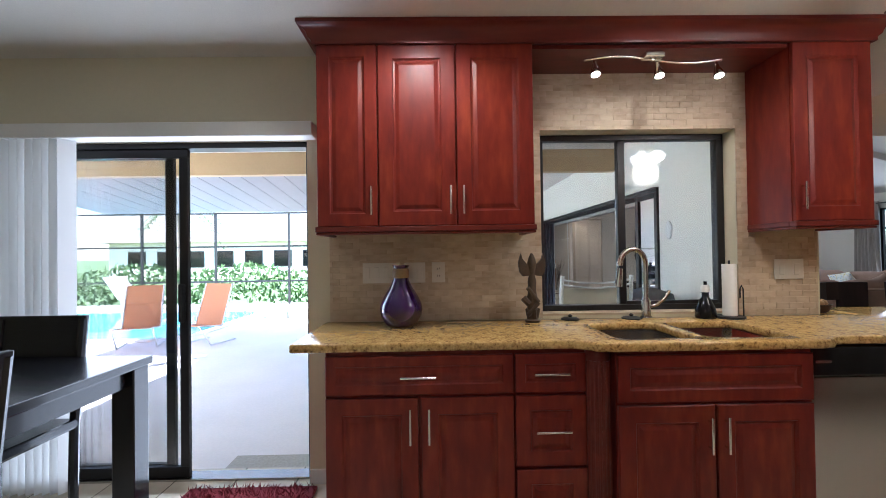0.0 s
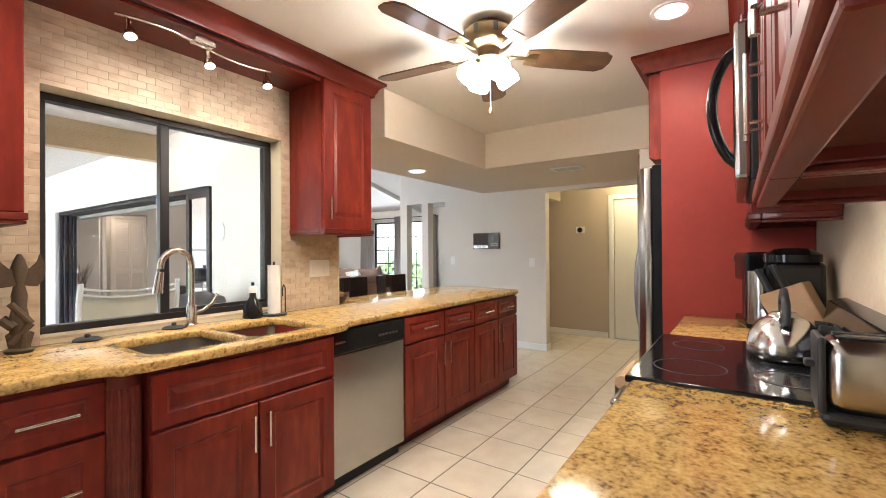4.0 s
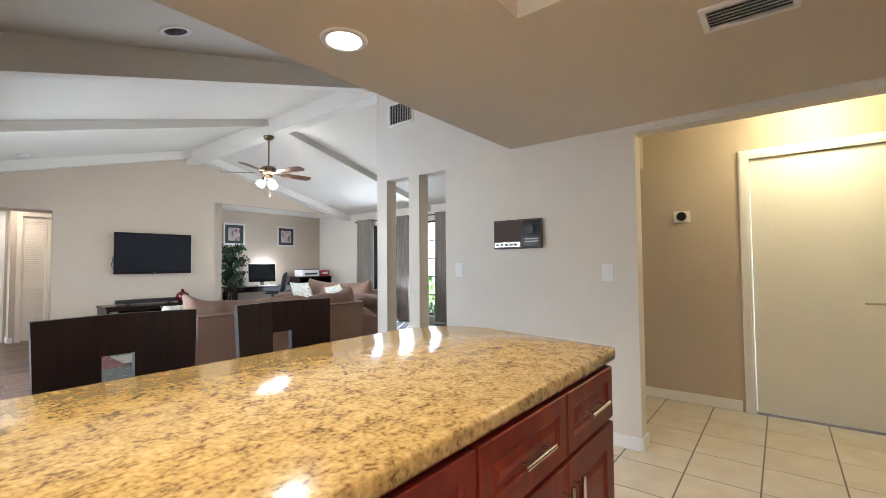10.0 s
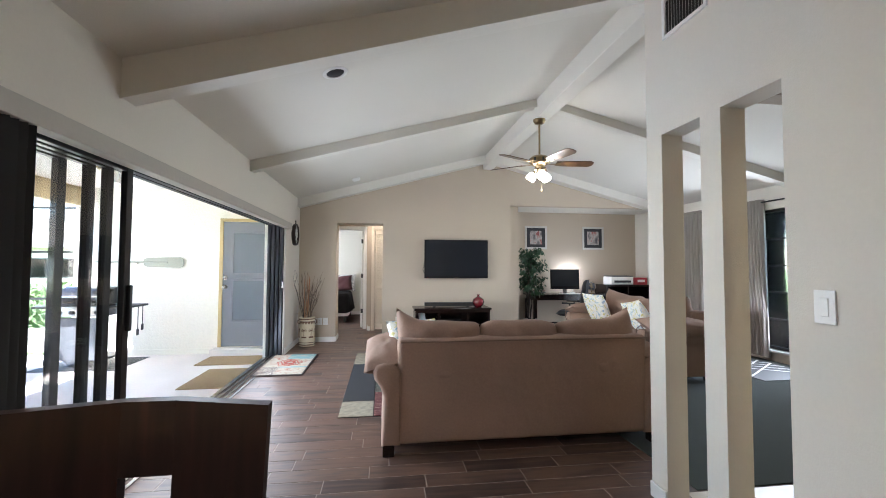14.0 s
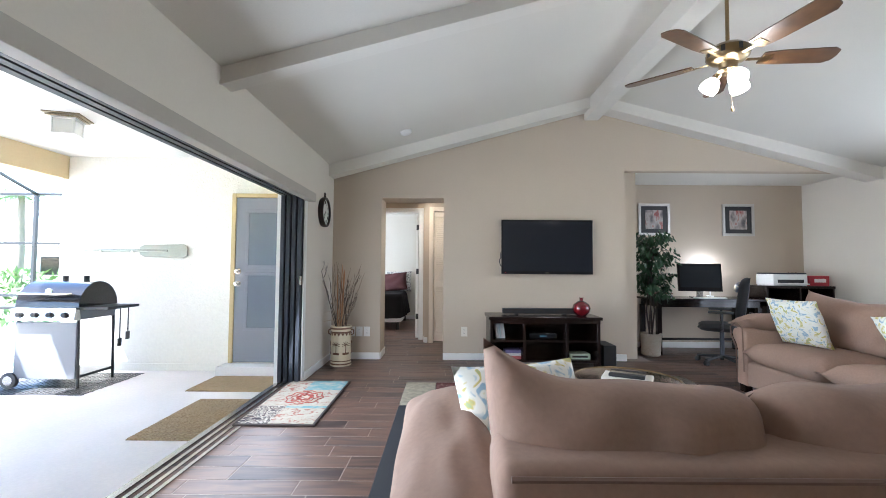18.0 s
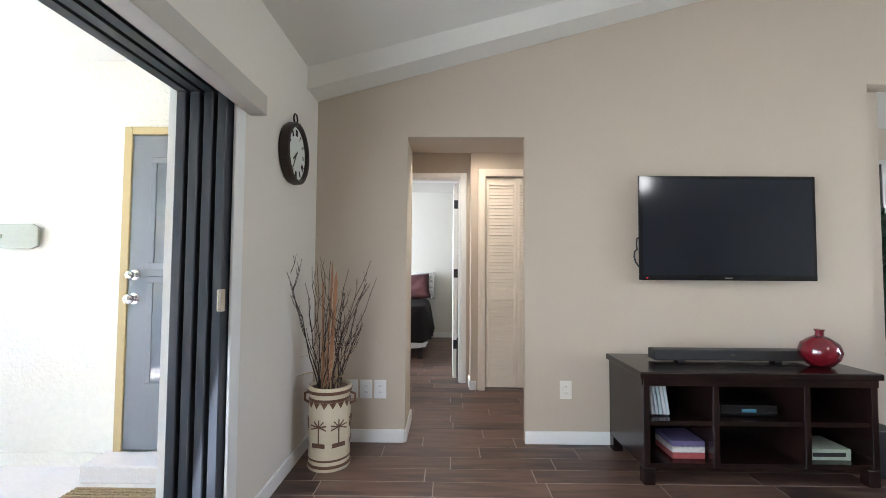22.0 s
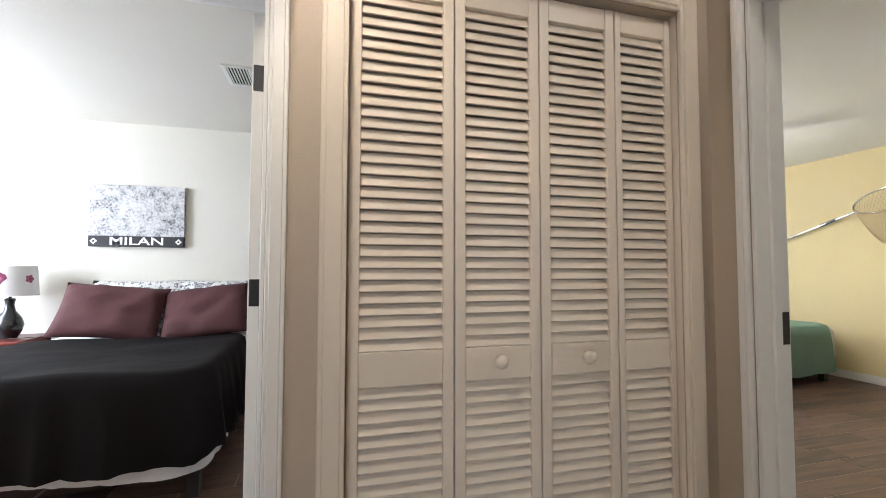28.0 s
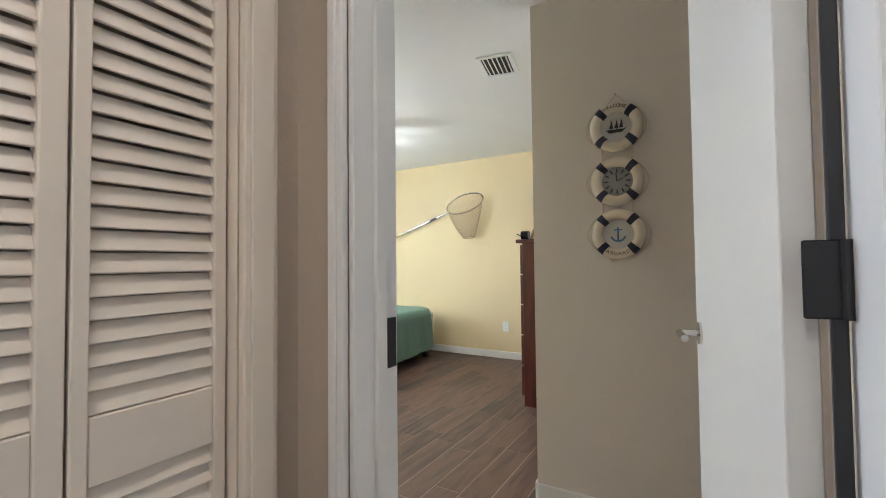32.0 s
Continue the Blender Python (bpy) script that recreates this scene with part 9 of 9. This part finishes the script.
for i, (x, y, z, ry, rz_, w) in enumerate(((2.05, 13.28, 0.86, 5, 3, 0.68), (2.68, 13.30, 0.845, -7, -3, 0.64))):
    c = solid("pillow", bm_cushion(w, 0.44, 0.17, 16, 3.2, 0.0, None, None, 0.035, 3.0 + i * 5), M_PLUM, "plum brown pillow leaning at the head of the bed", "pillow", smooth=70, group="plum pillows")
    c.matrix_world = Matrix.Translation((x, y, z)) @ Matrix.Rotation(radians(rz_), 4, "Z") @ Matrix.Rotation(radians(ry), 4, "Y") @ Matrix.Rotation(radians(58), 4, "X")
for x in (2.12, 2.72):
    c = solid("sham_pillow", bm_cushion(0.70, 0.46, 0.16, 14, 3.2, 0.0, None, None, 0.02, x), M_FLORAL, "white pillow with grey floral print against the wall", "pillow", smooth=70, group="floral pillows")
    c.matrix_world = Matrix.Translation((x, 13.55, 0.865)) @ Matrix.Rotation(radians(70), 4, "X")
M_MAP = blend_mat("canvas_print", [(0.40, (0.62, 0.62, 0.61)), (0.50, (0.50, 0.50, 0.50)), (0.57, (0.34, 0.34, 0.35)), (0.66, (0.12, 0.12, 0.12))], 16, rough=0.8, detail=4, second=60)
art = thing("canvas_picture", "grey patterned canvas with black band lettered with a city name", "picture", (2.035, 13.748, 1.62))
part("canvas", bm_box(-0.352, 0.352, -0.035, 0, -0.17, 0.26, 0.003), M_MAP, art)
part("band", bm_box(-0.352, 0.352, -0.036, 0, -0.26, -0.1705, 0.003), M_INK, art, "black lower band")
UP = Matrix.Rotation(radians(90), 4, "X")
letters("MILAN", 0.092, Matrix.Translation((0, -0.0372, -0.215)) @ UP @ Matrix.Scale(1.5, 4, (1, 0, 0)), M_WHITE, art, 0.0008, 0.0014)
for x in (-0.312, 0.312):
    b = bm_prism([(x - 0.026, -0.215), (x, -0.241), (x + 0.026, -0.215), (x, -0.189)], "y", -0.0385, -0.0355)
    part("diamond", b, M_WHITE, art)
    part("diamond_centre", bm_prism([(x - 0.011, -0.215), (x, -0.226), (x + 0.011, -0.215), (x, -0.204)], "y", -0.0395, -0.0383), M_INK, art)
ns = thing("nightstand", "cherry nightstand with one drawer beside the bed", "nightstand", (1.22, 13.50, 0))
part("top", bm_box(-0.27, 0.27, -0.22, 0.22, 0.635, 0.66, 0.006, 2), M_CHERRYD, ns)
part("body", bm_box(-0.25, 0.25, -0.20, 0.20, 0.10, 0.635, 0.003), M_CHERRYD, ns)
dr = part("drawer_front", bm_box(-0.23, 0.23, -0.218, -0.20, 0.45, 0.62, 0.004), M_CHERRYD, ns)
part("knob", bm_lathe([(0.006, 0), (0.014, 0.014), (0.0, 0.022)], 16, None, Matrix.Translation((0, -0.218, 0.535)) @ Matrix.Rotation(radians(90), 4, "X")), M_BRASS, dr, "", 60)
for x in (-0.22, 0.22):
    for y in (-0.17, 0.17):
        part("leg", bm_box(x - 0.025, x + 0.025, y - 0.025, y + 0.025, -0.002, 0.10), M_CHERRYD, ns)
lp = thing("table_lamp", "dark vase table lamp with white shade and pink rose print", "lamp", (1.305, 13.50, 0.66))
part("base", bm_lathe([(0.05, 0), (0.055, 0.012), (0.075, 0.05), (0.085, 0.10), (0.07, 0.15), (0.035, 0.20), (0.026, 0.25), (0.034, 0.29), (0.01, 0.30), (0.008, 0.34)], 28), mat("vase_black", (0.014, 0.016, 0.018), 0.25, coat=0.3), lp, "glossy dark vase base", 50)
M_ROSE = mat("rose_print", (0.20, 0.035, 0.085), 0.8, grain=0.3, scale=50)
sh = part("shade", bm_lathe([(0.163, 0.315), (0.145, 0.535), (0.143, 0.535), (0.161, 0.315), (0.163, 0.315)], 36), mat("shade_white", (0.72, 0.71, 0.70), 0.8, grain=0.04), lp, "white drum shade", 50)
def on_shade(a, z):
    r_ = 0.164 - 0.018 * (z - 0.315) / 0.22
    return (r_ * math.cos(a), r_ * math.sin(a), z)
for ca, cz, rr_, seed_ in ((radians(-100), 0.445, 0.078, 1), (radians(-20), 0.44, 0.028, 2)):
    for ly in range(3):
        b, q, m_ = bmesh.new(), 18, []
        r0 = rr_ * (1 - 0.3 * ly)
        for i in range(q):
            t_ = 2 * math.pi * i / q
            rad = r0 * (1 + 0.16 * math.sin(5 * t_ + seed_ + ly))
            p = on_shade(ca + rad * math.cos(t_) / 0.155, cz + rad * math.sin(t_))
            g = 1.006 + 0.005 * ly
            m_.append(b.verts.new((p[0] * g, p[1] * g, p[2])))
        b.faces.new(m_)
        part("rose_petals", b, (M_ROSE, mat("rose_light", (0.36, 0.11, 0.19), 0.8), M_ROSE)[ly], sh)
vent("ceiling_vent", "white louvered air vent in the bedroom ceiling", (3.03, 12.5, 2.42), (0, 0, 90), 0.30, 0.17, 7)
cord = solid("lamp_cord", bm_tube([(1.34, 13.43, 0.667), (1.40, 13.41, 0.668), (1.46, 13.43, 0.667), (1.485, 13.46, 0.664)], 0.0025, 6), M_BLACKM, "thin dark lamp cord on the nightstand", "cord")

# second bedroom
M_DRESS = blend_mat("dresser_cherry", [(0.3, (0.045, 0.009, 0.007)), (0.7, (0.105, 0.022, 0.014))], 4, (5, 5, 0.8), rough=0.3, coat=0.3)
ds = thing("dresser", "tall dark cherry chest of drawers against the wall", "dresser", (7.56, 10.73, 0))
part("body", bm_box(0.0, 0.85, 0, 0.52, 0.0, 1.305, 0.003), M_DRESS, ds)
part("top", bm_box(-0.03, 0.88, 0.002, 0.565, 1.305, 1.335, 0.006, 2), M_DRESS, ds)
for i in range(5):
    dr = part("drawer", bm_box(0.012, 0.838, 0.52, 0.545, 0.08 + i * 0.244, 0.08 + i * 0.244 + 0.236, 0.006, 2), M_DRESS, ds)
    for x in (0.2, 0.65):
        part("knob", bm_lathe([(0.006, 0), (0.015, 0.016), (0.0, 0.025)], 14, None, Matrix.Translation((x, 0.545, 0.2 + i * 0.244)) @ Matrix.Rotation(radians(-90), 4, "X")), M_BRASS, dr, "", 60)
reel = thing("fishing_reel", "black fishing reel lying on the dresser", "fishing reel", (7.60, 11.235, 1.335))
part("spool", bm_cyl(0.034, -0.03, 0.03, None, 20, None, Matrix.Translation((0, 0, 0.036)) @ Matrix.Rotation(radians(90), 4, "X")), M_BLACK, reel, "", 40)
part("body", bm_box(0.02, 0.06, -0.025, 0.025, 0.0, 0.07, 0.012, 2), M_BLACKM, reel)
part("crank", bm_tube([(0.0, 0.03, 0.036), (0.0, 0.05, 0.036), (-0.045, 0.055, 0.045)], 0.005, 8), M_STEEL, reel, "", 60)
rod = thing("fishing_rod", "thin fishing rod standing on the dresser against the wall", "fishing rod", (7.60, 11.19, 1.335))
part("rod", bm_rod((0, 0, 0), (0.03, -0.28, 0.75), 0.006, 8, None, 0.002), M_BLACKM, rod)
part("grip", bm_rod((0, 0, 0), (0.006, -0.056, 0.15), 0.011, 10), mat("cork", (0.36, 0.24, 0.13), 0.8, grain=0.2), rod, "cork grip")
net = thing("landing_net", "tan fishing landing net hung on the yellow wall", "landing net", (0, 0, 0))
nc, na, nb = Vector((8.93, 12.50, 1.875)), Vector((0.0, -0.245, 0.075)), Vector((-0.075, 0.02, 0.085))
hoop = [nc + na * math.cos(2 * math.pi * i / 40) + nb * math.sin(2 * math.pi * i / 40) for i in range(40)]
part("hoop", bm_tube(hoop, 0.009, 8, None, True), M_STEEL, net, "silver hoop", 60)
b = bmesh.new()
tip = Vector((8.99, 12.45, 1.40))
def bag(i, u):
    p = hoop[i % 40]
    s = (1 - u) ** 0.55
    return tip + (Vector((p.x, p.y, tip.z)) - tip) * s + Vector((0, 0, (p.z - tip.z) * (1 - u)))
for i in range(0, 40, 1):
    for turn in (1, -1):
        bm_tube([bag(i + turn * k, k / 9) for k in range(9)], 0.0014, 4, b)
part("netting", b, mat("net_tan", (0.42, 0.31, 0.19), 0.9), net, "tan knotted netting")
part("handle", bm_rod((8.97, 12.75, 1.79), (9.03, 13.75, 1.47), 0.011, 10), M_STEEL, net)
part("grip", bm_rod((8.985, 12.95, 1.727), (9.0, 13.12, 1.673), 0.017, 10), M_BLACKM, net, "black grip")
M_GREEN = mat("quilt_green", (0.165, 0.27, 0.215), 0.85, grain=0.08, scale=60, stain=0.06, bump=0.25, bump_scale=14)
gb = thing("bed", "bed with pale green quilted bedspread along the yellow wall", "bed", (0, 0, 0))
part("mattress", bm_box(7.2, 8.78, 12.86, 14.85, 0.12, 0.56, 0.05, 3), M_LINEN, gb)
for p in ((7.3, 12.95), (8.7, 12.95), (7.3, 14.7), (8.7, 14.7)):
    part("leg", bm_box(p[0] - 0.03, p[0] + 0.03, p[1] - 0.03, p[1] + 0.03, -0.002, 0.12), M_BLACKM, gb)
spread = bm_drape(7.18, 8.80, 12.84, 14.87, 0.60, 0.10, 0.010, 0.02, seed=4.1, lump=0.012, waves=22)
solid("bedspread", spread, M_GREEN, "pale green quilted bedspread hanging to the floor", "bedspread", smooth=70)
plate("wall_outlet", "white duplex outlet low on the yellow wall", (9.058, 12.03, 0.38), -90, 0.075, 0.118, 1, "outlet", M_WHITE, "wall outlets")
vent("ceiling_vent", "white louvered air vent in the second bedroom ceiling", (6.82, 11.12, 2.44), (0, 0, 12), 0.30, 0.22, 6)
ceiling_fan((7.1, 12.95, 2.44), 0.12, 0.62, -62, "brown-bladed ceiling fan with lit shades in the second bedroom")


# ---- floor tiles, plank tiles and wall bricks ----
def piece_mesh(name, w, d, h, c, material, upright=False):
    """A flat piece with chamfered upper edges; its face looks up, or to -y if upright."""
    v = [(x, y, 0) for x, y in ((0, 0), (w, 0), (w, d), (0, d))] + [(x, y, h - c) for x, y in ((0, 0), (w, 0), (w, d), (0, d))] + [(x, y, h) for x, y in ((c, c), (w - c, c), (w - c, d - c), (c, d - c))]
    if upright:
        v = [(x, -z, y) for x, y, z in v]
    f = []
    for a in (0, 4):
        f += [(a + k, a + (k + 1) % 4, a + 4 + (k + 1) % 4, a + 4 + k) for k in range(4)]
    f.append((8, 9, 10, 11))
    me = bpy.data.meshes.new(name)
    me.from_pydata(v, [], f)
    me.materials.append(material)
    return me


def lay(name, host, cells, h, c, near, material, label, rest, upright=None, base=0.0):
    """Cells are (u0, u1, v0, v1); those in the near boxes are parts of their own, the others one joined sheet."""
    shared, vs, fs = {}, [], []
    for u0, u1, v0, v1 in cells:
        w, d = round(u1 - u0, 4), round(v1 - v0, 4)
        if w < 0.012 or d < 0.008:
            continue
        if (w, d) not in shared:
            shared[w, d] = piece_mesh(name, w, d, h, c, material, upright is not None)
        me = shared[w, d]
        at = (u0, v0, base) if upright is None else (u0, upright, v0)
        if any(a <= u0 <= b and e <= v0 <= g for a, b, e, g in near):
            ob = new(name, me)
            ob.location = at
            ob.parent = host
        else:
            k = len(vs)
            vs += [(p.co.x + at[0], p.co.y + at[1], p.co.z + at[2]) for p in me.vertices]
            fs += [tuple(i + k for i in q.vertices) for q in me.polygons]
    if vs:
        me = bpy.data.meshes.new(rest)
        me.from_pydata(vs, [], fs)
        me.materials.append(material)
        ob = new(rest, me)
        ob.parent = host
        tagged(ob, label, "", "", "stuff")


def cut(u0, u1, v0, v1, holes):
    out = [(u0, u1, v0, v1)]
    for a, b, e, g in holes:
        nxt = []
        for p, q, r, s in out:
            if q <= a or p >= b or s <= e or r >= g:
                nxt.append((p, q, r, s))
                continue
            for t in ((p, min(q, a), r, s), (max(p, b), q, r, s), (max(p, a), min(q, b), r, min(s, e)), (max(p, a), min(q, b), max(r, g), s)):
                if t[1] - t[0] > 0.006 and t[3] - t[2] > 0.006:
                    nxt.append(t)
        out = nxt
    return out


def grid(x0, x1, y0, y1, ox, oy, pu, pv, joint, holes=(), stagger=0.0, seed=0, random_shift=False):
    cells, rnd = [], random.Random(seed)
    j = math.floor((y0 - oy) / pv)
    while oy + j * pv < y1:
        va, vb = max(y0, oy + j * pv + joint / 2), min(y1, oy + (j + 1) * pv - joint / 2)
        off = ox + (rnd.random() * pu if random_shift else (j % 2) * stagger * pu)
        i = math.floor((x0 - off) / pu)
        while off + i * pu < x1:
            ua, ub = max(x0, off + i * pu + joint / 2), min(x1, off + (i + 1) * pu - joint / 2)
            if ub - ua > 0.01 and vb - va > 0.008:
                cells += cut(ua, ub, va, vb, holes)
            i += 1
        j += 1
    return cells


def objs(name):
    return bpy.data.objects[name]


TP = 0.3555
lay("floor_tile", objs("floor_kitchen"), grid(-5.0, 6.61, -0.66, 2.249, 3.40, 0.737, TP, TP, 0.0075), 0.006, 0.0018, [(0.3, 6.7, -0.4, 2.3)], M_TILE, "cream ceramic floor tiles of the dining end", "far_floor_tiles", base=-0.006)
lay("floor_tile", objs("floor_foyer"), grid(5.46, 9.2, 2.25, 4.13, 3.40, 0.737, TP, TP, 0.0075), 0.006, 0.0018, [], M_TILE, "cream ceramic floor tiles of the foyer", "foyer_floor_tiles", base=-0.006)
PL, PW = 0.61, 0.152
holes = [(2.1, 2.99, 9.47, 9.885), (4.0, 6.115, 9.47, 9.6), (3.5, 4.85, 10.71, 11.45), (2.1, 2.621, 10.97, 11.09), (3.40, 3.5, 10.97, 11.09), (4.85, 4.97, 9.6, 9.85), (4.85, 4.97, 10.57, 10.72), (4.97, 6.43, 9.47, 9.66), (6.31, 6.43, 9.66, 10.72), (6.43, 9.3, 10.44, 10.72), (5.45, 9.3, 2.25, 4.132)]
lay("plank_tile", objs("floor_living"), grid(2.16, 9.19, 2.251, 14.94, 2.5, 2.26, PL, PW, 0.0055, holes, 0.0, 5, True), 0.0065, 0.0012, [(2.0, 4.3, 4.6, 9.6), (2.3, 4.9, 9.6, 10.97), (4.9, 7.3, 10.0, 12.2)], M_PLANK, "dark brown wood-look plank tiles of the living room", "far_plank_tiles", base=-0.0065)
lay("plank_tile", objs("floor_bedroom"), grid(-0.38, 2.139, 11.09, 13.74, 2.5, 2.26, PL, PW, 0.0055, (), 0.0, 9, True), 0.0065, 0.0012, [], M_PLANK, "dark brown wood-look plank tiles of the bedroom", "bedroom_plank_tiles", base=-0.0065)
BW, BH = 0.0775, 0.0345
bed_mat = mat("mortar_beige", (0.56, 0.45, 0.32), 0.85, grain=0.1)
bm = bmesh.new()
for q in cut(-0.655, 2.165, 0.916, 2.34, [(0.56, 1.70, 0.9, 2.0)]):
    bm_box(q[0], q[1], 2.0455, 2.0505, q[2], q[3], bm=bm)
part("mortar_bed", bm, bed_mat, objs("wall_kitchen_north"))
part("mortar_bed", bm_box(0.62, 2.85, -0.6605, -0.6565, 0.916, 1.44), bed_mat, objs("wall_range"))
lay("brick", objs("wall_kitchen_north"), grid(-0.655, 2.165, 0.916, 2.34, 0.02, 0.916, BW, BH, 0.0009, [(0.56, 1.70, 0.9, 2.0)], 0.5, 1), 0.006, 0.0008, [(-0.7, 0.55, 0.9, 1.42)], M_STONE, "honed travertine mosaic bricks round the window", "far_bricks", upright=2.0495)
lay("brick", objs("wall_range"), grid(0.62, 2.85, 0.916, 1.44, 0.02, 0.916, BW, BH, 0.0009, (), 0.5, 2), 0.006, 0.0008, [], M_STONE, "honed travertine mosaic bricks behind the range", "range_bricks", upright=-0.6595)
